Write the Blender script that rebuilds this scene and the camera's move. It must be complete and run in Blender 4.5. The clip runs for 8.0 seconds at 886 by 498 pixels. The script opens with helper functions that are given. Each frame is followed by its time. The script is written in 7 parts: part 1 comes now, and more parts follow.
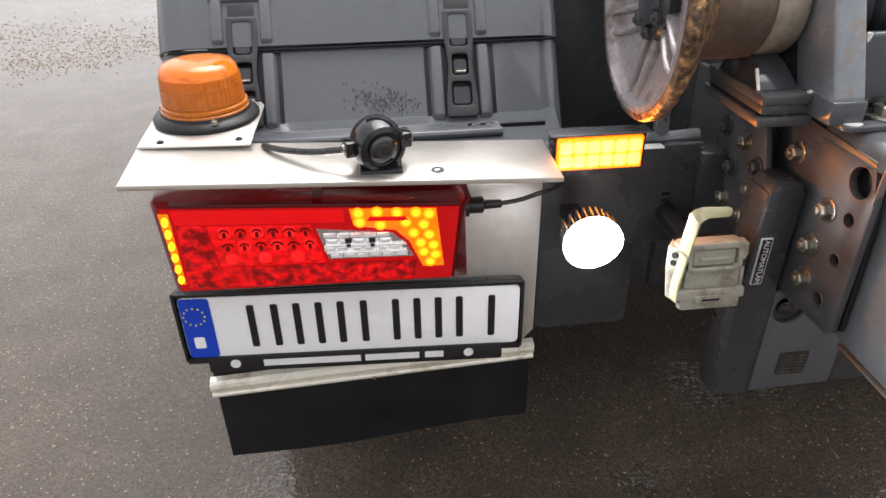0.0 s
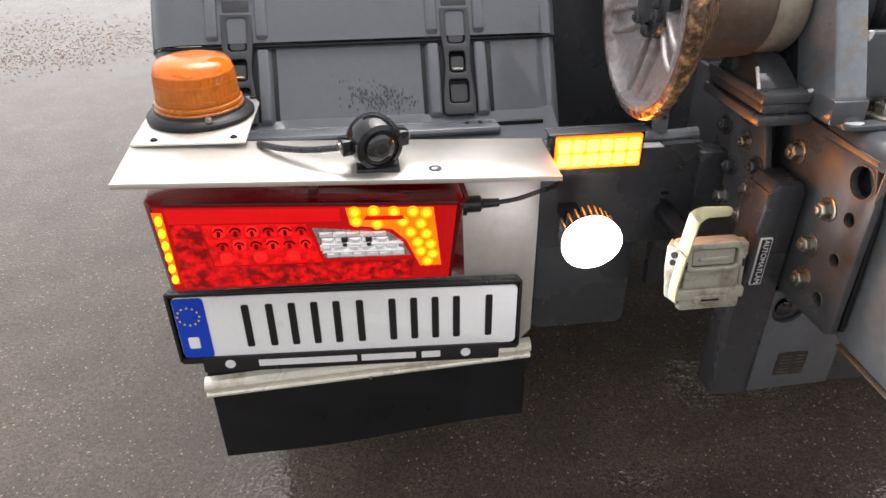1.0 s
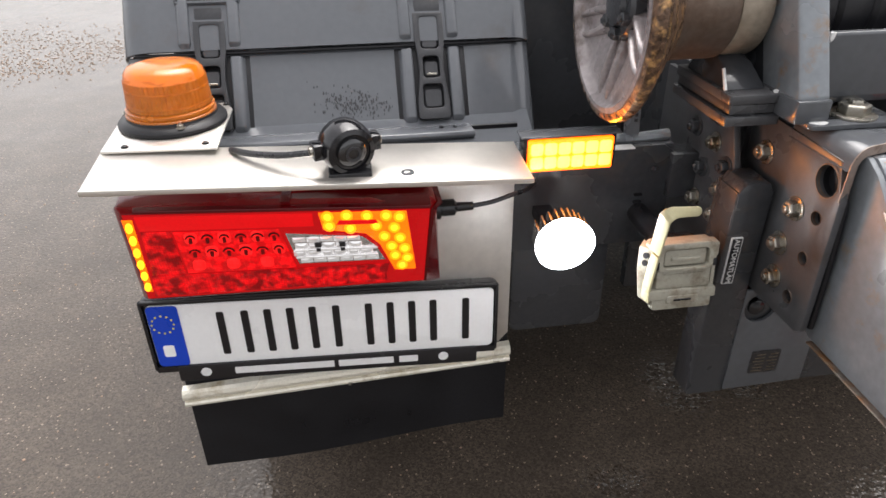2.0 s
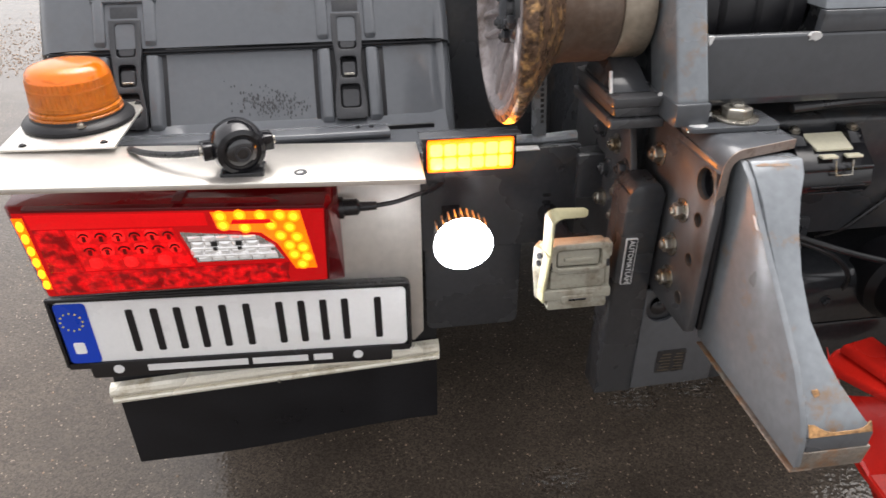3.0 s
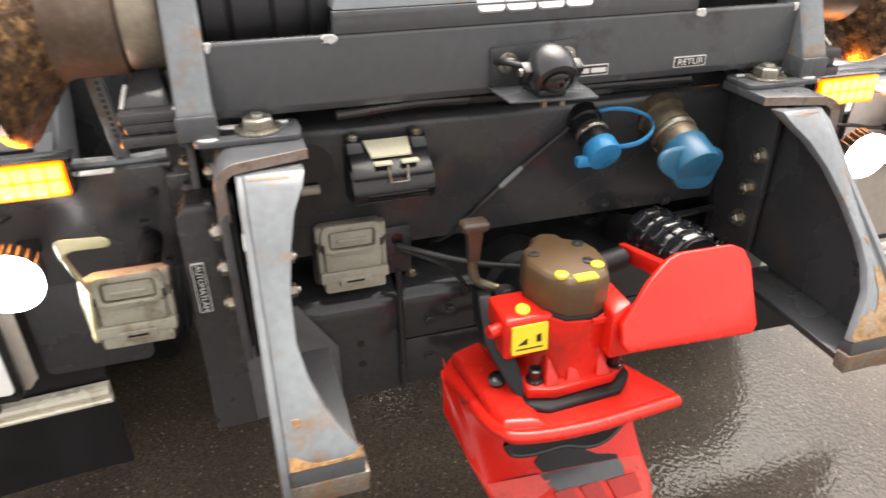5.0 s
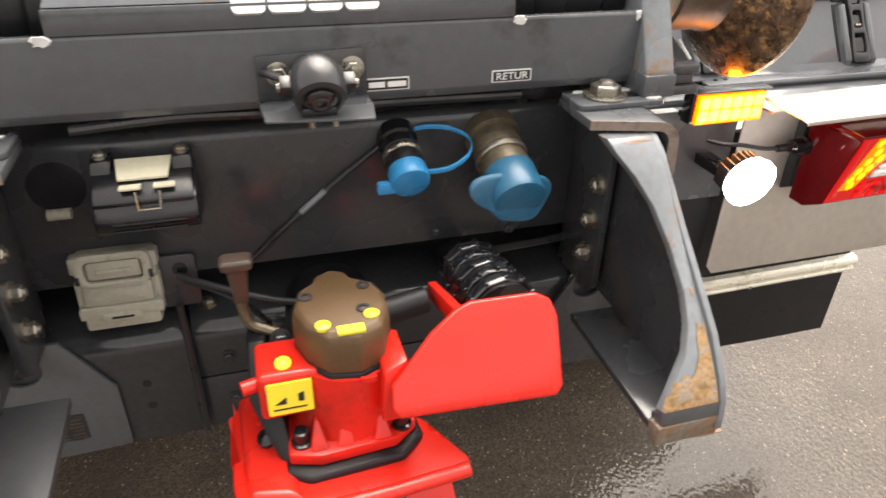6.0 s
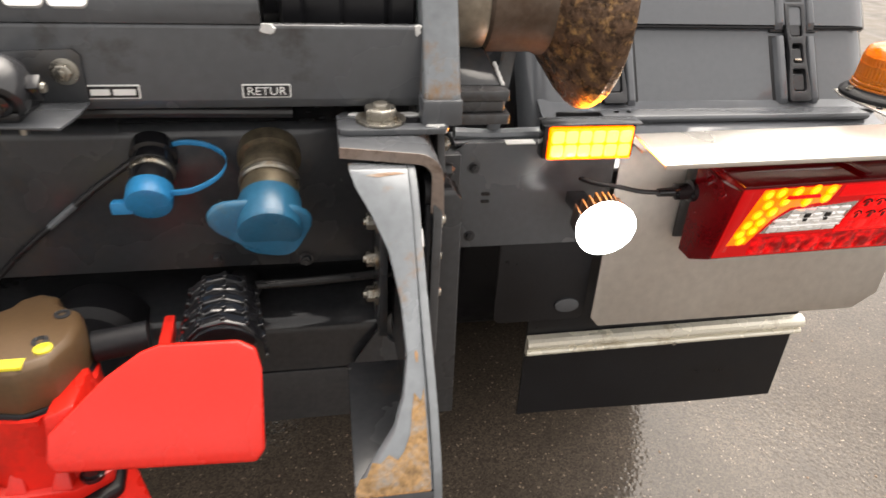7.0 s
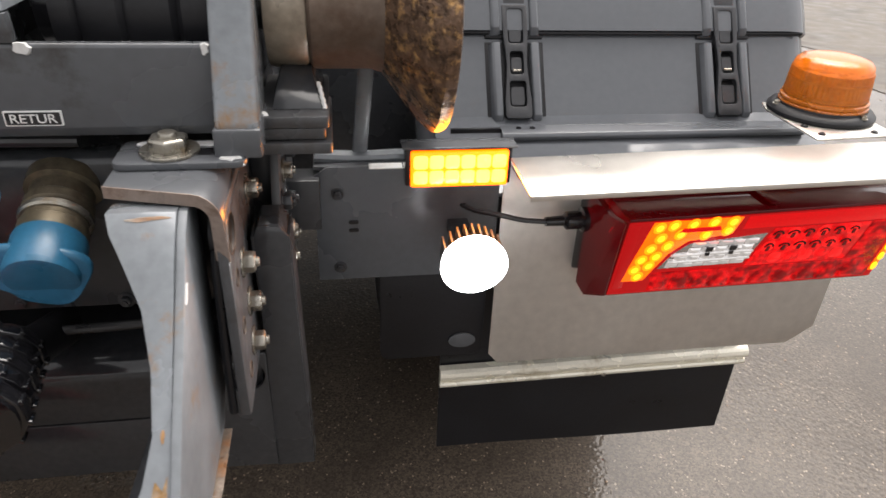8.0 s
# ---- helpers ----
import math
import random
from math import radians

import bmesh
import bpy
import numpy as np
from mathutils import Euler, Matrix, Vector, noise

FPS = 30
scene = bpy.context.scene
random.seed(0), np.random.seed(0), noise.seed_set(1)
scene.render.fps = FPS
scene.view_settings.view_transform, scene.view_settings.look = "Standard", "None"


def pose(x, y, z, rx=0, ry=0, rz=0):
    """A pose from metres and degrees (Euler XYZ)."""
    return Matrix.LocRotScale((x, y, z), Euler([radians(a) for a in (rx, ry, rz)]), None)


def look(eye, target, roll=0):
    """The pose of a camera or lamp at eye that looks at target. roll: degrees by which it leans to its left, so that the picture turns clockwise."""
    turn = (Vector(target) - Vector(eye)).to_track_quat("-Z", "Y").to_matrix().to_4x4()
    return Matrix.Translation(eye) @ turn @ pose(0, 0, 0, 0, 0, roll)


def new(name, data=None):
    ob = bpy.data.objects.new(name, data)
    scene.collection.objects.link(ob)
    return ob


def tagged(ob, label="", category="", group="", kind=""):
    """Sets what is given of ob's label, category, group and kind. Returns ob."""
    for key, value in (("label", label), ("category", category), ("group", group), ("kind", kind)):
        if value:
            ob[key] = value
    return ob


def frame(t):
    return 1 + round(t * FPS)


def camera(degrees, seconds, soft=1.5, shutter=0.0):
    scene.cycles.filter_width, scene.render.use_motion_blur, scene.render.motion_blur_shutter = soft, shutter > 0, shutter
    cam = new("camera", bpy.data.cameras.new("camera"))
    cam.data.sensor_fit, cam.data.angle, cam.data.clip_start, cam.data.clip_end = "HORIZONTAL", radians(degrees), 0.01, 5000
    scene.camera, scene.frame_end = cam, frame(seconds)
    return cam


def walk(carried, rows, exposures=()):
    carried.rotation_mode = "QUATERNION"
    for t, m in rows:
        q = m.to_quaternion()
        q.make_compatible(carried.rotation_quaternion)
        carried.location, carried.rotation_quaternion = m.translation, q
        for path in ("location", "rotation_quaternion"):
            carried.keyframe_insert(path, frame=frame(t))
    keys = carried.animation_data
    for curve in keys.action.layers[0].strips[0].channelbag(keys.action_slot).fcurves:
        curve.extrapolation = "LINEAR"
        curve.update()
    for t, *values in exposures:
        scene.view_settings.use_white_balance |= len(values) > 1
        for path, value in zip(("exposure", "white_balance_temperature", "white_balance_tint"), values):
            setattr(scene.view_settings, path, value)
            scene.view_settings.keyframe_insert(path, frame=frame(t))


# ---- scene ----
cam = camera(66.5, 8.0, shutter=0.3)
PATH = [
    (0, (-0.943, 1.329, 1.339), (-0.768, 3.04, 0.319), -0.9),
    (0.5, (-0.943, 1.335, 1.337), (-0.753, 3.04, 0.309), -0.3),
    (1, (-0.945, 1.338, 1.336), (-0.756, 3.044, 0.311), -0.6),
    (1.2, (-0.949, 1.337, 1.333), (-0.747, 3.052, 0.324), -0.4),
    (2.3, (-0.902, 1.327, 1.333), (-0.669, 3.040, 0.3235), -0.8),
    (2.5, (-0.876, 1.322, 1.338), (-0.652, 3.026, 0.314), -0.9),
    (3, (-0.798, 1.308, 1.339), (-0.561, 3.014, 0.324), -0.3),
    (3.5, (-0.696, 1.278, 1.343), (-0.422, 2.991, 0.346), -1.4),
    (4, (-0.579, 1.244, 1.338), (-0.261, 2.966, 0.372), -0.8),
    (4.5, (-0.467, 1.235, 1.328), (-0.032, 2.927, 0.354), -0.2),
    (5, (-0.357, 1.276, 1.319), (0.151, 2.937, 0.328), -0.3),
    (5.2, (-0.301, 1.302, 1.312), (0.253, 2.925, 0.283), 0.9),
    (6.3, (0.038, 1.328, 1.318), (0.475, 2.993, 0.299), 2.3),
    (6.5, (0.125, 1.315, 1.311), (0.5, 3.002, 0.305), 3.1),
    (7, (0.276, 1.346, 1.3), (0.624, 3.047, 0.306), 3.0),
    (7.5, (0.369, 1.413, 1.306), (0.802, 3.09, 0.307), 2.8),
    (8, (0.494, 1.42, 1.306), (0.791, 3.121, 0.297), 2.5),
]
walk(cam, [(t, look(eye, target, roll)) for t, eye, target, roll in PATH], [(0.0, 1.26, 6550, 12), (2.5, 1.30, 6600, 12), (4.0, 1.54, 6800, 12), (5.0, 1.86, 7150, 12), (6.5, 1.63, 7300, 12), (7.5, 1.32, 7000, 12), (8.0, 1.19, 6800, 12)])
FLASH = 0.32
SKY, SUN, BAR, LAMP = 0.15, 1.2, 4.0, 34.0

# ---- world, sun, exposure ----
world = bpy.data.worlds.new("overcast_sky")
scene.world = world
world.use_nodes = True
wt = world.node_tree
for n in list(wt.nodes):
    wt.nodes.remove(n)
w_sky = wt.nodes.new("ShaderNodeTexSky")
w_sky.sky_type, w_sky.sun_disc = "NISHITA", False
w_sky.sun_elevation, w_sky.sun_rotation = radians(68), radians(28)
w_sky.air_density, w_sky.dust_density = 1.0, 4.0
w_hsv = wt.nodes.new("ShaderNodeHueSaturation")
w_hsv.inputs["Saturation"].default_value = 0.12
w_bg = wt.nodes.new("ShaderNodeBackground")
w_bg.inputs["Strength"].default_value = SKY
w_out = wt.nodes.new("ShaderNodeOutputWorld")
wt.links.new(w_sky.outputs[0], w_hsv.inputs["Color"])
wt.links.new(w_hsv.outputs[0], w_bg.inputs["Color"])
wt.links.new(w_bg.outputs[0], w_out.inputs["Surface"])

sun = new("sun", bpy.data.lights.new("sun", "SUN"))
sun.data.energy, sun.data.angle, sun.data.color = SUN, radians(60), (1.0, 0.97, 0.93)
sun.matrix_world = look((2.0, 3.0, 8.0), (0, 0, 0))


# ---- materials ----
def mat(name, colour, rough=0.5, metal=0.0, vary=0.25, scale=18.0, fine=160.0, bump=0.15, spec=0.5,
        dirt=None, dirt_amount=0.35, dirt_scale=7.0, rough_vary=0.15, coat=0.0, emit=0.0, emit_colour=None, trans=0.0, glow=None):
    """A paint, plastic, rubber or metal: colour with two scales of variation, optional dirt, uneven gloss and fine relief."""
    m = bpy.data.materials.new(name)
    m.use_nodes = True
    t = m.node_tree
    b = t.nodes["Principled BSDF"]
    L = t.links.new
    geo = t.nodes.new("ShaderNodeTexCoord")
    big, small = t.nodes.new("ShaderNodeTexNoise"), t.nodes.new("ShaderNodeTexNoise")
    for nd, sc, de in ((big, scale, 4), (small, fine, 3)):
        nd.inputs["Scale"].default_value, nd.inputs["Detail"].default_value = sc, de
        L(geo.outputs["Object"], nd.inputs["Vector"])
    mix = t.nodes.new("ShaderNodeMix")
    mix.data_type, mix.blend_type = "RGBA", "MIX"
    lo = tuple(c * (1 - vary) for c in colour)
    hi = tuple(min(1, c * (1 + vary)) for c in colour)
    mix.inputs["A"].default_value, mix.inputs["B"].default_value = (*lo, 1), (*hi, 1)
    add = t.nodes.new("ShaderNodeMath")
    add.operation = "MULTIPLY_ADD"
    add.inputs[1].default_value = 0.5
    L(small.outputs["Fac"], add.inputs[0])
    half = t.nodes.new("ShaderNodeMath")
    half.operation = "MULTIPLY"
    half.inputs[1].default_value = 0.5
    L(big.outputs["Fac"], half.inputs[0])
    L(half.outputs[0], add.inputs[2])
    ramp = t.nodes.new("ShaderNodeMapRange")
    ramp.inputs["From Min"].default_value, ramp.inputs["From Max"].default_value = 0.32, 0.68
    L(add.outputs[0], ramp.inputs["Value"])
    L(ramp.outputs[0], mix.inputs["Factor"])
    out = mix.outputs["Result"]
    if dirt:
        dn = t.nodes.new("ShaderNodeTexNoise")
        dn.inputs["Scale"].default_value, dn.inputs["Detail"].default_value, dn.inputs["Roughness"].default_value = dirt_scale, 8, 0.68
        L(geo.outputs["Object"], dn.inputs["Vector"])
        dr = t.nodes.new("ShaderNodeMapRange")
        dr.inputs["From Min"].default_value, dr.inputs["From Max"].default_value = 0.62 - 0.3 * dirt_amount, 0.74 - 0.2 * dirt_amount
        L(dn.outputs["Fac"], dr.inputs["Value"])
        dm = t.nodes.new("ShaderNodeMix")
        dm.data_type = "RGBA"
        dm.inputs["B"].default_value = (*dirt, 1)
        L(dr.outputs[0], dm.inputs["Factor"])
        L(out, dm.inputs["A"])
        out = dm.outputs["Result"]
    L(out, b.inputs["Base Color"])
    rr = t.nodes.new("ShaderNodeMapRange")
    rr.inputs["From Min"].default_value, rr.inputs["From Max"].default_value = 0.3, 0.7
    rr.inputs["To Min"].default_value, rr.inputs["To Max"].default_value = max(0.02, rough - rough_vary), min(1, rough + rough_vary)
    L(big.outputs["Fac"], rr.inputs["Value"])
    L(rr.outputs[0], b.inputs["Roughness"])
    b.inputs["Metallic"].default_value = metal
    b.inputs["Specular IOR Level"].default_value = spec
    b.inputs["Coat Weight"].default_value = coat
    b.inputs["Transmission Weight"].default_value = trans
    if emit:
        b.inputs["Emission Color"].default_value = (*(emit_colour or colour), 1)
        b.inputs["Emission Strength"].default_value = emit
    if bump:
        bp = t.nodes.new("ShaderNodeBump")
        bp.inputs["Strength"].default_value, bp.inputs["Distance"].default_value = bump, 0.002
        L(add.outputs[0], bp.inputs["Height"])
        L(bp.outputs[0], b.inputs["Normal"])
    return m


def wet_asphalt():
    m = bpy.data.materials.new("wet_asphalt")
    m.use_nodes = True
    t = m.node_tree
    b = t.nodes["Principled BSDF"]
    L = t.links.new
    geo = t.nodes.new("ShaderNodeTexCoord")

    def tex(kind, sc, **kw):
        nd = t.nodes.new(kind)
        nd.inputs["Scale"].default_value = sc
        for k, v in kw.items():
            nd.inputs[k].default_value = v
        L(geo.outputs["Object"], nd.inputs["Vector"])
        return nd
    stones = tex("ShaderNodeTexVoronoi", 230.0)
    lumps = tex("ShaderNodeTexVoronoi", 105.0)
    lumps.feature = "SMOOTH_F1"
    grit = tex("ShaderNodeTexNoise", 240.0, Detail=4)
    damp = tex("ShaderNodeTexNoise", 1.1, Detail=7, Roughness=0.6)
    patch = tex("ShaderNodeTexNoise", 5.0, Detail=6)
    ramp = t.nodes.new("ShaderNodeValToRGB")
    e = ramp.color_ramp.elements
    e[0].position, e[0].color = 0.0, (0.040, 0.0312, 0.0240, 1)
    e[1].position, e[1].color = 1.0, (0.150, 0.119, 0.091, 1)
    sep = t.nodes.new("ShaderNodeSeparateColor")
    L(stones.outputs["Color"], sep.inputs[0])
    mx = t.nodes.new("ShaderNodeMath")
    mx.operation = "MULTIPLY"
    L(sep.outputs[0], mx.inputs[0])
    L(patch.outputs["Fac"], mx.inputs[1])
    L(mx.outputs[0], ramp.inputs[0])
    # a few pale and rusty stones
    pale = t.nodes.new("ShaderNodeMath")
    pale.operation = "GREATER_THAN"
    pale.inputs[1].default_value = 0.988
    L(sep.outputs[1], pale.inputs[0])
    pm = t.nodes.new("ShaderNodeMix")
    pm.data_type = "RGBA"
    pm.inputs["B"].default_value = (0.23, 0.185, 0.14, 1)
    L(pale.outputs[0], pm.inputs["Factor"])
    L(ramp.outputs[0], pm.inputs["A"])
    L(pm.outputs["Result"], b.inputs["Base Color"])
    rr = t.nodes.new("ShaderNodeMapRange")
    rr.inputs["From Min"].default_value, rr.inputs["From Max"].default_value = 0.38, 0.62
    rr.inputs["To Min"].default_value, rr.inputs["To Max"].default_value = 0.45, 0.65
    b.inputs["Specular IOR Level"].default_value = 0.15
    b.inputs["Coat Weight"].default_value, b.inputs["Coat Roughness"].default_value, b.inputs["Coat IOR"].default_value = 0.86, 0.07, 1.35
    L(damp.outputs["Fac"], rr.inputs["Value"])
    L(rr.outputs[0], b.inputs["Roughness"])
    hs = t.nodes.new("ShaderNodeMath")
    hs.operation = "MULTIPLY_ADD"
    hs.inputs[1].default_value = 0.16
    L(grit.outputs["Fac"], hs.inputs[0])
    ripple = tex("ShaderNodeTexNoise", 42.0, Detail=5)
    hr = t.nodes.new("ShaderNodeMath")
    hr.operation = "MULTIPLY_ADD"
    hr.inputs[1].default_value = 0.7
    L(ripple.outputs["Fac"], hr.inputs[0])
    flip = t.nodes.new("ShaderNodeMath")
    flip.operation = "MULTIPLY"
    flip.inputs[1].default_value = -1.1
    L(lumps.outputs["Distance"], flip.inputs[0])
    L(flip.outputs[0], hr.inputs[2])
    L(hr.outputs[0], hs.inputs[2])
    # places where water drips from the truck: a film broken into small cells
    cells = tex("ShaderNodeTexVoronoi", 62.0)
    cells.feature = "DISTANCE_TO_EDGE"
    ragged = tex("ShaderNodeTexNoise", 26.0, Detail=3)
    wet = None
    for cx, cy, rx, ry in ((-0.07, 2.72, 0.10, 0.15), (-0.36, 2.41, 0.09, 0.06), (0.115, 2.69, 0.10, 0.075)):
        sub = t.nodes.new("ShaderNodeVectorMath")
        sub.operation = "SUBTRACT"
        sub.inputs[1].default_value = (cx, cy, 0)
        L(geo.outputs["Object"], sub.inputs[0])
        mul = t.nodes.new("ShaderNodeVectorMath")
        mul.operation = "MULTIPLY"
        mul.inputs[1].default_value = (1 / rx, 1 / ry, 0)
        L(sub.outputs[0], mul.inputs[0])
        ln = t.nodes.new("ShaderNodeVectorMath")
        ln.operation = "LENGTH"
        L(mul.outputs[0], ln.inputs[0])
        far = t.nodes.new("ShaderNodeMath")
        far.operation = "ADD"
        L(ln.outputs["Value"], far.inputs[0])
        L(ragged.outputs["Fac"], far.inputs[1])
        near = t.nodes.new("ShaderNodeMapRange")
        near.inputs["From Min"].default_value, near.inputs["From Max"].default_value = 1.75, 0.85
        L(far.outputs[0], near.inputs["Value"])
        if wet is None:
            wet = near.outputs[0]
        else:
            mx_ = t.nodes.new("ShaderNodeMath")
            mx_.operation = "MAXIMUM"
            L(wet, mx_.inputs[0])
            L(near.outputs[0], mx_.inputs[1])
            wet = mx_.outputs[0]
    wc = t.nodes.new("ShaderNodeMath")
    wc.operation = "MULTIPLY"
    L(wet, wc.inputs[0])
    L(cells.outputs["Distance"], wc.inputs[1])
    film = t.nodes.new("ShaderNodeMath")
    film.operation = "MULTIPLY_ADD"
    film.inputs[1].default_value = 11.0
    L(wc.outputs[0], film.inputs[0])
    L(hs.outputs[0], film.inputs[2])
    gloss = t.nodes.new("ShaderNodeMix")
    gloss.data_type = "FLOAT"
    gloss.inputs["B"].default_value = 0.05
    L(wet, gloss.inputs["Factor"])
    L(rr.outputs[0], gloss.inputs["A"])
    L(gloss.outputs["Result"], b.inputs["Roughness"])
    bp = t.nodes.new("ShaderNodeBump")
    bp.inputs["Strength"].default_value, bp.inputs["Distance"].default_value = 0.38, 0.0040
    L(film.outputs[0], bp.inputs["Height"])
    L(bp.outputs[0], b.inputs["Normal"])
    # the film follows the larger lumps only
    soft = t.nodes.new("ShaderNodeMath")
    soft.operation = "MULTIPLY_ADD"
    soft.inputs[1].default_value = 9.0
    L(wc.outputs[0], soft.inputs[0])
    L(hr.outputs[0], soft.inputs[2])
    bf = t.nodes.new("ShaderNodeBump")
    bf.inputs["Strength"].default_value, bf.inputs["Distance"].default_value = 0.22, 0.0030
    L(soft.outputs[0], bf.inputs["Height"])
    L(bf.outputs[0], b.inputs["Coat Normal"])
    return m


ASPHALT = wet_asphalt()
GREY = mat("grey_chassis_paint", (0.085, 0.090, 0.098), 0.20, 0, 0.10, 6, 90, 0.04, dirt=(0.035, 0.032, 0.03), dirt_amount=0.1)
WET_PLATE = mat("wet_grey_plate", (0.066, 0.067, 0.071), 0.36, 0, 0.18, 9, 120, 0.10, dirt=(0.045, 0.036, 0.031), dirt_amount=0.22, dirt_scale=10)
BARE_EDGE = mat("bare_cut_edge", (0.25, 0.195, 0.165), 0.4, 0.1, 0.2, 40, 200, 0.2, dirt=(0.12, 0.075, 0.05), dirt_amount=0.3, dirt_scale=40)
GREY_DARK = mat("dark_chassis_paint", (0.038, 0.040, 0.044), 0.25, 0, 0.2, 8, 120, 0.1, dirt=(0.06, 0.05, 0.042), dirt_amount=0.2)
STEEL_GREY = mat("worn_grey_steel", (0.190, 0.206, 0.222), 0.18, 0.15, 0.16, 11, 90, 0.06, dirt=(0.23, 0.14, 0.075), dirt_amount=0.24, dirt_scale=19)
CHEEK_GREY = mat("dull_grey_steel", (0.180, 0.194, 0.208), 0.42, 0.1, 0.16, 11, 90, 0.06, dirt=(0.22, 0.14, 0.08), dirt_amount=0.18, dirt_scale=19)
TIP_STEEL = mat("rusting_tip_steel", (0.22, 0.19, 0.16), 0.4, 0.2, 0.4, 30, 200, 0.5, dirt=(0.26, 0.12, 0.045), dirt_amount=0.5, dirt_scale=26)
WET_DARK = mat("wet_dark_paint", (0.034, 0.036, 0.040), 0.13, 0, 0.2, 8, 120, 0.04, dirt=(0.05, 0.042, 0.036), dirt_amount=0.15, rough_vary=0.05)
FENDER = mat("mudguard_plastic", (0.108, 0.115, 0.127), 0.10, 0, 0.06, 3, 90, 0.012, dirt=(0.10, 0.10, 0.105), dirt_amount=0.06, rough_vary=0.04, coat=0.2)
RUBBER = mat("black_rubber", (0.011, 0.011, 0.013), 0.42, 0, 0.25, 12, 200, 0.12, spec=0.32)
BELLOWS = mat("wet_black_bellows", (0.010, 0.010, 0.012), 0.12, 0, 0.2, 30, 200, 0.2, coat=0.6, rough_vary=0.06)
GRIP = mat("dark_brown_grip", (0.062, 0.044, 0.033), 0.4, 0, 0.2, 20, 200, 0.1)
RUST_ORANGE = mat("fresh_rust", (0.34, 0.185, 0.075), 0.6, 0, 0.6, 60, 240, 0.6, dirt=(0.10, 0.05, 0.025), dirt_amount=0.4, dirt_scale=40)
WET_RUST = mat("wet_rust", (0.34, 0.20, 0.085), 0.22, 0.15, 0.55, 45, 220, 0.7, dirt=(0.24, 0.22, 0.20), dirt_amount=0.5, dirt_scale=45, rough_vary=0.12)
CAM_GREY = mat("grey_camera_shell", (0.030, 0.031, 0.034), 0.22, 0, 0.1, 20, 200, 0.03)
STRAP = mat("rubber_strap", (0.035, 0.036, 0.04), 0.42, 0, 0.2, 12, 200, 0.1)
BLACK = mat("black_plastic", (0.012, 0.012, 0.014), 0.15, 0, 0.2, 14, 200, 0.05)
CABLE = mat("cable_sheath", (0.02, 0.02, 0.022), 0.35, 0, 0.15, 20, 200, 0.04)
STAINLESS = mat("brushed_stainless", (0.76, 0.725, 0.675), 0.33, 0.90, 0.07, 4, 60, 0.02, rough_vary=0.07)
BACKING = mat("dull_stainless", (0.70, 0.67, 0.63), 0.52, 0.90, 0.10, 4, 60, 0.03, rough_vary=0.08)
ALU = mat("aluminium_profile", (0.88, 0.84, 0.72), 0.26, 0.3, 0.08, 8, 260, 0.06, dirt=(0.50, 0.42, 0.29), dirt_amount=0.26, dirt_scale=14)
ZINC = mat("zinc_plated_bolt", (0.34, 0.32, 0.28), 0.28, 0.85, 0.15, 40, 300, 0.1, dirt=(0.25, 0.17, 0.09), dirt_amount=0.3, dirt_scale=30)
RUST = mat("rusty_roller_rim", (0.14, 0.085, 0.055), 0.30, 0.5, 0.8, 70, 190, 1.0, dirt=(0.62, 0.36, 0.15), dirt_amount=0.36, dirt_scale=75)
COLLAR = mat("pale_collar_steel", (0.30, 0.255, 0.20), 0.4, 0.3, 0.25, 12, 120, 0.2, dirt=(0.13, 0.09, 0.065), dirt_amount=0.3, dirt_scale=9)
DRUM = mat("worn_roller_steel", (0.15, 0.112, 0.088), 0.45, 0.5, 0.3, 9, 120, 0.25, dirt=(0.09, 0.05, 0.03), dirt_amount=0.45, dirt_scale=6)
DISC = mat("cast_roller_disc", (0.34, 0.305, 0.305), 0.24, 0.3, 0.3, 10, 160, 0.2, dirt=(0.10, 0.072, 0.060), dirt_amount=0.32, dirt_scale=12)
RED = mat("red_enamel", (0.69, 0.020, 0.012), 0.28, 0, 0.07, 9, 200, 0.05, dirt=(0.38, 0.02, 0.012), dirt_amount=0.05)
FADED_RED = mat("faded_red_paint", (0.66, 0.060, 0.045), 0.40, 0, 0.12, 22, 200, 0.12, dirt=(0.46, 0.035, 0.03), dirt_amount=0.2, dirt_scale=24)
DEEP_RED = mat("deep_red_paint", (0.42, 0.018, 0.014), 0.35, 0, 0.14, 20, 200, 0.1)
BROWN = mat("brown_cap_plastic", (0.105, 0.062, 0.030), 0.42, 0, 0.14, 12, 200, 0.08)
BEIGE = mat("beige_socket_plastic", (0.34, 0.325, 0.265), 0.42, 0, 0.12, 20, 200, 0.08, dirt=(0.16, 0.13, 0.09), dirt_amount=0.28, dirt_scale=22)
OCHRE = mat("yellowed_handle", (0.52, 0.48, 0.29), 0.4, 0, 0.1, 20, 200, 0.06)
YELLOW = mat("yellow_label", (0.90, 0.76, 0.05), 0.45, 0, 0.06, 20, 200, 0.03)
CREAM = mat("cream_label", (0.70, 0.66, 0.50), 0.5, 0, 0.08, 20, 200, 0.03)
WHITE = mat("white_vinyl", (0.80, 0.80, 0.79), 0.4, 0, 0.04, 20, 200, 0.03)
PLATE_WHITE = mat("plate_white", (0.95, 0.95, 0.94), 0.35, 0, 0.03, 12, 200, 0.03)
PLATE_BLUE = mat("plate_blue", (0.003, 0.055, 0.55), 0.35, 0, 0.05, 12, 200, 0.03)
BLUE = mat("blue_cap_plastic", (0.020, 0.225, 0.48), 0.3, 0, 0.15, 14, 200, 0.08, dirt=(0.05, 0.14, 0.22), dirt_amount=0.15)
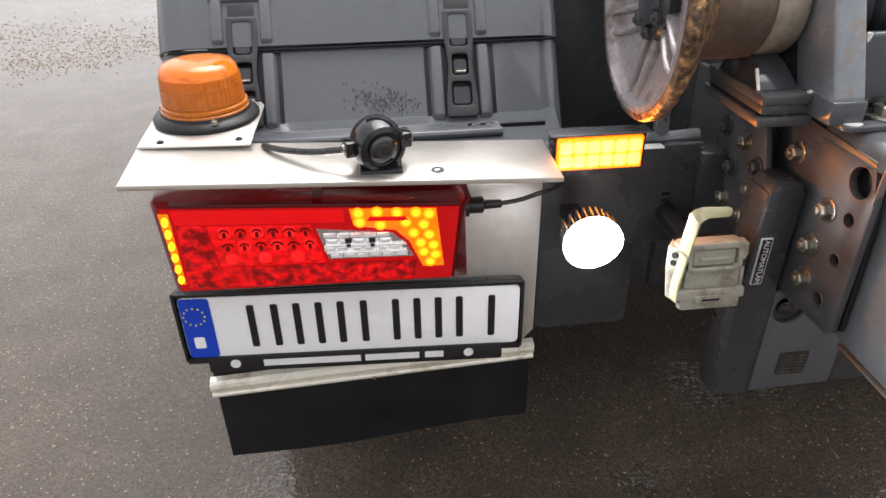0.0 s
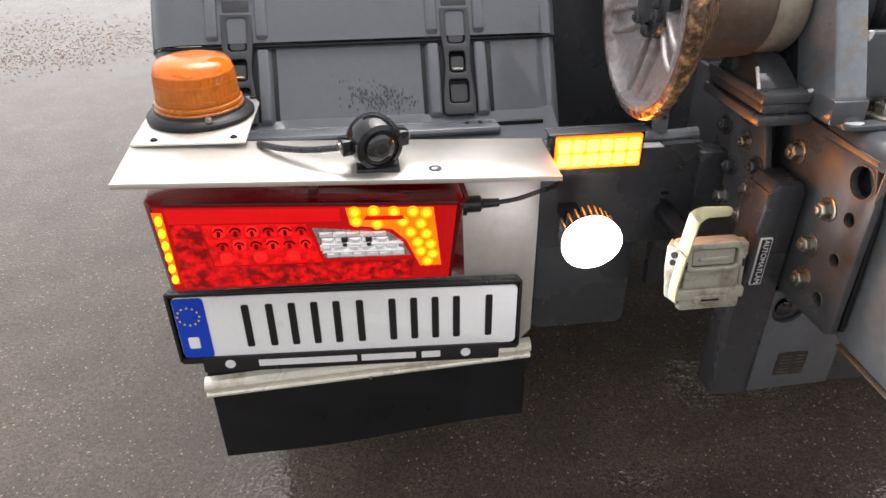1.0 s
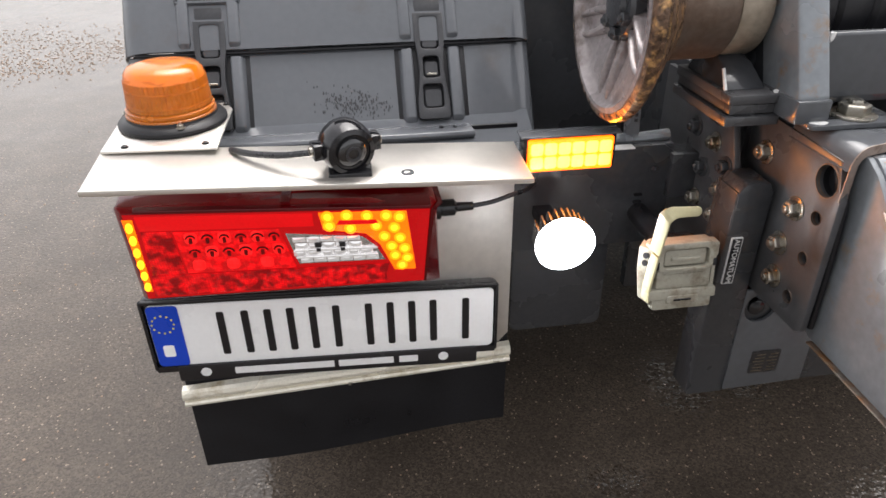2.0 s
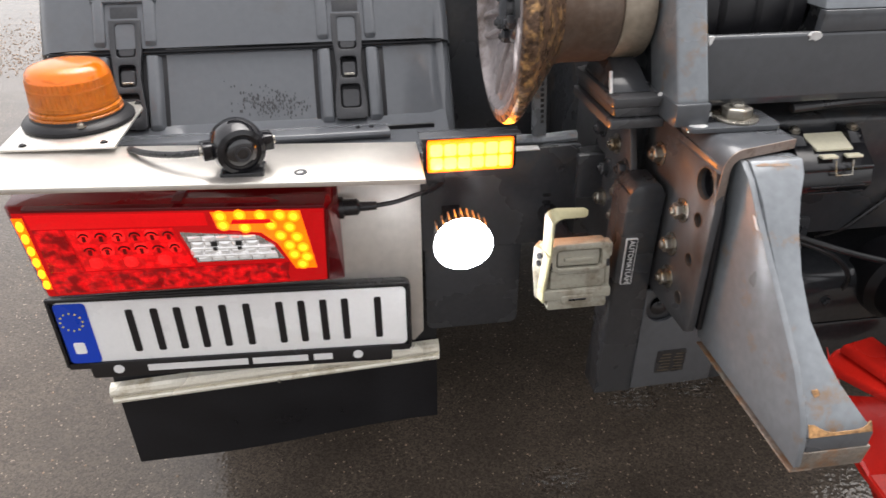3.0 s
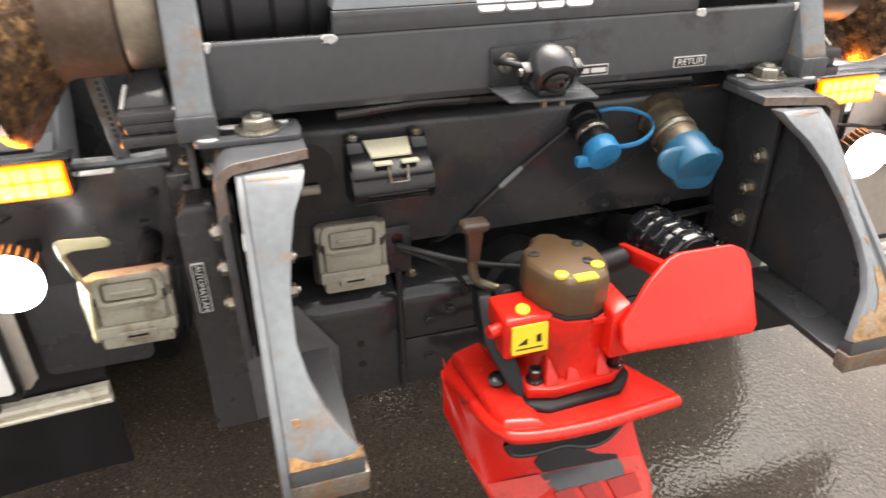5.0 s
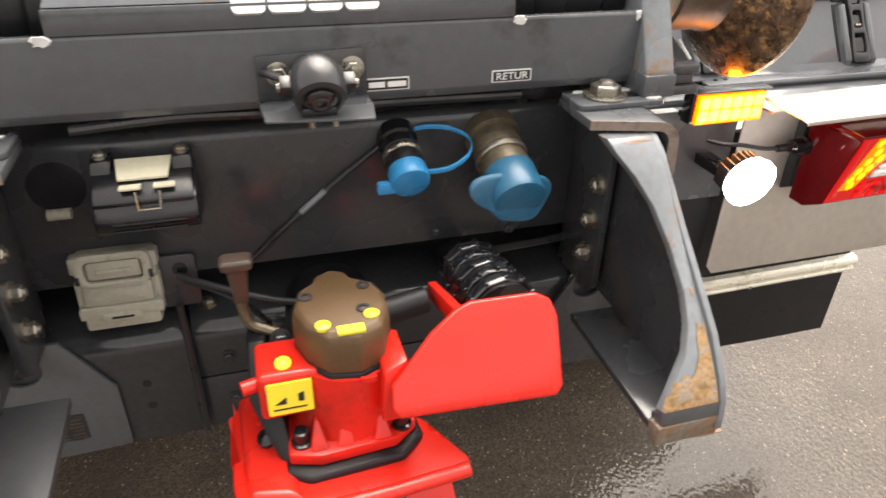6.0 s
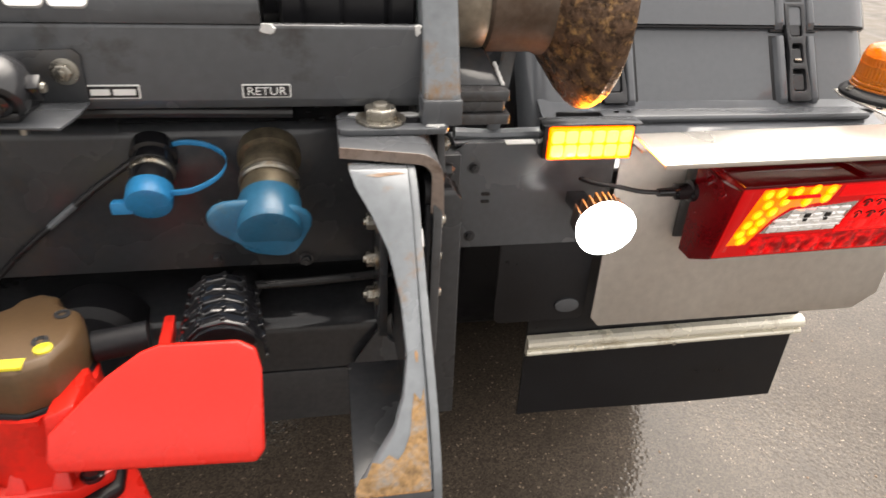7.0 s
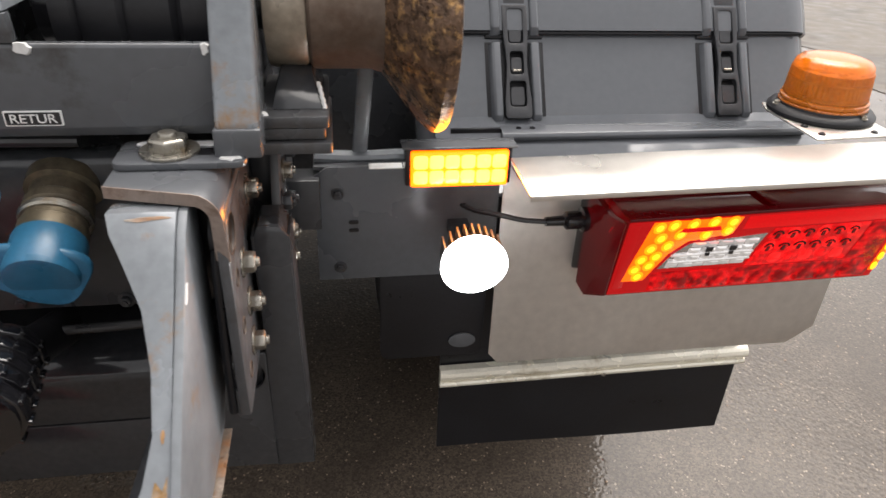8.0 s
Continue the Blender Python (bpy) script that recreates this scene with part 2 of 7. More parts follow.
BLUE_OLD = mat("faded_blue_cap", (0.020, 0.118, 0.215), 0.34, 0, 0.16, 14, 200, 0.12, dirt=(0.08, 0.12, 0.14), dirt_amount=0.3, dirt_scale=16)
BRASS = mat("dirty_brass_coupling", (0.17, 0.14, 0.095), 0.42, 0.6, 0.2, 20, 200, 0.15, dirt=(0.06, 0.05, 0.04), dirt_amount=0.4, dirt_scale=18)
def moulded_lens(name, colour, low, high, glow, cell=260.0, blotch=55.0, rough=0.14, relief=0.5):
    """A lit lamp lens: small moulded cells and larger uneven patches let more or less of the lamp's light through."""
    m = bpy.data.materials.new(name)
    m.use_nodes = True
    t = m.node_tree
    b = t.nodes["Principled BSDF"]
    L = t.links.new
    co = t.nodes.new("ShaderNodeTexCoord")
    vo, no = t.nodes.new("ShaderNodeTexVoronoi"), t.nodes.new("ShaderNodeTexNoise")
    vo.inputs["Scale"].default_value, vo.inputs["Randomness"].default_value = cell, 0.35
    no.inputs["Scale"].default_value, no.inputs["Detail"].default_value = blotch, 2
    for nd in (vo, no):
        L(co.outputs["Object"], nd.inputs["Vector"])
    a, c, d = (t.nodes.new("ShaderNodeMapRange") for _ in range(3))
    a.inputs["From Min"].default_value, a.inputs["From Max"].default_value = 0.75, 0.15
    a.inputs["To Min"].default_value, a.inputs["To Max"].default_value = 0.35, 1.0
    L(vo.outputs["Distance"], a.inputs["Value"])
    c.inputs["From Min"].default_value, c.inputs["From Max"].default_value = 0.40, 0.62
    L(no.outputs["Fac"], c.inputs["Value"])
    mu = t.nodes.new("ShaderNodeMath")
    mu.operation = "MULTIPLY"
    L(a.outputs[0], mu.inputs[0])
    L(c.outputs[0], mu.inputs[1])
    d.inputs["To Min"].default_value, d.inputs["To Max"].default_value = low, high
    L(mu.outputs[0], d.inputs["Value"])
    L(d.outputs[0], b.inputs["Emission Strength"])
    b.inputs["Emission Color"].default_value = (*glow, 1)
    b.inputs["Base Color"].default_value = (*colour, 1)
    b.inputs["Roughness"].default_value, b.inputs["Specular IOR Level"].default_value = rough, 0.4
    bp = t.nodes.new("ShaderNodeBump")
    bp.inputs["Strength"].default_value, bp.inputs["Distance"].default_value = relief, 0.0015
    L(vo.outputs["Distance"], bp.inputs["Height"])
    L(bp.outputs[0], b.inputs["Normal"])
    return m


RED_GLOW = (1.0, 0.004, 0.006)
LENS_RED = mat("red_lens", (0.34, 0.001, 0.003), 0.10, 0, 0.15, 30, 320, 0.03, coat=0.0, spec=0.4, emit=0.24, emit_colour=RED_GLOW)
LENS_DARK = mat("dark_red_lens", (0.050, 0.0015, 0.003), 0.12, 0, 0.3, 24, 260, 0.05, coat=0.0, spec=0.4, emit=0.008, emit_colour=RED_GLOW)
LENS_DEEP = moulded_lens("deep_red_lens", (0.10, 0.001, 0.002), 0.01, 0.06, RED_GLOW, 300, 70)
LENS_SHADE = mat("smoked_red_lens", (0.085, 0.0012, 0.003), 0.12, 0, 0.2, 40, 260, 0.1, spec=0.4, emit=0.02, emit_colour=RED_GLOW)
LENS_END = mat("end_red_lens", (0.14, 0.001, 0.003), 0.10, 0, 0.2, 40, 260, 0.1, spec=0.4, emit=0.17, emit_colour=RED_GLOW)
LENS_RIB = moulded_lens("ribbed_red_lens", (0.16, 0.001, 0.003), 0.05, 0.48, RED_GLOW, 330, 75)
LENS_TAIL = moulded_lens("tail_field_lens", (0.34, 0.001, 0.003), 0.16, 0.56, RED_GLOW, 240, 95)
LED_RED = moulded_lens("red_led", (0.6, 0.01, 0.01), 0.32, 0.80, (1.0, 0.010, 0.010), 200, 90)
LED_AMBER_LENS = moulded_lens("amber_lens_lit", (0.50, 0.08, 0.003), 0.65, 1.0, (1.0, 0.115, 0.0), 420, 60)
LED_HALO = moulded_lens("amber_led_halo", (0.8, 0.22, 0.01), 0.9, 1.25, (1.0, 0.20, 0.0), 420, 60)
LED_AMBER = moulded_lens("amber_led_lit", (1.0, 0.6, 0.05), 1.15, 1.5, (1.0, 0.31, 0.003), 420, 60)
CLEAR = mat("clear_facet_lens", (0.90, 0.89, 0.89), 0.10, 0.6, 0.20, 70, 180, 0.6, coat=0.5, emit=0.09, emit_colour=(1, 1, 1))
CHROME_DARK = mat("dull_reflector", (0.70, 0.68, 0.68), 0.14, 0.8, 0.4, 90, 200, 0.8, coat=0.4)
WATER_FILM = mat("darkened_water_drops", (0.05, 0.051, 0.056), 0.08, 0, 0.2, 40, 200, 0.0, rough_vary=0.04)
BAR_AMBER = mat("flash_lamp_lit", (1.0, 0.45, 0.03), 0.2, 0, 0.05, 40, 300, 0, emit=BAR * 0.5, emit_colour=(1.0, 0.085, 0.0))
BAR_LED = mat("flash_led_lit", (1.0, 0.8, 0.3), 0.2, 0, 0.05, 40, 300, 0, emit=BAR * 0.5, emit_colour=(1.0, 0.24, 0.022))
WORK = mat("work_lamp_lit", (1, 1, 1), 0.2, 0, 0.02, 40, 300, 0, emit=LAMP, emit_colour=(0.90, 0.95, 1.0))
WORK_GLARE = mat("work_lamp_glare_rim", (1, 1, 1), 0.2, 0, 0.02, 40, 300, 0, emit=7.0, emit_colour=(0.90, 0.95, 1.0))
AMBER_DOME = mat("amber_dome", (0.95, 0.36, 0.022), 0.15, 0, 0.04, 30, 300, 0.0, coat=0.2, trans=0.75, rough_vary=0.05)
AMBER_SKIRT = mat("amber_skirt", (0.62, 0.17, 0.012), 0.22, 0, 0.08, 30, 300, 0.0, coat=0.2, trans=0.25)
AMBER_CORE = mat("amber_inner_lens", (0.90, 0.42, 0.08), 0.3, 0, 0.2, 50, 200, 0.2)
GLASS_DARK = mat("camera_lens_glass", (0.01, 0.01, 0.012), 0.06, 0, 0.1, 20, 100, 0, coat=1.0)
STICKER = mat("dark_type_plate", (0.02, 0.02, 0.022), 0.3, 0, 0.1, 20, 200, 0.02)
SNOWY = mat("chalky_paint_wear", (0.66, 0.66, 0.65), 0.5, 0, 0.15, 30, 200, 0.3)


# ---- mesh tools ----
def BM():
    return bmesh.new()


def box(bm, x0, x1, y0, y1, z0, z1, m=None):
    v = [bm.verts.new((x, y, z)) for x in (x0, x1) for y in (y0, y1) for z in (z0, z1)]
    if m is not None:
        for p in v:
            p.co = m @ p.co
    for f in ((0, 1, 3, 2), (4, 6, 7, 5), (0, 4, 5, 1), (2, 3, 7, 6), (0, 2, 6, 4), (1, 5, 7, 3)):
        bm.faces.new([v[i] for i in f])
    return v


def loft(bm, rings, cap=True, closed=True):
    vs = [[bm.verts.new(p) for p in r] for r in rings]
    n = len(vs[0])
    for a, b in zip(vs, vs[1:]):
        for i in range(n if closed else n - 1):
            j = (i + 1) % n
            bm.faces.new((a[i], a[j], b[j], b[i]))
    if cap and closed:
        bm.faces.new(list(reversed(vs[0])))
        bm.faces.new(vs[-1])
    return vs


def prism(bm, poly, vec):
    vec = Vector(vec)
    return loft(bm, [[Vector(p) for p in poly], [Vector(p) + vec for p in poly]])


def prism_x(bm, yz, x0, x1):
    return loft(bm, [[(x0, y, z) for y, z in yz], [(x1, y, z) for y, z in yz]])


def prism_y(bm, xz, y0, y1):
    return loft(bm, [[(x, y0, z) for x, z in xz], [(x, y1, z) for x, z in xz]])


def prism_z(bm, xy, z0, z1):
    return loft(bm, [[(x, y, z0) for x, y in xy], [(x, y, z1) for x, y in xy]])


def frame_of(axis):
    w = Vector(axis).normalized()
    u = w.cross(Vector((0, 0, 1)) if abs(w.z) < 0.9 else Vector((1, 0, 0))).normalized()
    return u, w.cross(u), w


def turned(bm, base, axis, profile, seg=28, cap=True, start=0.0):
    """A turned body: profile of (radius, distance along the axis from base)."""
    u, v, w = frame_of(axis)
    base = Vector(base)
    rings = []
    for r, h in profile:
        rings.append([base + w * h + (u * math.cos(start + 2 * math.pi * i / seg) + v * math.sin(start + 2 * math.pi * i / seg)) * r for i in range(seg)])
    return loft(bm, rings, cap)


def cyl(bm, p0, p1, r0, r1=None, seg=20):
    d = Vector(p1) - Vector(p0)
    return turned(bm, p0, d, [(r0, 0), (r0 if r1 is None else r1, d.length)], seg)


def smooth_path(pts, n=6):
    pts = [Vector(p) for p in pts]
    out = []
    for i in range(len(pts) - 1):
        p0, p1, p2, p3 = pts[max(i - 1, 0)], pts[i], pts[i + 1], pts[min(i + 2, len(pts) - 1)]
        for k in range(n):
            t = k / n
            out.append(0.5 * ((2 * p1) + (p2 - p0) * t + (2 * p0 - 5 * p1 + 4 * p2 - p3) * t * t + (3 * p1 - p0 - 3 * p2 + p3) * t ** 3))
    return out + [pts[-1]]


def tube(bm, pts, r, seg=10, n=6):
    path = smooth_path(pts, n) if n else [Vector(p) for p in pts]
    rings = []
    last = None
    for i, p in enumerate(path):
        d = (path[min(i + 1, len(path) - 1)] - path[max(i - 1, 0)]).normalized()
        if last is None:
            u = frame_of(d)[0]
        else:
            u = (last - d * last.dot(d)).normalized()
        last = u
        v = d.cross(u)
        rings.append([p + (u * math.cos(2 * math.pi * k / seg) + v * math.sin(2 * math.pi * k / seg)) * r for k in range(seg)])
    loft(bm, rings)


def rounded(x0, x1, z0, z1, r, n=4):
    """A rectangle with round corners, as a list of (x, z)."""
    out = []
    for cx, cz, a0 in ((x1 - r, z1 - r, 0), (x0 + r, z1 - r, 90), (x0 + r, z0 + r, 180), (x1 - r, z0 + r, 270)):
        for k in range(n + 1):
            a = radians(a0 + 90 * k / n)
            out.append((cx + r * math.cos(a), cz + r * math.sin(a)))
    return out


def pierced(bm, outline, holes, m, h0, h1):
    """A flat plate with openings, in the plane of m, between two heights."""
    edges = []
    for loop in [outline] + holes:
        vs_ = [bm.verts.new(m @ Vector((u, v, h0))) for u, v in loop]
        edges += [bm.edges.new((vs_[i], vs_[(i + 1) % len(vs_)])) for i in range(len(vs_))]
    got = bmesh.ops.triangle_fill(bm, use_beauty=True, use_dissolve=False, edges=edges)
    faces = [f for f in got["geom"] if isinstance(f, bmesh.types.BMFace)]
    ext = bmesh.ops.extrude_face_region(bm, geom=faces)
    up = (m.to_3x3() @ Vector((0, 0, 1))) * (h1 - h0)
    bmesh.ops.translate(bm, vec=up, verts=[v for v in ext["geom"] if isinstance(v, bmesh.types.BMVert)])
    bmesh.ops.recalc_face_normals(bm, faces=bm.faces[:])


def ring_of(x, y, r, n=22):
    return [(x + r * math.cos(2 * math.pi * k / n), y + r * math.sin(2 * math.pi * k / n)) for k in range(n)]


def hexagon(bm, centre, axis, r, h, wash=0.0):
    c = Vector(centre)
    w = Vector(axis).normalized()
    if wash:
        turned(bm, c, w, [(r * 1.45, 0), (r * 1.45, wash)], 20)
        c = c + w * wash
    turned(bm, c, w, [(r, 0), (r, h * 0.85), (r * 0.86, h)], 6)
    turned(bm, c + w * h * 0.98, w, [(r * 0.5, 0), (r * 0.45, h * 0.35)], 12)


def part(name, bm, material, parent=None, label="", side=1, bevel=0.0, segs=2, angle=35, smooth=True):
    """Links a bmesh as one mesh object under a thing or a part. side=-1 mirrors it to the other side of the truck."""
    if side < 0:
        for v in bm.verts:
            v.co.x = -v.co.x
    bmesh.ops.recalc_face_normals(bm, faces=bm.faces)
    if bevel:
        es = [e for e in bm.edges if len(e.link_faces) == 2 and e.calc_face_angle(0) > radians(25)]
        bmesh.ops.bevel(bm, geom=es, offset=bevel, segments=segs, profile=0.5, affect="EDGES", clamp_overlap=True)
    for f in bm.faces:
        f.smooth = smooth
    for e in bm.edges:
        e.smooth = len(e.link_faces) == 2 and e.calc_face_angle(0) < radians(angle)
    me = bpy.data.meshes.new(name)
    bm.to_mesh(me)
    bm.free()
    me.materials.append(material)
    ob = new(name, me)
    if parent is not None:
        ob.parent = parent
        ob.matrix_parent_inverse = parent.matrix_world.inverted()
    if label:
        ob["label"] = label
    return ob


def thing(name, at, label, category, group="", kind=""):
    ob = new(name)
    ob.empty_display_size = 0.05
    ob.location = at
    bpy.context.view_layer.update()
    return tagged(ob, label, category, group, kind)


def lettering(name, words, size, m, material, parent, wide=1.0):
    """Flat letters of the built-in font as a mesh, standing in the plane that m gives."""
    cu = bpy.data.curves.new(name, "FONT")
    cu.body, cu.size, cu.align_x, cu.align_y, cu.extrude = words, size, "CENTER", "CENTER", 0.0004
    tmp = bpy.data.objects.new(name, cu)
    scene.collection.objects.link(tmp)
    bpy.context.view_layer.update()
    me = bpy.data.meshes.new_from_object(tmp.evaluated_get(bpy.context.evaluated_depsgraph_get()))
    bpy.data.objects.remove(tmp)
    for v in me.vertices:
        v.co = m @ Vector((v.co.x * wide, v.co.y, v.co.z))
    me.materials.clear()
    me.materials.append(material)
    me.name = name
    ob = new(name, me)
    ob.parent = parent
    ob.matrix_parent_inverse = parent.matrix_world.inverted()
    return ob


def upright(x, y, z, rx=90, ry=0, rz=0):
    return pose(x, y, z, rx, ry, rz)


# ---- ground ----
bm = BM()
vs = [bm.verts.new(p) for p in ((-400, -400, 0), (400, -400, 0), (400, 400, 0), (-400, 400, 0))]
bm.faces.new(vs)
tagged(part("ground", bm, ASPHALT, smooth=False), "wet dark grey asphalt yard with scattered grit", "ground", kind="structure")


def scatter(name, count, spots, material, label, category):
    """Loose stones as one mesh: spots of (x, y, spread, smallest, largest)."""
    vv_, ff_ = [], []
    for k in range(count):
        x, y, sp_, r0, r1 = spots[k % len(spots)]
        cx, cy, r = random.gauss(x, sp_), random.gauss(y, sp_ * 0.6), random.uniform(r0, r1)
        b_ = len(vv_)
        n = 6
        for h, q in ((-0.2, 0.8), (0.25, 1.0), (0.62, 0.55)):
            for i in range(n):
                a = 2 * math.pi * i / n + k
                w_ = r * q * random.uniform(0.75, 1.15)
                vv_.append((cx + w_ * math.cos(a), cy + w_ * math.sin(a), r * h))
        for lv in range(2):
            for i in range(n):
                j = (i + 1) % n
                ff_.append((b_ + lv * n + i, b_ + lv * n + j, b_ + (lv + 1) * n + j, b_ + (lv + 1) * n + i))
        ff_.append(tuple(b_ + 2 * n + i for i in range(n)))
    me = bpy.data.meshes.new(name)
    me.from_pydata(vv_, [], ff_)
    me.materials.append(material)
    return tagged(new(name, me), label, category, kind="stuff")


# darker brown ground beside the yard, with a ragged edge
BROWN_GROUND = mat("brown_ground", (0.085, 0.068, 0.050), 0.55, 0, 0.45, 6, 60, 0.6, dirt=(0.05, 0.042, 0.034), dirt_amount=0.5, dirt_scale=2.0)
bm = BM()
ragged_edge = [(4.30 + 0.16 * math.sin(1.3 * k) + random.uniform(-0.10, 0.10), 1.0 + 0.35 * k) for k in range(40)]
prism_z(bm, ragged_edge[::-1] + [(4.6, 1.0), (16.0, 1.0), (16.0, 14.65)], -0.01, 0.004)
tagged(part("verge", bm, BROWN_GROUND, smooth=False), "darker brown strip of ground beside the asphalt", "ground", kind="structure")

GRIT = mat("grit_stone", (0.23, 0.155, 0.105), 0.55, 0, 0.5, 40, 200, 0.3)
DROPS = mat("standing_water", (0.85, 0.87, 0.88), 0.03, 0, 0.05, 40, 200, 0.0, trans=0.9, rough_vary=0.0)
scatter("gravel", 2600, [(-3.5, 6.7, 0.40, 0.003, 0.009), (-3.9, 7.6, 0.6, 0.003, 0.010), (-2.9, 7.2, 0.4, 0.003, 0.008), (3.6, 6.2, 0.6, 0.003, 0.008)], GRIT, "brown gravel washed together on the asphalt", "gravel")
scatter("grit", 700, [(-1.6, 2.6, 0.7, 0.0015, 0.004), (-2.2, 4.0, 0.9, 0.002, 0.005), (0.1, 2.3, 0.7, 0.0015, 0.0035), (1.9, 2.8, 0.8, 0.0015, 0.004)], GRIT, "scattered small stones on the wet asphalt", "grit")
scatter("splash_drops", 120, [(-0.07, 2.72, 0.05, 0.0015, 0.004), (-0.36, 2.41, 0.04, 0.0015, 0.003), (0.11, 2.69, 0.04, 0.0015, 0.003)], DROPS, "drops of water splashing on the wet asphalt", "water drops")


# ---- the closed body of the truck, ahead of what is seen, added to block light ----
chassis = thing("truck_chassis", (0, 3.0, 0.9), "dark grey truck chassis with frame rails above the yard", "truck chassis")
# deck, axle housing and bulkhead are unseen, added to keep light off the ground
bm = BM()
box(bm, -1.2, 1.2, 2.62, 7.5, 1.42, 1.50)
part("deck", bm, GREY_DARK, chassis)
for s in (1, -1):
    bm = BM()
    box(bm, 0.395, 0.42, 2.15, 7.5, 0.80, 1.06)
    part("frame_rail", bm, GREY_DARK, chassis, side=s, bevel=0.003)
    for y in (3.25,):
        bm = BM()
        turned(bm, (0.60, y, 0.51), (1, 0, 0), [(0.30, 0), (0.44, 0), (0.49, 0.02), (0.505, 0.05), (0.505, 0.63), (0.49, 0.66), (0.44, 0.68), (0.30, 0.68)], 48)
        part("tyre", bm, RUBBER, chassis, side=s)
bm = BM()
cyl(bm, (-0.7, 3.25, 0.51), (0.7, 3.25, 0.51), 0.09, seg=20)
part("axle", bm, GREY_DARK, chassis)
bm = BM()
turned(bm, (0, 3.02, 0.51), (0, 1, 0), [(0.06, 0), (0.14, 0.03), (0.20, 0.10), (0.215, 0.23), (0.20, 0.36), (0.12, 0.45)], 32)
part("axle_housing", bm, GREY_DARK, chassis)
bm = BM()
box(bm, -1.22, 1.22, 3.86, 3.88, 0.16, 1.42)
part("bulkhead", bm, GREY_DARK, chassis)
bm = BM()
box(bm, -0.40, 0.40, 2.45, 2.47, 0.55, 1.03)
part("frame_end_plate", bm, GREY_DARK, chassis)


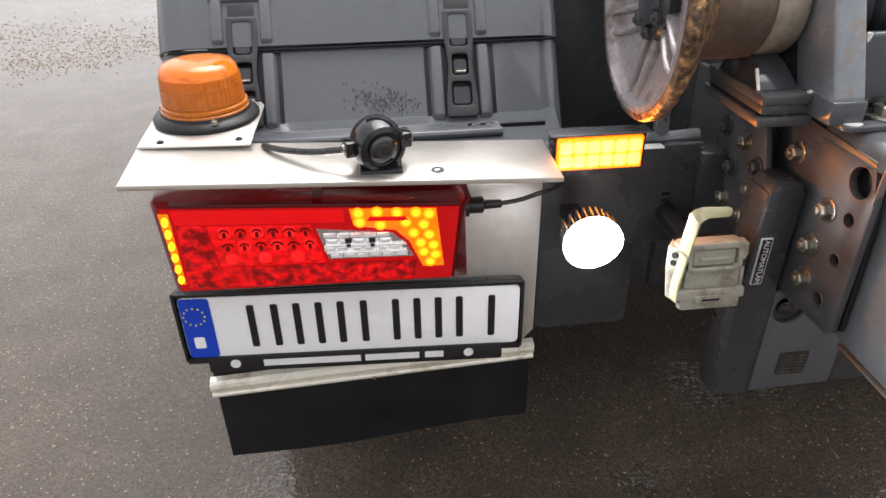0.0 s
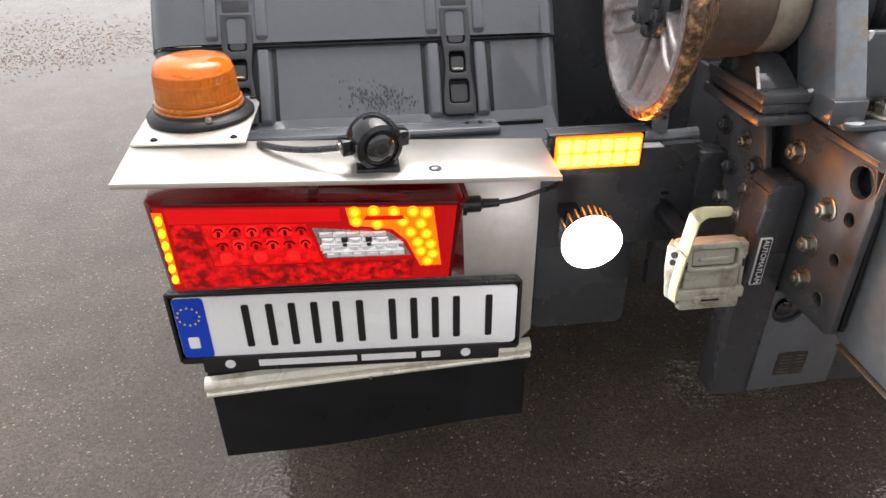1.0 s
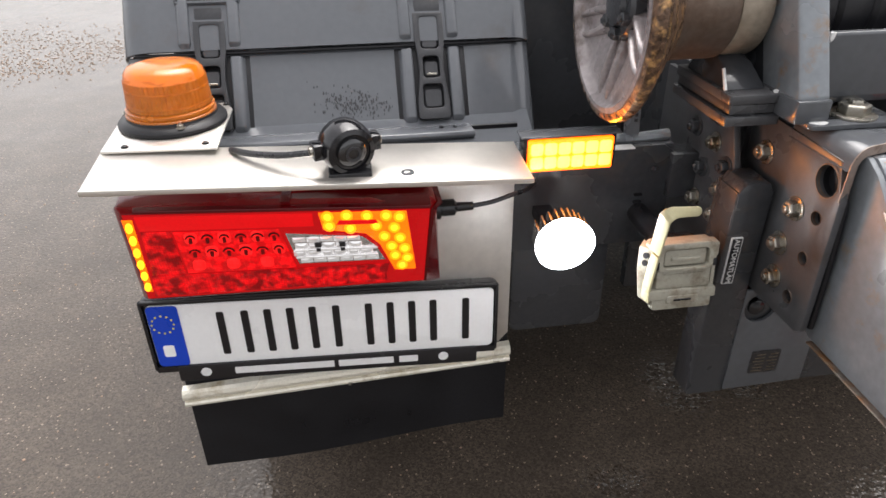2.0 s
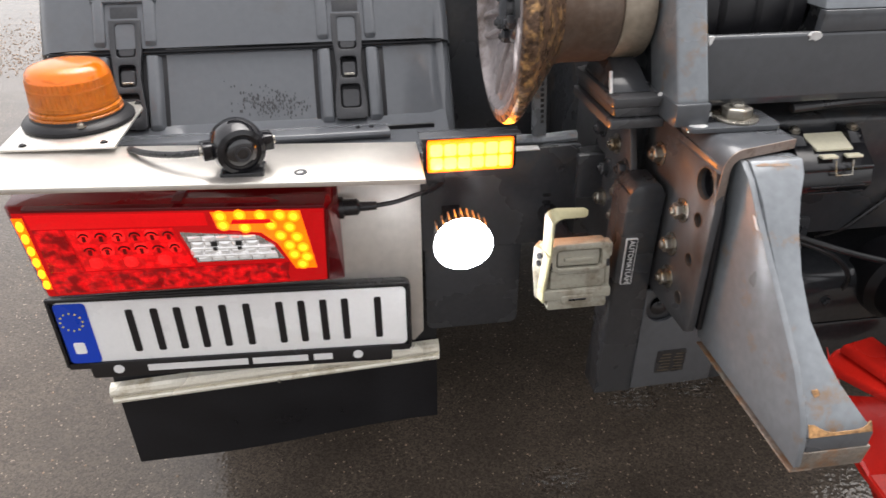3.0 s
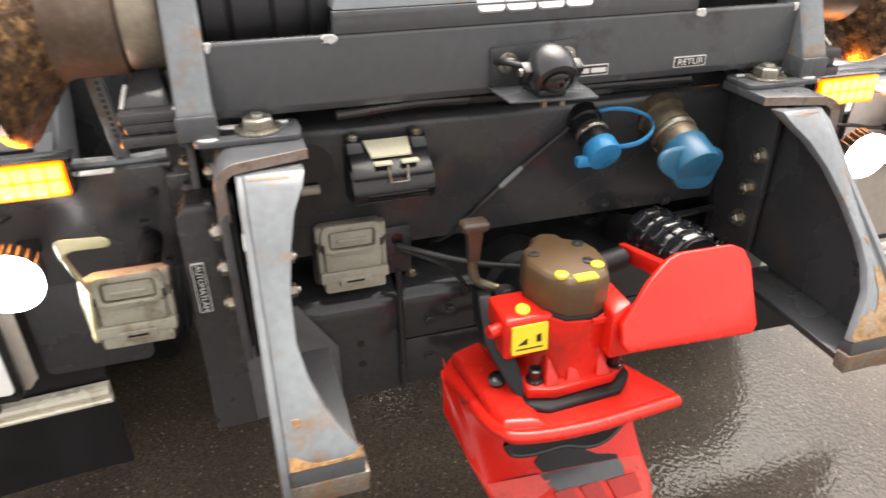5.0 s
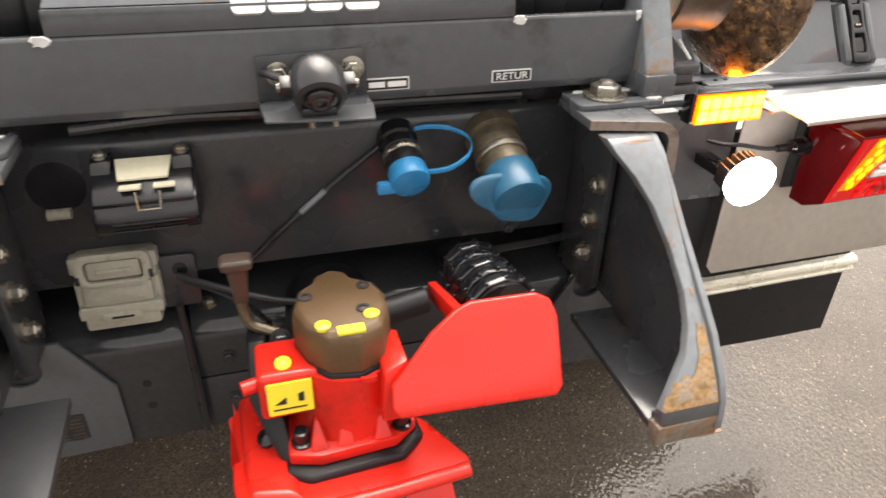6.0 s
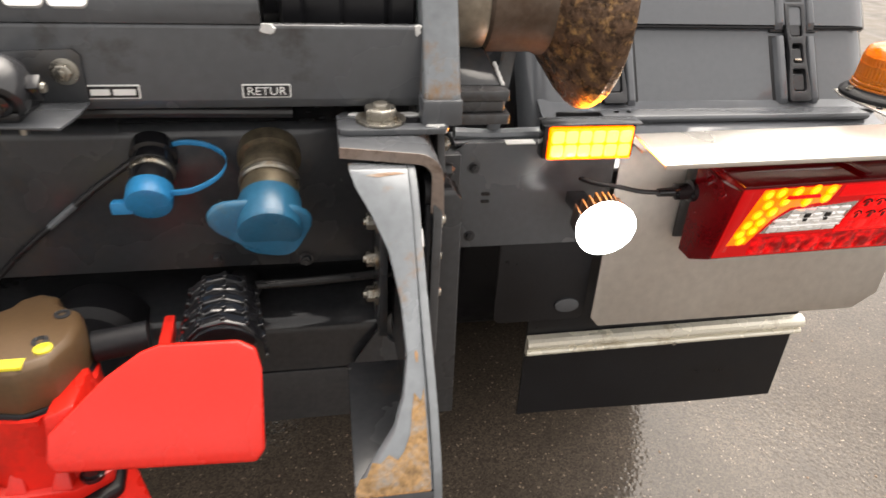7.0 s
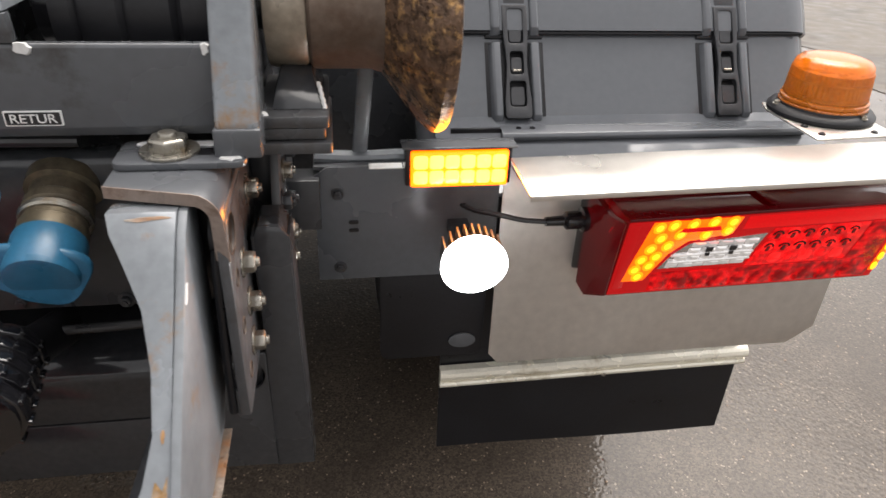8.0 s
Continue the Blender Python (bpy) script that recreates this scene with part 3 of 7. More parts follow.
# ---- mudguards ----
def mudguard(s):
    g = thing("mudguard", (s * 0.95, 2.6, 0.9), "dark grey plastic rear mudguard with two rubber strap latches", "mudguard", "rear mudguards")
    low = [(2.352, 0.865), (2.362, 0.895), (2.385, 0.930), (2.402, 0.957), (2.437, 1.012), (2.468, 1.062)]
    top = [(2.462, 1.066), (2.482, 1.100), (2.520, 1.155), (2.575, 1.225), (2.66, 1.30), (2.78, 1.36), (2.95, 1.40), (3.2, 1.415), (3.45, 1.39)]
    across = [(0.622, 0.050), (0.624, 0.032), (0.630, 0.016), (0.642, 0.005), (0.665, 0.0), (0.80, 0), (0.95, 0), (1.10, 0), (1.235, 0.0), (1.262, 0.005), (1.277, 0.016), (1.284, 0.034), (1.287, 0.055)]

    def shell(name, prof):
        bm = BM()
        rows = []
        for i, (y, z) in enumerate(prof):
            a, b = prof[max(i - 1, 0)], prof[min(i + 1, len(prof) - 1)]
            d = Vector((b[0] - a[0], b[1] - a[1])).normalized()
            n = Vector((d.y, -d.x))  # into the wheel arch
            rows.append([bm.verts.new((x, y + n.x * o, z + n.y * o)) for x, o in across])
        for r, q in zip(rows, rows[1:]):
            for i in range(len(across) - 1):
                bm.faces.new((r[i], r[i + 1], q[i + 1], q[i]))
        ob = part(name, bm, FENDER, g, side=s, angle=60)
        sol = ob.modifiers.new("thickness", "SOLIDIFY")
        sol.thickness, sol.offset = 0.006, 0.0
        return ob
    rise = 0.0 if s < 0 else 0.008
    low[-1] = (low[-1][0] + 0.63 * rise, low[-1][1] + rise)
    top[0] = (top[0][0] + 0.50 * rise, top[0][1] + 0.8 * rise)
    shell("lower_panel", low)
    shell("upper_panel", [(y - 0.003, z + 0.0015) for y, z in top])
    # bottom ledge between the latches
    bm = BM()
    loft(bm, [[(0.738, y0, z0), (1.236, y0, z0), (1.228, y1, z0), (0.744, y1, z0)] for y0, y1, z0 in ((2.348, 2.404, 0.938), (2.344, 2.404, 0.945), (2.348, 2.404, 0.9505))])
    part("ledge", bm, FENDER, g, side=s, bevel=0.0015)
    bm = BM()
    loft(bm, [[(a, 2.222, 0.914), (a, 2.300, 0.926), (a, 2.358, 0.9385), (a, 2.406, 0.962), (a, 2.414, 0.957), (a, 2.360, 0.932), (a, 2.300, 0.920), (a, 2.222, 0.908)] for a in (0.640, 0.95, 1.262)])
    part("apron", bm, FENDER, g, side=s, bevel=0.001)
    # dark strip along the seam, standing in for the shade in its gap
    bm = BM()
    tube(bm, [(x, y + 0.6 * rise, 1.0625 + rise) for x, y in ((0.640, 2.4615), (0.80, 2.4585), (1.10, 2.4585), (1.265, 2.4615))], 0.0030, 8, 3)
    part("seam_gasket", bm, RUBBER, g, side=s)
    for a in (0.768, 0.790):
        bm = BM()
        cyl(bm, (a, 2.368, 0.9495), (a, 2.368, 0.9520), 0.004, seg=12)
        part("ledge_screw", bm, BLACK, g, side=s)
    # the latches: local u across, v up the slope, w out of it
    d = Vector((0, 2.468 - 2.402, 1.062 - 0.957)).normalized()
    w = Vector((0, -d.z, d.y))
    for a in (0.797, 1.146) if s < 0 else (0.773, 1.123):
        base = Vector((a, 2.402, 0.957))
        m = Matrix((Vector((1 if s < 0 else 0.80, 0, 0)), d, w)).transposed().to_4x4()
        m.translation = base
        # dark slabs around the ribs; the recess shade is put into their colour
        bm = BM()
        box(bm, -0.0585, 0.0585, -0.014, 0.116, -0.001, 0.004, m)
        box(bm, -0.0575, 0.0575, 0.121, 0.213, 0.002, 0.0075, m)
        part("latch_channel", bm, RUBBER, g, side=s, bevel=0.0015)
        for e in (-1, 1):
            for v0, v1 in ((-0.011, 0.112), (0.124, 0.206)):
                hi_ = 0.006 if v0 > 0.1 else 0.002
                bm = BM()
                prof = [(e * 0.0275, 0.0), (e * 0.0295, 0.011), (e * 0.0320, 0.0135), (e * 0.0430, 0.0135), (e * 0.0470, 0.011), (e * 0.0525, 0.0)]
                loft(bm, [[m @ Vector((e * 0.04 + (u - e * 0.04) * k, v, h * k2 + hi_)) for u, h in prof] for v, k, k2 in ((v0, 0.96, 0.35), (v0 + 0.010, 1, 1), (v1, 1, 1))])
                part("latch_rib", bm, FENDER, g, side=s, bevel=0.0014)
        bm = BM()
        loft(bm, [[m @ Vector((u, v, h)) for u, v in rounded(-0.0525 + i, 0.0525 - i, 0.1945 + i, 0.2110 - i, 0.005)] for i, h in ((0.0, 0.004), (0.002, 0.016), (0.004, 0.0190))])
        part("latch_bridge", bm, FENDER, g, side=s)
        outline = [(-0.026, -0.002), (-0.022, -0.006), (0.022, -0.006), (0.026, -0.002), (0.0262, 0.020), (0.0215, 0.060), (0.0200, 0.078), (0.0215, 0.100), (0.0245, 0.125), (0.0245, 0.170),
                   (-0.0245, 0.170), (-0.0245, 0.125), (-0.0215, 0.100), (-0.0200, 0.078), (-0.0215, 0.060), (-0.0262, 0.020)]
        windows = [(-0.0165, 0.0165, 0.012, 0.052), (-0.0135, 0.0135, 0.062, 0.098), (-0.0150, 0.0150, 0.110, 0.164)]
        bm = BM()
        pierced(bm, outline, [rounded(*w_, 0.006) for w_ in windows], m, 0.008, 0.0165)
        st = part("strap", bm, STRAP, g, "black rubber latch strap", side=s, bevel=0.0010)
        for u0, u1, v0, v1 in windows:
            bm = BM()
            loft(bm, [[m @ Vector((u, v, h)) for u, v in rounded(u0 + i, u1 - i, v0 + i, v1 - 0.006 - i, 0.005)] for i, h in ((0.0015, 0.003), (0.0020, 0.0115), (0.0035, 0.0130))])
            part("strap_pad", bm, STRAP, st, side=s)
        bm = BM()
        box(bm, -0.0215, 0.0215, 0.172, 0.192, 0.008, 0.0145, m)
        part("strap_tab", bm, STRAP, st, side=s, bevel=0.0015)
        bm = BM()
        tube(bm, [m @ Vector((-0.008, 0.068, 0.0150)), m @ Vector((0.008, 0.068, 0.0155))], 0.0022, 8, 0)
        part("strap_pin", bm, ZINC, st, side=s)
        bm = BM()
        box(bm, -0.024, 0.024, -0.026, -0.008, 0.0, 0.008, m)
        part("latch_foot", bm, FENDER, g, side=s, bevel=0.001)
    return g


for s in (-1, 1):
    mudguard(s)

# wet patch of rain drops; the dark reflection in it is put into their colour
vv_, ff_ = [], []
for k in range(220):
    u = random.gauss(-0.925, 0.030)
    q = max(-0.008, random.gauss(0.022 + 0.35 * max(0.0, -0.90 - u) * 0.6, 0.012))
    r = random.uniform(0.0005, 0.0016)
    p = Vector((u, 2.402 - 0.0032 + 0.532 * q, 0.957 + 0.002 + 0.847 * q))
    b_ = len(vv_)
    for h, e in ((0.0, 1.0), (0.45, 0.7)):
        for i in range(6):
            a = math.pi * i / 3
            vv_.append(p + Vector((math.cos(a) * r * e, 0.532 * math.sin(a) * r * e * 2.2 - 0.847 * h * r * 0.3, 0.847 * math.sin(a) * r * e * 2.2 + 0.532 * h * r * 0.3)))
    ff_ += [(b_ + i, b_ + (i + 1) % 6, b_ + 6 + (i + 1) % 6, b_ + 6 + i) for i in range(6)] + [tuple(b_ + 6 + i for i in range(6))]
me = bpy.data.meshes.new("raindrops")
me.from_pydata(vv_, [], ff_)
me.materials.append(WATER_FILM)
tagged(new("raindrops", me), "small rain drops clinging to the mudguard, coloured dark for their reflection", "rain drops", kind="stuff")


# dark sheets added where the wheel arch beside the roller lies in shade
for s in (-1, 1):
    sg = thing("splash_guard", (s * 0.53, 2.5, 1.0), "dark sheet added to fill the shaded gap between frame rail and mudguard", "splash guard", "splash guards")
    bm = BM()
    prism_y(bm, [(0.42, 0.78), (0.640, 0.78), (0.640, 1.45), (0.42, 1.45)], 2.520, 2.526)
    part("sheet", bm, GREY_DARK, sg, side=s)
    bm = BM()
    box(bm, 0.46, 0.640, 2.425, 2.526, 0.785, 0.80)
    part("lower_rail", bm, GREY_DARK, sg, side=s)


# ---- stainless light brackets: shelf, backing sheet and lamp tray ----
def light_bracket(s):
    b = thing("light_bracket", (s * 0.95, 2.2, 0.8), "bent stainless steel sheet bracket carrying the rear lights", "bracket", "rear light brackets")
    bm = BM()
    zi, zo = 0.979, (0.998 if s < 0 else 0.985)
    rings = []
    front, back, ai = (2.082, 2.197, 0.712) if s < 0 else (2.070, 2.168, 0.704)
    for y in (front, back):
        k = 0.0 if y < 2.1 else 0.006
        o = 0.0 if y < 2.1 else 0.004
        rings.append([(ai, y, zi + k), (1.252 + o, y + (0.012 if y > 2.1 else 0.008), zo + k), (1.252 + o, y + (0.012 if y > 2.1 else 0.008), zo + k + 0.003), (ai, y, zi + k + 0.003)])
    loft(bm, rings)
    shelf = part("shelf", bm, STAINLESS, b, "bright stainless steel shelf", side=s, bevel=0.0008)
    bm = BM()
    loft(bm, [[(ai, front - 0.0005, zi + 0.004), (ai, front + 0.002, zi + 0.004), (ai, front + 0.002, zi - 0.003), (ai, front - 0.0005, zi - 0.003)],
              [(1.252, front + 0.0075, zo + 0.004), (1.252, front + 0.010, zo + 0.004), (1.252, front + 0.010, zo - 0.003), (1.252, front + 0.0075, zo - 0.003)]])
    part("shelf_lip", bm, STAINLESS, b, side=s, bevel=0.0006)
    bm = BM()
    poly = [(0.707, 0.970), (0.707, 0.655), (0.722, 0.637), (1.205, 0.637), (1.245, 0.668), (1.245, 0.970)]
    prism_y(bm, poly, 2.200, 2.203)
    part("backing_sheet", bm, BACKING, b, side=s, bevel=0.0006)
    bm = BM()
    box(bm, 0.712, 1.25, 2.150, 2.1995, 0.966, 0.969)
    part("fold", bm, STAINLESS, b, side=s)
    # tray under the beacon
    bm = BM()
    z0 = zo + 0.009
    rear = 2.372 if s < 0 else 2.340
    ti = 1.107 if s < 0 else 1.127
    prism_z(bm, [(ti, 2.184), (1.2535, 2.192), (1.262, rear - 0.022), (1.245, rear), (ti + 0.013, rear), (ti, rear - 0.032)], z0, z0 + 0.003)
    tray = part("beacon_tray", bm, STAINLESS, b, side=s, bevel=0.0006)
    for x, y in ((ti + 0.017, 2.200), (1.226, 2.203), (ti + 0.012, 2.362 if s < 0 else 2.232)):
        bm = BM()
        hexagon(bm, (x, y, z0 + 0.003), (0, 0, 1), 0.0035, 0.002, 0.0008)
        part("tray_screw", bm, BLACK, tray, side=s)
    if s < 0:
        bm = BM()
        turned(bm, (0.868, 2.112, 0.9885), (0, 0, 1), [(0.0088, 0), (0.0082, 0.0014), (0.0050, 0.0016), (0.0042, 0.0004)], 18)
        part("shelf_screw", bm, GREY, b, "weathered rivet in the shelf", side=s)
    # struts that carry the bracket from the chassis
    for z in (0.84, 0.70):
        bm = BM()
        cyl(bm, (1.0, 2.203, z), (1.0, 2.50, z), 0.014, seg=12)
        part("strut", bm, GREY_DARK, b, side=s)
    return b


for s in (-1, 1):
    light_bracket(s)


# ---- rear lamps ----
def rear_lamp(s):
    g = thing("rear_lamp", (s * 1.02, 2.2, 0.9), "red rear light cluster with lit amber indicator and clear reversing lens", "rear lamp", "rear lamps")

    def fy(z):  # the lens leans: its top is nearer
        return 2.092 + (0.945 - z) * 0.33
    zt, zb = 0.949, 0.833
    lift = 0.008 if s < 0 else 0.0

    def P(a, z, out=0.0):
        zz = 0.945 - (0.945 - z) * 1.18 + lift * (a - 0.835) / 0.38
        # the outer end is taller and cut off more steeply
        k, h = (a - 0.835) / 0.38, (z - 0.833) / 0.112
        zz += (0.013 if s < 0 else 0.005) * max(0.0, k) * h
        a += (0.024 - 0.028 * h) * min(1.0, max(0.0, (a - 1.04) / 0.15))
        return (a, fy(z) - out, zz)
    # body: front outline shrinks towards the lens
    back = [(0.826, zb - 0.022), (1.222, zb - 0.022), (1.238, zt + 0.004), (0.826, zt + 0.006)]
    mid = [(0.832, zb - 0.006), (1.208, zb - 0.006), (1.230, zt), (0.832, zt)]
    front = [(0.852, zb), (1.196, zb), (1.218, zt - 0.002), (0.842, zt - 0.002)]
    bm = BM()
    loft(bm, [[(a, 2.198, z + lift) for a, z in back], [(a, 2.172, z + lift) for a, z in mid]])
    part("housing", bm, BLACK, g, side=s, bevel=0.004)
    bm = BM()
    loft(bm, [[(a, 2.172, P(a, z)[2]) for a, z in mid], [P(a, z, -0.016) for a, z in mid], [P(a, z) for a, z in front]])
    lens = part("lens", bm, LENS_SHADE, g, side=s, bevel=0.004)
    bm = BM()
    loft(bm, [[(0.8312, 2.171, P(0.832, zb - 0.004)[2]), P(0.8312, zb - 0.004, -0.016), P(0.850, zb + 0.002, -0.0005), P(0.841, zt - 0.004, -0.0005), P(0.8312, zt - 0.001, -0.016), (0.8312, 2.171, zt - 0.001)],
              [(0.8255, 2.171, P(0.832, zb - 0.004)[2]), P(0.8255, zb - 0.004, -0.012), P(0.8465, zb + 0.002, 0.0014), P(0.8370, zt - 0.004, 0.0014), P(0.8255, zt - 0.001, -0.012), (0.8255, 2.171, zt - 0.001)]])
    part("end_cap", bm, LENS_DARK, lens, "dark smoked inner end", side=s)
    # dark upper face with a raised web; the shelf's shade is in its colour
    bm = BM()
    loft(bm, [[P(0.842, zt - 0.0015, 0.0012), P(1.204, zt - 0.0015, 0.0012), (1.212, 2.168, zt + 0.004 + lift), (0.838, 2.168, zt + 0.004)],
              [P(0.842, zt + 0.001, 0.0002), P(1.204, zt + 0.001, 0.0002), (1.212, 2.168, zt + 0.006 + lift), (0.838, 2.168, zt + 0.006)]])
    part("lens_top", bm, LENS_DARK, lens, side=s, bevel=0.0008)
    bm = BM()
    loft(bm, [[P(1.016, zt + 0.0032, -0.008), P(1.028, zt + 0.0032, -0.008), (1.028, 2.164, zt + 0.0065 + lift / 2), (1.016, 2.164, zt + 0.0065 + lift / 2)],
              [P(1.016, zt + 0.006, -0.008), P(1.028, zt + 0.006, -0.008), (1.028, 2.164, zt + 0.009 + lift / 2), (1.016, 2.164, zt + 0.009 + lift / 2)]])
    part("lens_web", bm, LENS_DARK, lens, side=s, bevel=0.0005)

    def patch(name, poly, material, out0, out1, parent, bevel=0.0006, label=""):
        bm = BM()
        loft(bm, [[P(a, z, out0) for a, z in poly], [P(a, z, out1) for a, z in poly]])
        return part(name, bm, material, parent, label, side=s, bevel=bevel)
    patch("lens_face", [(0.850, 0.836), (1.197, 0.836), (1.216, 0.9455), (0.843, 0.9455)], LENS_END, -0.0006, 0.0006, lens, bevel=0.0)
    # plain inner end field and the lower band of scallop reflectors
    patch("end_field", [(0.844, 0.942), (0.858, 0.942), (0.866, 0.846), (0.853, 0.846)], LENS_END, 0.0, 0.0012, g)
    band = patch("lower_band", [(0.905, 0.8385), (1.188, 0.8385), (1.190, 0.8675), (0.897, 0.8675)], LENS_RIB, 0.0, 0.0012, g)
    for i in range(10):
        a = 0.914 + i * 0.0278
        bm = BM()
        shape = [(math.cos(k * math.pi / 8), math.sin(k * math.pi / 8)) for k in range(9)]
        loft(bm, [[P(a + 0.0134 * q * u - 0.003 * (1 - q), 0.8400 + 0.0245 * q * v + 0.002 * (1 - q), o) for u, v in shape] for q, o in ((1.0, 0.0010), (0.86, 0.0026), (0.55, 0.0036), (0.15, 0.0040))])
        part("reflector_cell", bm, LENS_RIB, band, side=s)
    patch("upper_band", [(0.990, 0.926), (1.198, 0.926), (1.203, 0.9435), (0.990, 0.9435)], LENS_RED, 0.0, 0.0010, g)
    # tail light field: cups with dark holders in front of lit pads
    patch("outer_field", [(1.150, 0.868), (1.188, 0.868), (1.197, 0.925), (1.163, 0.925)], LENS_RIB, 0.0, 0.0012, g)
    field = patch("tail_field", [(1.020, 0.869), (1.148, 0.869), (1.160, 0.924), (1.034, 0.924)], LENS_TAIL, 0.0, 0.0012, g)
    rng = random.Random(11)
    for r, z in enumerate((0.916, 0.898, 0.880)):
        for c in range(6):
            a = 1.041 + c * 0.0198 - 0.003 * r
            bm = BM()
            loft(bm, [[P(a + u * q, z + v * q, o) for u, v in rounded(-0.0076, 0.0076, -0.0080, 0.0070, 0.0045, 3)] for q, o in ((1.0, 0.0011), (0.7, 0.0020), (0.3, 0.0022))])
            part("tail_pad", bm, LED_RED if (c + r) % 2 else LENS_TAIL, field, side=s)
            if r == 2:
                continue
            # arched holder over each cup and its stem
            w_, h_ = 0.0072 * rng.uniform(0.85, 1.1), 0.0058 * rng.uniform(0.85, 1.1)
            arc = [(math.cos(e), math.sin(e)) for e in [math.pi * j / 8 for j in range(9)]]
            bm = BM()
            loft(bm, [[P(a + w_ * u, z - 0.001 + h_ * v, o) for u, v in arc] + [P(a + 0.72 * w_ * u, z - 0.001 + 0.62 * h_ * v, o) for u, v in arc[::-1]] for o in (0.0020, 0.0032)])
            part("diode_holder", bm, LENS_DARK, field, side=s)
            bm = BM()
            loft(bm, [[P(a + u, z + v, o) for u, v in rounded(-0.0022, 0.0022, -0.0068, 0.0005, 0.001, 2)] for o in (0.0020, 0.0030)])
            part("diode_stem", bm, LENS_DEEP, field, side=s)
    # indicator: L-shaped amber field
    ind = patch("indicator", [(0.983, 0.944), (0.873, 0.944), (0.861, 0.857), (0.890, 0.857), (0.908, 0.897), (0.926, 0.914), (0.979, 0.921)], LED_AMBER_LENS, 0.0, 0.0014, g, label="lit amber indicator")
    dots = [(0.972, 0.938), (0.948, 0.939), (0.923, 0.938), (0.899, 0.938), (0.882, 0.936), (0.971, 0.926), (0.945, 0.922), (0.912, 0.925), (0.889, 0.921), (0.902, 0.909),
            (0.882, 0.906), (0.893, 0.894), (0.876, 0.890), (0.889, 0.880), (0.873, 0.875), (0.880, 0.864)]
    for a, z in dots:
        bm = BM()
        loft(bm, [[P(a + r * math.cos(k), z + r * math.sin(k), o) for k in [2 * math.pi * j / 12 for j in range(12)]] for r, o in ((0.0080, 0.0013), (0.0066, 0.0020), (0.001, 0.0022))])
        part("indicator_cup", bm, LED_HALO, ind, side=s)
        bm = BM()
        loft(bm, [[P(a + r * math.cos(k), z + r * math.sin(k), o) for k in [2 * math.pi * j / 12 for j in range(12)]] for r, o in ((0.0046, 0.0021), (0.003, 0.0027), (0.0006, 0.0029))])
        part("indicator_diode", bm, LED_AMBER, ind, side=s)
    patch("indicator_web", [(0.908, 0.9275), (0.962, 0.9275), (0.958, 0.9335), (0.912, 0.9335)], LENS_RED, 0.0012, 0.0024, ind)
    # clear reversing lens with facets
    rev = patch("reversing_lens", [(0.902, 0.874), (1.016, 0.874), (1.027, 0.918), (0.930, 0.910), (0.914, 0.896)], CHROME_DARK, 0.0, 0.0014, g, label="clear faceted reversing lens")
    for r, (z0, z1, n, a1) in enumerate(((0.8755, 0.8835, 6, 0.911), (0.8855, 0.8935, 6, 0.918), (0.8955, 0.9035, 5, 0.932), (0.9050, 0.9115, 5, 0.934))):
        for c in range(n):
            a0 = a1 + 0.0172 * c
            bm = BM()
            cx, cz = a0 + 0.008 + 0.003 * ((c + r) % 2), (z0 + z1) / 2
            loft(bm, [[P(a, z, 0.0014) for a, z in ((a0, z0), (a0 + 0.0165, z0), (a0 + 0.0165, z1), (a0, z1))],
                      [P(cx + k * 0.004, cz + j * 0.002, 0.0040 + 0.001 * (c % 2)) for k, j in ((-1, -1), (1, -1), (1, 1), (-1, 1))]])
            part("lens_facet", bm, CLEAR, rev, side=s)
    for k, a0 in enumerate((0.957, 0.988)):
        for z0, z1, w_ in ((0.899, 0.905, 0.0045), (0.893, 0.897, 0.0030)):
            bm = BM()
            loft(bm, [[P(a0 + sx * w_ * q, z, o) for sx, z in ((-1, z0), (1, z0), (1, z1), (-1, z1))] for q, o in ((1.0, 0.0040), (0.8, 0.0058))])
            part("diode_holder", bm, STICKER, rev, side=s)
    for z0 in (0.8945, 0.8842):
        bm = BM()
        loft(bm, [[P(a, z, o) for a, z in ((0.912, z0 - 0.0008), (1.018, z0 - 0.0008), (1.018, z0 + 0.0008), (0.912, z0 + 0.0008))] for o in (0.0014, 0.0048)])
        part("lens_rib", bm, CLEAR, rev, side=s)
    # lit strip round the outer end
    strip = patch("side_marker", [(1.190, 0.846), (1.197, 0.846), (1.217, 0.940), (1.205, 0.940)], LED_AMBER_LENS, -0.0005, 0.0016, g, label="lit amber side strip")
    for i in range(6):
        z = 0.853 + i * 0.0155
        a = 1.1945 + (z - 0.846) * 0.175
        bm = BM()
        loft(bm, [[P(a + r * 0.7 * math.cos(k), z + r * math.sin(k), o) for k in [2 * math.pi * j / 10 for j in range(10)]] for r, o in ((0.0066, 0.0016), (0.004, 0.0024))])
        part("marker_diode", bm, LED_AMBER, strip, side=s)
    # cable gland and lead
    bm = BM()
    turned(bm, (0.828, 2.172, 0.905), (-1, 0, 0), [(0.016, 0), (0.016, 0.008), (0.012, 0.010), (0.012, 0.028), (0.007, 0.032), (0.006, 0.055)], 18)
    part("cable_gland", bm, BLACK, g, side=s)
    bm = BM()
    tube(bm, [(0.775, 2.172, 0.905), (0.745, 2.174, 0.908), (0.715, 2.180, 0.914), (0.690, 2.197, 0.912), (0.672, 2.215, 0.914)], 0.0034)
    part("lead", bm, CABLE, g, side=s)
    if s > 0:
        # this lamp sits nearer, further in and with its inner end lower
        for ob in g.children_recursive:
            for v in ob.data.vertices:
                k = (v.co.x - 0.835) / 0.385
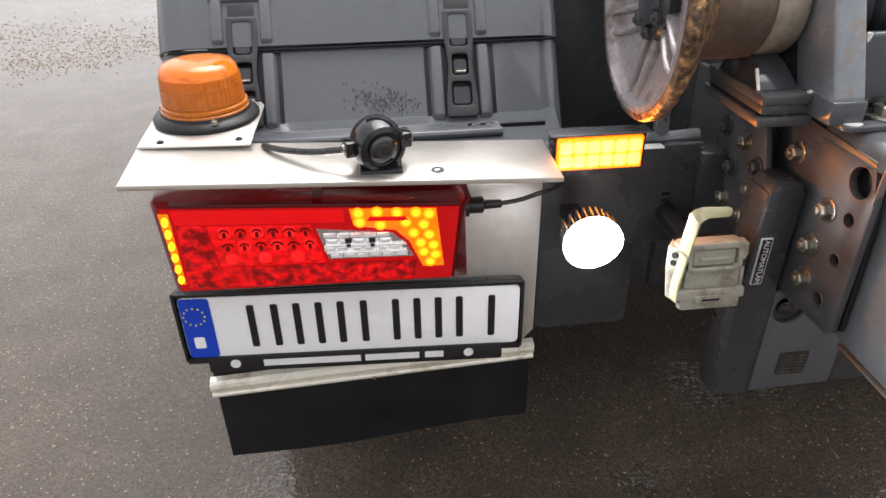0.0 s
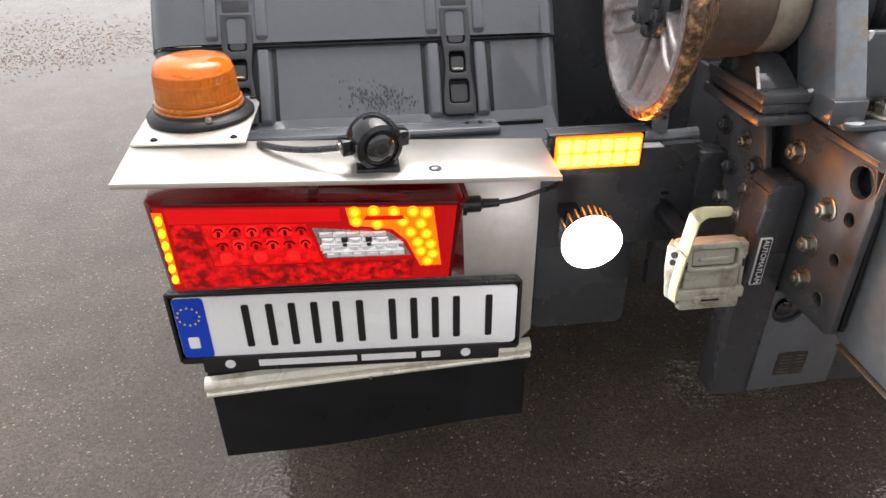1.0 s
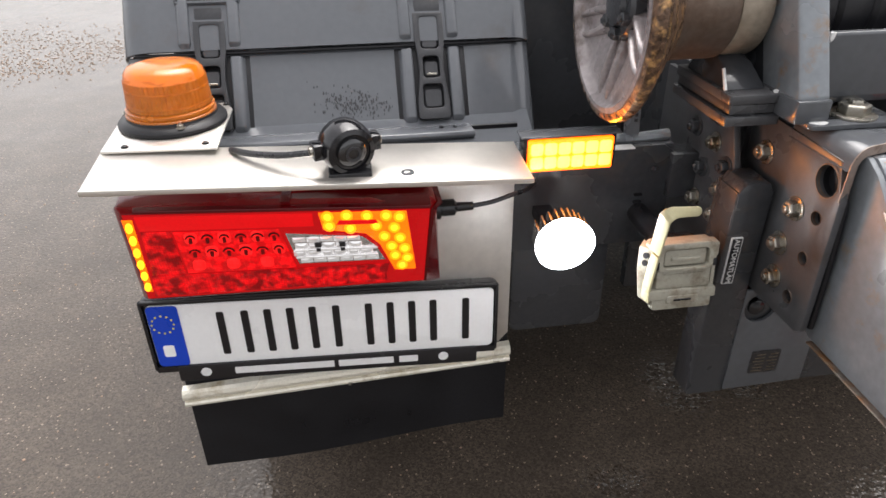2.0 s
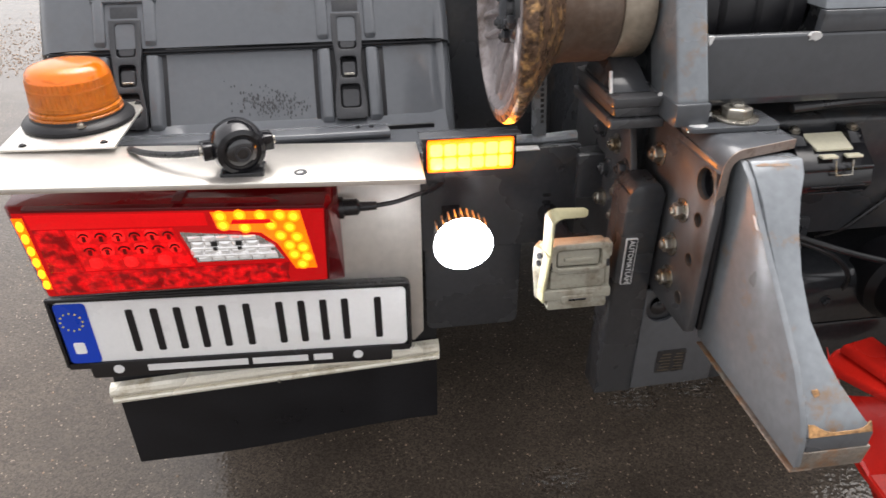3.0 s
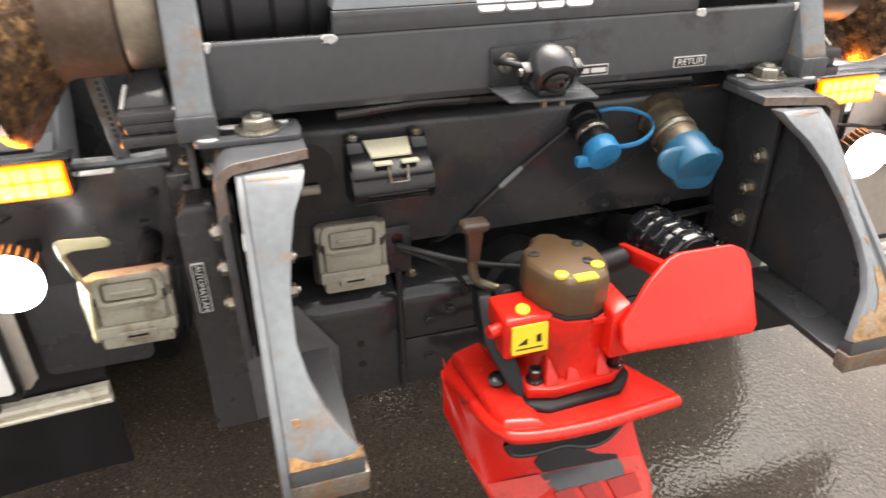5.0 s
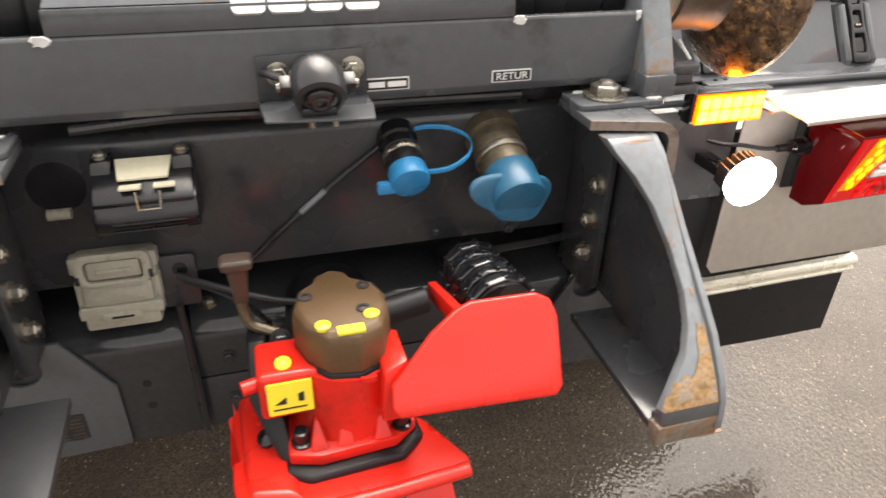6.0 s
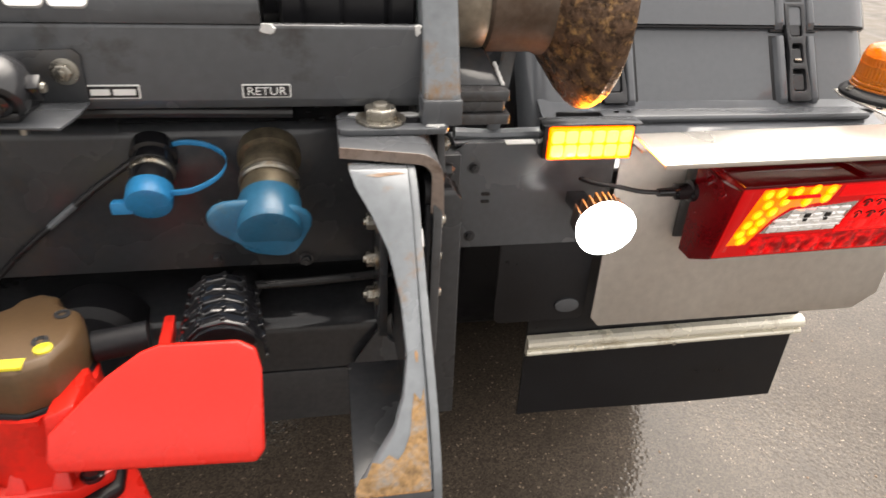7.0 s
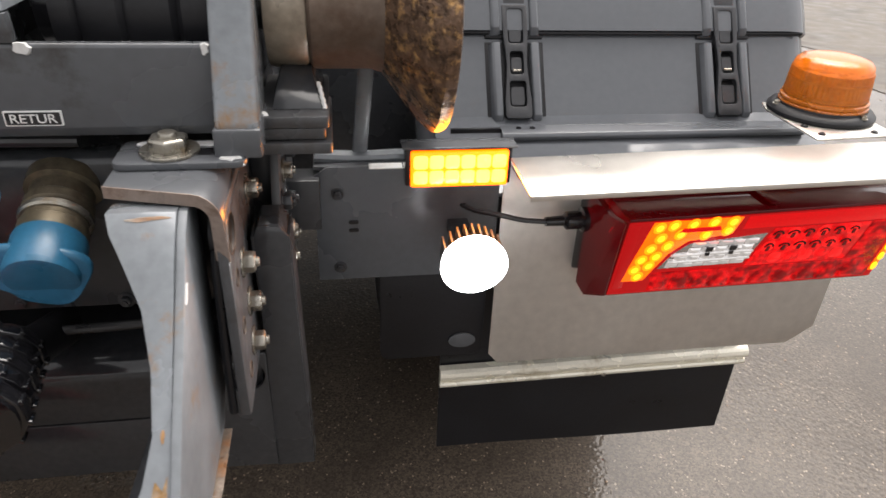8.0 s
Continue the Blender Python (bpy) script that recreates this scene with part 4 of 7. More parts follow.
                v.co += Vector((-0.012 + 0.015 * max(k, -0.5), -0.12 * max(0.0, 2.2 - v.co.y), -0.007 + 0.009 * k))


for s in (-1, 1):
    rear_lamp(s)


# ---- beacons ----
def beacon(s):
    zo = (0.998 if s < 0 else 0.985) + 0.012
    c = (-1.182, 2.296, zo) if s < 0 else (1.200, 2.288, zo)
    g = thing("beacon_lamp", c, "round amber flashing beacon on a black rubber base, unlit", "beacon", "amber beacons")
    bm = BM()
    turned(bm, c, (0, 0, 1), [(0.071, 0), (0.0735, 0.002), (0.0735, 0.006), (0.069, 0.011), (0.062, 0.013), (0.060, 0.018), (0.055, 0.019)], 48)
    part("base", bm, RUBBER, g)
    for k in range(3):
        a = radians(-90 + 60 + 120 * k - 40)
        bm = BM()
        hexagon(bm, (c[0] + 0.065 * math.cos(a), c[1] + 0.065 * math.sin(a), zo + 0.011), (0, 0, 1), 0.0045, 0.004, 0.001)
        part("base_screw", bm, ZINC, g)
    bm = BM()
    turned(bm, (c[0], c[1], zo + 0.014), (0, 0, 1), [(0.050, 0.0), (0.0608, 0.001), (0.0608, 0.004), (0.0585, 0.0055), (0.0600, 0.0075), (0.0596, 0.0108), (0.0570, 0.0122), (0.050, 0.0122)], 64)
    part("skirt", bm, AMBER_SKIRT, g, "orange lower ring")
    bm = BM()
    prof = [(0.0560, 0.0126, 0)]
    for k in range(7):
        r, h = 0.0572 - 0.0004 * k, 0.013 + 0.0056 * k
        prof += [(r, h, 1), (r - 0.0004, h + 0.0048, 1), (r - 0.0011, h + 0.0052, 0.3)]
    prof += [(0.0530, 0.054, 0), (0.0515, 0.060, 0), (0.046, 0.066, 0), (0.032, 0.0695, 0), (0.012, 0.071, 0), (0.001, 0.0712, 0)]
    loft(bm, [[(c[0] + (r - 0.0010 * q * (i % 2)) * math.cos(2 * math.pi * i / 120), c[1] + (r - 0.0010 * q * (i % 2)) * math.sin(2 * math.pi * i / 120), zo + 0.014 + h) for i in range(120)] for r, h, q in prof])
    part("dome", bm, AMBER_DOME, g, "translucent amber dome")
    # ribbed inner lens
    bm = BM()
    rings = []
    for z, k in ((0.026, 1), (0.064, 1)):
        rings.append([(c[0] + (0.0490 + 0.0022 * (i % 2)) * math.cos(2 * math.pi * i / 96), c[1] + (0.0490 + 0.0022 * (i % 2)) * math.sin(2 * math.pi * i / 96), zo + z) for i in range(96)])
    loft(bm, rings)
    part("inner_lens", bm, AMBER_CORE, g, smooth=False)
    for z in (0.030, 0.050):
        bm = BM()
        turned(bm, (c[0], c[1], zo + z), (0, 0, 1), [(0.0505, 0), (0.0522, 0.001), (0.0522, 0.002), (0.0505, 0.003)], 40)
        part("lens_ring", bm, AMBER_CORE, g)


for s in (-1, 1):
    beacon(s)


# ---- number plate in its holder, left side only ----
np_ = thing("number_plate", (-1.0, 2.195, 0.70), "white number plate with a blue band in a black plastic holder", "number plate")


def on_plate(x, z, y):
    """Plate coordinates: x from its middle, z from its lower edge; the plate hangs a little lower to the right."""
    return (-0.994 + x, y, 0.6515 + z + (-0.020) * (x / 0.52) * 1.0)


def plate_piece(name, poly, y0, y1, material, parent, label="", bevel=0.0):
    bm = BM()
    loft(bm, [[on_plate(x, z, y1) for x, z in poly], [on_plate(x, z, y0) for x, z in poly]])
    return part(name, bm, material, parent, label, bevel=bevel)


holder = plate_piece("holder", rounded(-0.2655, 0.2665, -0.010, 0.123, 0.012), 2.186, 2.200, BLACK, np_, "black plastic plate holder", 0.002)
plate_piece("holder_lip", rounded(-0.262, 0.263, 0.1165, 0.122, 0.0025), 2.1805, 2.187, BLACK, holder, bevel=0.001)
for e in (-1, 1):
    plate_piece("holder_edge", rounded(e * 0.2625 - 0.0022, e * 0.2625 + 0.0022, -0.004, 0.122, 0.002), 2.1805, 2.187, BLACK, holder, bevel=0.001)
plate = plate_piece("plate", rounded(-0.257, 0.258, 0.003, 0.114, 0.009), 2.183, 2.1865, PLATE_WHITE, np_, bevel=0.0008)
plate_piece("blue_band", rounded(-0.256, -0.212, 0.004, 0.113, 0.006), 2.1818, 2.1832, PLATE_BLUE, plate, "blue country band")
for k in range(12):
    a = 2 * math.pi * k / 12
    cx, cz = -0.237 + 0.0155 * math.cos(a), 0.081 + 0.0155 * math.sin(a)
    plate_piece("star_dot", [(cx + 0.0016 * math.cos(q), cz + 0.0016 * math.sin(q)) for q in [math.pi / 3 * j for j in range(6)]], 2.1812, 2.182, YELLOW, plate)
plate_piece("country_bar", rounded(-0.245, -0.229, 0.022, 0.043, 0.003), 2.1812, 2.182, PLATE_WHITE, plate)
for x0, x1 in ((-0.160, -0.114), (-0.092, -0.048), (-0.026, 0.020), (0.058, 0.102), (0.124, 0.168), (0.208, 0.219)):
    for k in ((x0, x1 - 0.011) if x1 - x0 > 0.02 else (x0,)):
        plate_piece("character_bar", rounded(k, k + 0.011, 0.020, 0.098, 0.003), 2.1820, 2.1832, BLACK, plate)
plate_piece("border", rounded(-0.262, 0.262, -0.0085, 0.002, 0.002), 2.182, 2.187, BLACK, holder)
# dealer strip below, lettering as plain bars
strip = plate_piece("dealer_strip", rounded(-0.232, 0.232, -0.026, 0.004, 0.004), 2.1795, 2.188, BLACK, np_, bevel=0.0012)
for x0, x1 in ((-0.148, 0.0035), (0.0105, 0.097), (0.106, 0.136)):
    plate_piece("word_bar", rounded(x0, x1, -0.0165, -0.0045, 0.001), 2.1788, 2.1798, WHITE, strip)
for x in (-0.191, 0.177):
    bm = BM()
    p = on_plate(x, -0.010, 2.1795)
    turned(bm, p, (0, -1, 0), [(0.008, 0), (0.008, 0.0008), (0.006, 0.0012), (0.0055, 0.0004)], 16)
    part("emblem_disc", bm, WHITE, strip)


# ---- mud flaps ----
def mud_flap(s):
    g = thing("mud_flap", (s * 0.97, 2.36, 0.5), "black rubber mud flap clamped by an aluminium strip", "mud flap", "rear mud flaps")
    zi, zo = (0.462, 0.428) if s < 0 else (0.455, 0.460)
    ao = 1.290 if s < 0 else 1.268
    bm = BM()
    rows = []
    for j in range(9):
        z = 0.27 + (0.95 - 0.27) * j / 8
        row = []
        for i in range(13):
            a = 0.664 + (ao - 0.668) * i / 12
            row.append(bm.verts.new((a, 2.372 + (0.006 if s < 0 else 0.002) * math.sin(i * 0.55 + 0.5) * max(0, (5 - j)) / 5, z + ((0.047 if s < 0 else 0.010) * (0.5 - i / 12) + (0.0 if s < 0 else 0.010)) * max(0, 4 - j) / 4)))
        rows.append(row)
    for r, q in zip(rows, rows[1:]):
        for i in range(12):
            bm.faces.new((r[i], r[i + 1], q[i + 1], q[i]))
    ob = part("flap", bm, RUBBER, g, side=s)
    m = ob.modifiers.new("thickness", "SOLIDIFY")
    m.thickness, m.offset = 0.006, 0.0
    bm = BM()
    prof = [(2.366, 0.0), (2.354, 0.0), (2.350, 0.003), (2.349, 0.008), (2.351, 0.012), (2.357, 0.0145), (2.352, 0.017), (2.347, 0.022), (2.346, 0.028), (2.348, 0.035), (2.353, 0.040), (2.366, 0.042)]
    loft(bm, [[(0.662, y, zi + z) for y, z in prof], [(ao, y, zo + z) for y, z in prof]])
    cl = part("clamp_strip", bm, ALU, g, "scuffed aluminium clamp strip", side=s, angle=25)
    for k in (0.5,):
        a = 0.69 + 0.575 * k
        bm = BM()
        turned(bm, (a, 2.351, zi + (zo - zi) * k + 0.003), (0, -1, 0), [(0.0045, -0.002), (0.0042, 0.002), (0.002, 0.003)], 12)
        part("rivet", bm, ZINC, cl, side=s)


for s in (-1, 1):
    mud_flap(s)


# ---- side marker panels with the flashing bar and the round work lamp ----
def side_panel(s):
    zb = 0.800 if s < 0 else 0.795
    g = thing("lamp_carrier", (s * 0.58, 2.22, 0.9), "dark grey steel panel between frame and mudguard", "panel", "side panels")
    bm = BM()
    prism_y(bm, [(0.463, zb), (0.705, zb), (0.705, 0.962), (0.66, 0.970), (0.60, 0.962), (0.48, 0.962), (0.463, 0.950)], 2.212, 2.217)
    pl = part("panel_sheet", bm, GREY_DARK if s < 0 else GREY, g, side=s, bevel=0.001)
    bm = BM()
    box(bm, 0.463, 0.705, 2.217, 2.262, 0.956, 0.961)
    part("top_flange", bm, GREY, g, side=s, bevel=0.001)
    bm = BM()
    prism_y(bm, rounded(0.545, 0.700, 0.642, 0.830, 0.014), 2.2185, 2.2225)
    # right-hand tab coloured darker; the shade there is put into it
    part("lower_tab", bm, GREY_DARK if s < 0 else RUBBER, g, side=s, bevel=0.001)
    if s > 0:
        bm = BM()
        prism_y(bm, [(0.668 + 0.021 * math.cos(math.pi * k / 9), 0.672 + 0.013 * math.sin(math.pi * k / 9)) for k in range(18)], 2.2150, 2.2186)
        part("badge", bm, GREY, g, "small grey oval badge", side=s, bevel=0.0006)
    # slots as raised pads, their darkness put into the colour
    for z in (0.872, 0.884):
        bm = BM()
        prism_y(bm, rounded(0.505, 0.518, z - 0.0022, z + 0.0022, 0.002), 2.2095, 2.2122)
        part("slot", bm, BLACK, pl, side=s)
    for x, z in ((0.492, 0.925), (0.492, 0.815)):
        bm = BM()
        hexagon(bm, (x, 2.212, z), (0, -1, 0), 0.006, 0.006, 0.0012)
        part("panel_bolt", bm, GREY_DARK, pl, side=s)
    bm = BM()
    tube(bm, [(0.465, 2.236, 0.968), (0.52, 2.238, 0.964), (0.58, 2.236, 0.966), (0.68, 2.236, 0.966)], 0.009)
    part("conduit", bm, STEEL_GREY, g, "pale grey pipe", side=s)
    bm = BM()
    box(bm, 0.532, 0.574, 2.196, 2.212, 0.9645, 0.9665)
    part("clip", bm, WHITE, g, side=s, bevel=0.0006)
    bm = BM()
    box(bm, 0.42, 0.47, 2.20, 2.24, 0.88, 0.95)
    part("mounting_ear", bm, GREY_DARK, g, side=s, bevel=0.002)

    # flashing bar lamp
    f = thing("flashing_lamp", (s * 0.64, 2.18, 0.98), "lit amber LED flashing lamp in a black housing on the panel", "flashing lamp", "amber flashing lamps")
    bm = BM()
    box(bm, 0.574, 0.706, 2.168, 2.192, 0.953, 1.003)
    hs = part("housing", bm, BLACK, f, side=s, bevel=0.003)
    bm = BM()
    box(bm, 0.570, 0.710, 2.161, 2.190, 1.0035, 1.006)
    part("hood", bm, GREY, hs, side=s, bevel=0.0008)
    for a in (0.590, 0.690):
        bm = BM()
        cyl(bm, (a, 2.190, 0.956), (a, 2.213, 0.956), 0.005, seg=12)
        part("standoff", bm, BLACK, hs, side=s)
    bm = BM()
    box(bm, 0.580, 0.700, 2.160, 2.169, 0.9545, 1.0005)
    le = part("lens", bm, BAR_AMBER, f, side=s, bevel=0.003)
    for r in range(2):
        for c in range(6):
            bm = BM()
            loft(bm, [[(0.592 + c * 0.0192 + x * q, 2.1605 - o, 0.968 + r * 0.0195 + z * q) for x, z in rounded(-0.0092, 0.0092, -0.0092, 0.0092, 0.004, 2)] for q, o in ((1.0, 0.0), (0.85, 0.0016), (0.4, 0.0022))])
            part("diode", bm, BAR_LED, le, side=s)

    glow = new("flash_light", bpy.data.lights.new("flash_light", "AREA"))
    glow.data.shape, glow.data.size, glow.data.size_y, glow.data.energy, glow.data.color = "RECTANGLE", 0.11, 0.035, FLASH, (1.0, 0.30, 0.02)
    glow.matrix_world = look((s * 0.64, 2.1575, 0.978), (s * 0.64, 1.0, 0.978))
    glow.parent = f
    glow.matrix_parent_inverse = f.matrix_world.inverted()

    # round work lamp with its cooling fins
    w = thing("work_lamp", (s * 0.662, 2.14, 0.885), "round lit white LED work lamp with cooling fins", "work lamp", "white work lamps")
    ax = Vector((0, -0.985, -0.17)).normalized()
    c = Vector((0.661 if s < 0 else 0.650, 2.135, 0.884 if s < 0 else 0.890)) + ax * 0.014
    bm = BM()
    turned(bm, c, ax, [(0.018, -0.012), (0.026, -0.008), (0.028, 0.004), (0.0340, 0.010), (0.0395, 0.026), (0.0392, 0.034), (0.037, 0.034)], 36)
    part("housing", bm, BLACK, w, side=s)
    u, v, n = frame_of(ax)
    for k in range(-4, 5):
        bm = BM()
        mm = Matrix((u, v, n)).transposed().to_4x4()
        mm.translation = c
        h = 0.0355 * math.cos(k * 0.27)
        box(bm, k * 0.0085 - 0.0015, k * 0.0085 + 0.0015, -h, h, -0.008, 0.016, mm)
        part("fin", bm, STRAP, w, side=s, bevel=0.0006)
    bm = BM()
    turned(bm, c + ax * 0.0335, ax, [(0.0380, 0), (0.0370, 0.003), (0.029, 0.006), (0.012, 0.0078), (0.001, 0.008)], 36)
    part("lens", bm, WORK, w, side=s)
    # rim glow added: it stands in for lens glare and lights the panel
    bm = BM()
    turned(bm, c + ax * 0.0335, ax, [(0.0365, -0.016), (0.0378, -0.015), (0.0408, -0.005), (0.0404, 0.001), (0.0382, 0.002)], 36)
    part("lens_rim", bm, WORK_GLARE, w, "clear rim glowing in place of the lens glare", side=s)
    bm = BM()
    box(bm, c.x - 0.014, c.x + 0.014, c.y + 0.010, 2.213, c.z - 0.022, c.z - 0.004)
    part("foot", bm, BLACK, w, side=s, bevel=0.002)


for s in (-1, 1):
    side_panel(s)


# ---- rear frame of the hook loader: upper beam, slanted block, posts ----
fr = thing("crossmember", (0, 2.1, 1.05), "grey painted steel rear frame with posts and cross beams", "frame")
bm = BM()
prism_x(bm, [(2.050, 1.078), (2.056, 1.068), (2.066, 1.066), (2.20, 1.066), (2.20, 1.074), (2.068, 1.074), (2.062, 1.080), (2.062, 1.153), (2.052, 1.153), (2.050, 1.150)], -0.388, 0.388)
part("upper_beam", bm, GREY, fr, bevel=0.001)
bm = BM()
prism_y(bm, [(-0.247, 1.1535), (0.226, 1.1535), (0.225, 1.178), (-0.246, 1.178)], 2.0500, 2.062)
part("beam_riser", bm, GREY, fr, bevel=0.0008)
bm = BM()
loft(bm, [[(-0.246, 2.0525, 1.1785), (0.225, 2.0525, 1.1785), (0.225, 2.16, 1.1785), (-0.246, 2.16, 1.1785)],
          [(-0.215, 2.112, 1.268), (0.195, 2.112, 1.268), (0.195, 2.2, 1.268), (-0.215, 2.2, 1.268)]])
# lighter than the riser: sky light on the slant is put into the colour
blk = part("slanted_block", bm, STEEL_GREY, fr, "light grey slanted block of the cross beam", bevel=0.003)
# maker's lettering as plain white blocks on the slant
sl = Vector((0, 0.068, 0.10)).normalized()
for x0, x1 in ((-0.076, -0.043), (-0.040, -0.003), (0.000, 0.034), (0.037, 0.072)):
    bm = BM()
    m = Matrix((Vector((1, 0, 0)), sl, Vector((0, -sl.z, sl.y)))).transposed().to_4x4()
    m.translation = (0, 2.0470, 1.1670)
    loft(bm, [[m @ Vector((x, z, h)) for x, z in rounded(x0, x1, 0.001, 0.052, 0.006)] for h in (-0.003, 0.0022)])
    part("emblem_block", bm, WHITE, blk)
# weld scars and chipped corners
for x, w_, h_ in ((-0.252, 0.010, 0.007), (0.232, 0.010, 0.006), (0.382, 0.004, 0.008), (-0.382, 0.004, 0.008)):
    bm = BM()
    ring = [(x + w_ * random.uniform(0.6, 1.2) * math.cos(k * 0.5), 1.150 + h_ * random.uniform(0.6, 1.2) * math.sin(k * 0.5)) for k in range(12)]
    loft(bm, [[(a, 2.0505, min(z, 1.1545)) for a, z in ring], [(x + (a - x) * 0.8, 2.0482, min(1.150 + (z - 1.150) * 0.8, 1.1545)) for a, z in ring]])
    part("weld_scar", bm, SNOWY, fr)


def posts(s):
    bm = BM()
    a0, a1 = 0.386, 0.425
    loft(bm, [[(a0, 2.020, 1.062), (a1, 2.020, 1.062), (a1, 2.09, 1.062), (a0, 2.09, 1.062)],
              [(a0, 2.018, 1.088), (a1, 2.018, 1.088), (a1, 2.10, 1.088), (a0, 2.10, 1.088)],
              [(a0, 2.072, 1.21), (a1, 2.072, 1.21), (a1, 2.15, 1.21), (a0, 2.15, 1.21)],
              [(a0, 2.13, 1.34), (a1, 2.13, 1.34), (a1, 2.20, 1.34), (a0, 2.20, 1.34)]])
    # lighter than its foot: sky light on the slanted face is put into the colour
    part("post", bm, STEEL_GREY, fr, "light grey slanted steel post", side=s, bevel=0.005, segs=3)
    bm = BM()
    box(bm, 0.384, 0.427, 2.015, 2.095, 1.058, 1.086)
    part("post_foot", bm, GREY, fr, side=s, bevel=0.003)
    bm = BM()
    prism_x(bm, [(2.092, 1.062), (2.30, 1.062), (2.36, 1.34), (2.19, 1.34), (2.145, 1.21), (2.094, 1.09)], 0.408, 0.419)
    part("post_web", bm, GREY_DARK, fr, side=s, bevel=0.001)


for s in (-1, 1):
    posts(s)
# black hose bundle seen in the openings of the beam
for s in (-1, 1):
    g = thing("guide_sleeve", (s * 0.31, 2.15, 1.154), "black rubber sleeved guide roller behind the beam", "roller", "sleeved rollers")
    bm = BM()
    turned(bm, (0.242, 2.150, 1.168), (1, 0, 0), [(0.05, 0), (0.062, 0.004), (0.064, 0.022), (0.060, 0.026), (0.063, 0.030), (0.066, 0.062), (0.061, 0.067), (0.064, 0.072), (0.067, 0.108), (0.062, 0.113), (0.066, 0.118), (0.066, 0.140), (0.05, 0.146)], 40)
    part("roller_sleeve", bm, RUBBER, g, side=s)
    bm = BM()
    cyl(bm, (0.225, 2.150, 1.168), (0.40, 2.150, 1.168), 0.040, seg=24)
    part("core", bm, BLACK, g, side=s)
    bm = BM()
    box(bm, 0.24, 0.386, 2.066, 2.24, 1.0745, 1.10)
    part("shelf_plate", bm, GREY_DARK, g, side=s)

# lower cross beam and its rounded lower box
bm = BM()
prism_x(bm, [(2.088, 0.856)] + [(2.103 - 0.015 * math.cos(radians(15 * k)), 1.022 + 0.015 * math.sin(radians(15 * k))) for k in range(7)] + [(2.40, 1.037), (2.40, 1.027), (2.104, 1.027), (2.100, 1.018), (2.100, 0.856)], -0.394, 0.394)
part("cross_beam", bm, GREY_DARK, fr, bevel=0.0012)
bm = BM()
prof = [(2.062, 0.616)] + [(2.092 - 0.030 * math.cos(radians(k * 11)), 0.762 + 0.030 * math.sin(radians(k * 11))) for k in range(8)] + [(2.20, 0.812), (2.20, 0.616)]
prism_x(bm, prof, -0.395, -0.184)
part("underrun_box", bm, WET_DARK, fr, bevel=0.0015)
bm = BM()
prism_x(bm, [(y + 0.004, z) for y, z in prof if z > 0.7] + [(2.20, 0.704), (2.066, 0.704)], -0.178, 0.395)
part("underrun_box", bm, WET_DARK, fr, bevel=0.0015)
bm = BM()
box(bm, -0.178, 0.395, 2.068, 2.20, 0.614, 0.700)
part("underrun_box", bm, WET_DARK, fr, bevel=0.0015)
# drain holes as small discs, their darkness put into the colour
for x, y, z in ((-0.242, 2.062, 0.713), (-0.242, 2.062, 0.676), (0.330, 2.066, 0.72)):
    bm = BM()
    cyl(bm, (x, y + 0.001, z), (x, y - 0.0008, z), 0.0058, seg=16)
    part("drain_hole", bm, BLACK, fr)
for x, y, z in ((-0.138, 2.066, 0.733), (-0.138, 2.068, 0.660), (0.03, 2.066, 0.735), (-0.105, 2.066, 0.745)):
    bm = BM()
    hexagon(bm, (x, y, z), (0, -1, 0), 0.007, 0.006, 0.0012)
    part("box_bolt", bm, GREY_DARK, fr)
bm = BM()
hexagon(bm, (-0.155, 2.105, 0.794), (0, -0.2, 1), 0.008, 0.006, 0.0015)
part("box_bolt", bm, ZINC, fr)
for x, z in ((0.148, 0.868), (0.254, 0.862)):
    bm = BM()
    hexagon(bm, (x, 2.088, z), (0, -1, 0), 0.0065, 0.006, 0.0012)
    part("beam_bolt", bm, GREY_DARK, fr)
# round opening near the end of the cross beam, its darkness put into a disc
bm = BM()
turned(bm, (-0.285, 2.0885, 0.985), (0, -1, 0), [(0.030, 0), (0.030, 0.0008)], 28)
part("beam_hole", bm, BLACK, fr)
# white function labels on the upper beam
for x, w_, words in ((0.054, 0.050, ""), (0.202, 0.049, "RETUR")):
    bm = BM()
    prism_y(bm, rounded(x, x + w_, 1.0805, 1.0945, 0.001), 2.0488, 2.0500)
    lab = part("label", bm, WHITE, fr, "white label on the beam")
    bm = BM()
    prism_y(bm, rounded(x + 0.0016, x + w_ - 0.0016, 1.0818, 1.0932, 0.0008), 2.0480, 2.0489)
    part("label_field", bm, STICKER, lab)
    if words:
        lettering("label_letters", words, 0.0118, upright(x + w_ / 2, 2.0478, 1.0872), WHITE, lab, 1.12)
    else:
        for x0, x1 in ((0.058, 0.076), (0.079, 0.100)):
            bm = BM()
            prism_y(bm, rounded(x0, x1, 1.0845, 1.0905, 0.0008), 2.0474, 2.0481)
            part("label_bar", bm, WHITE, lab)


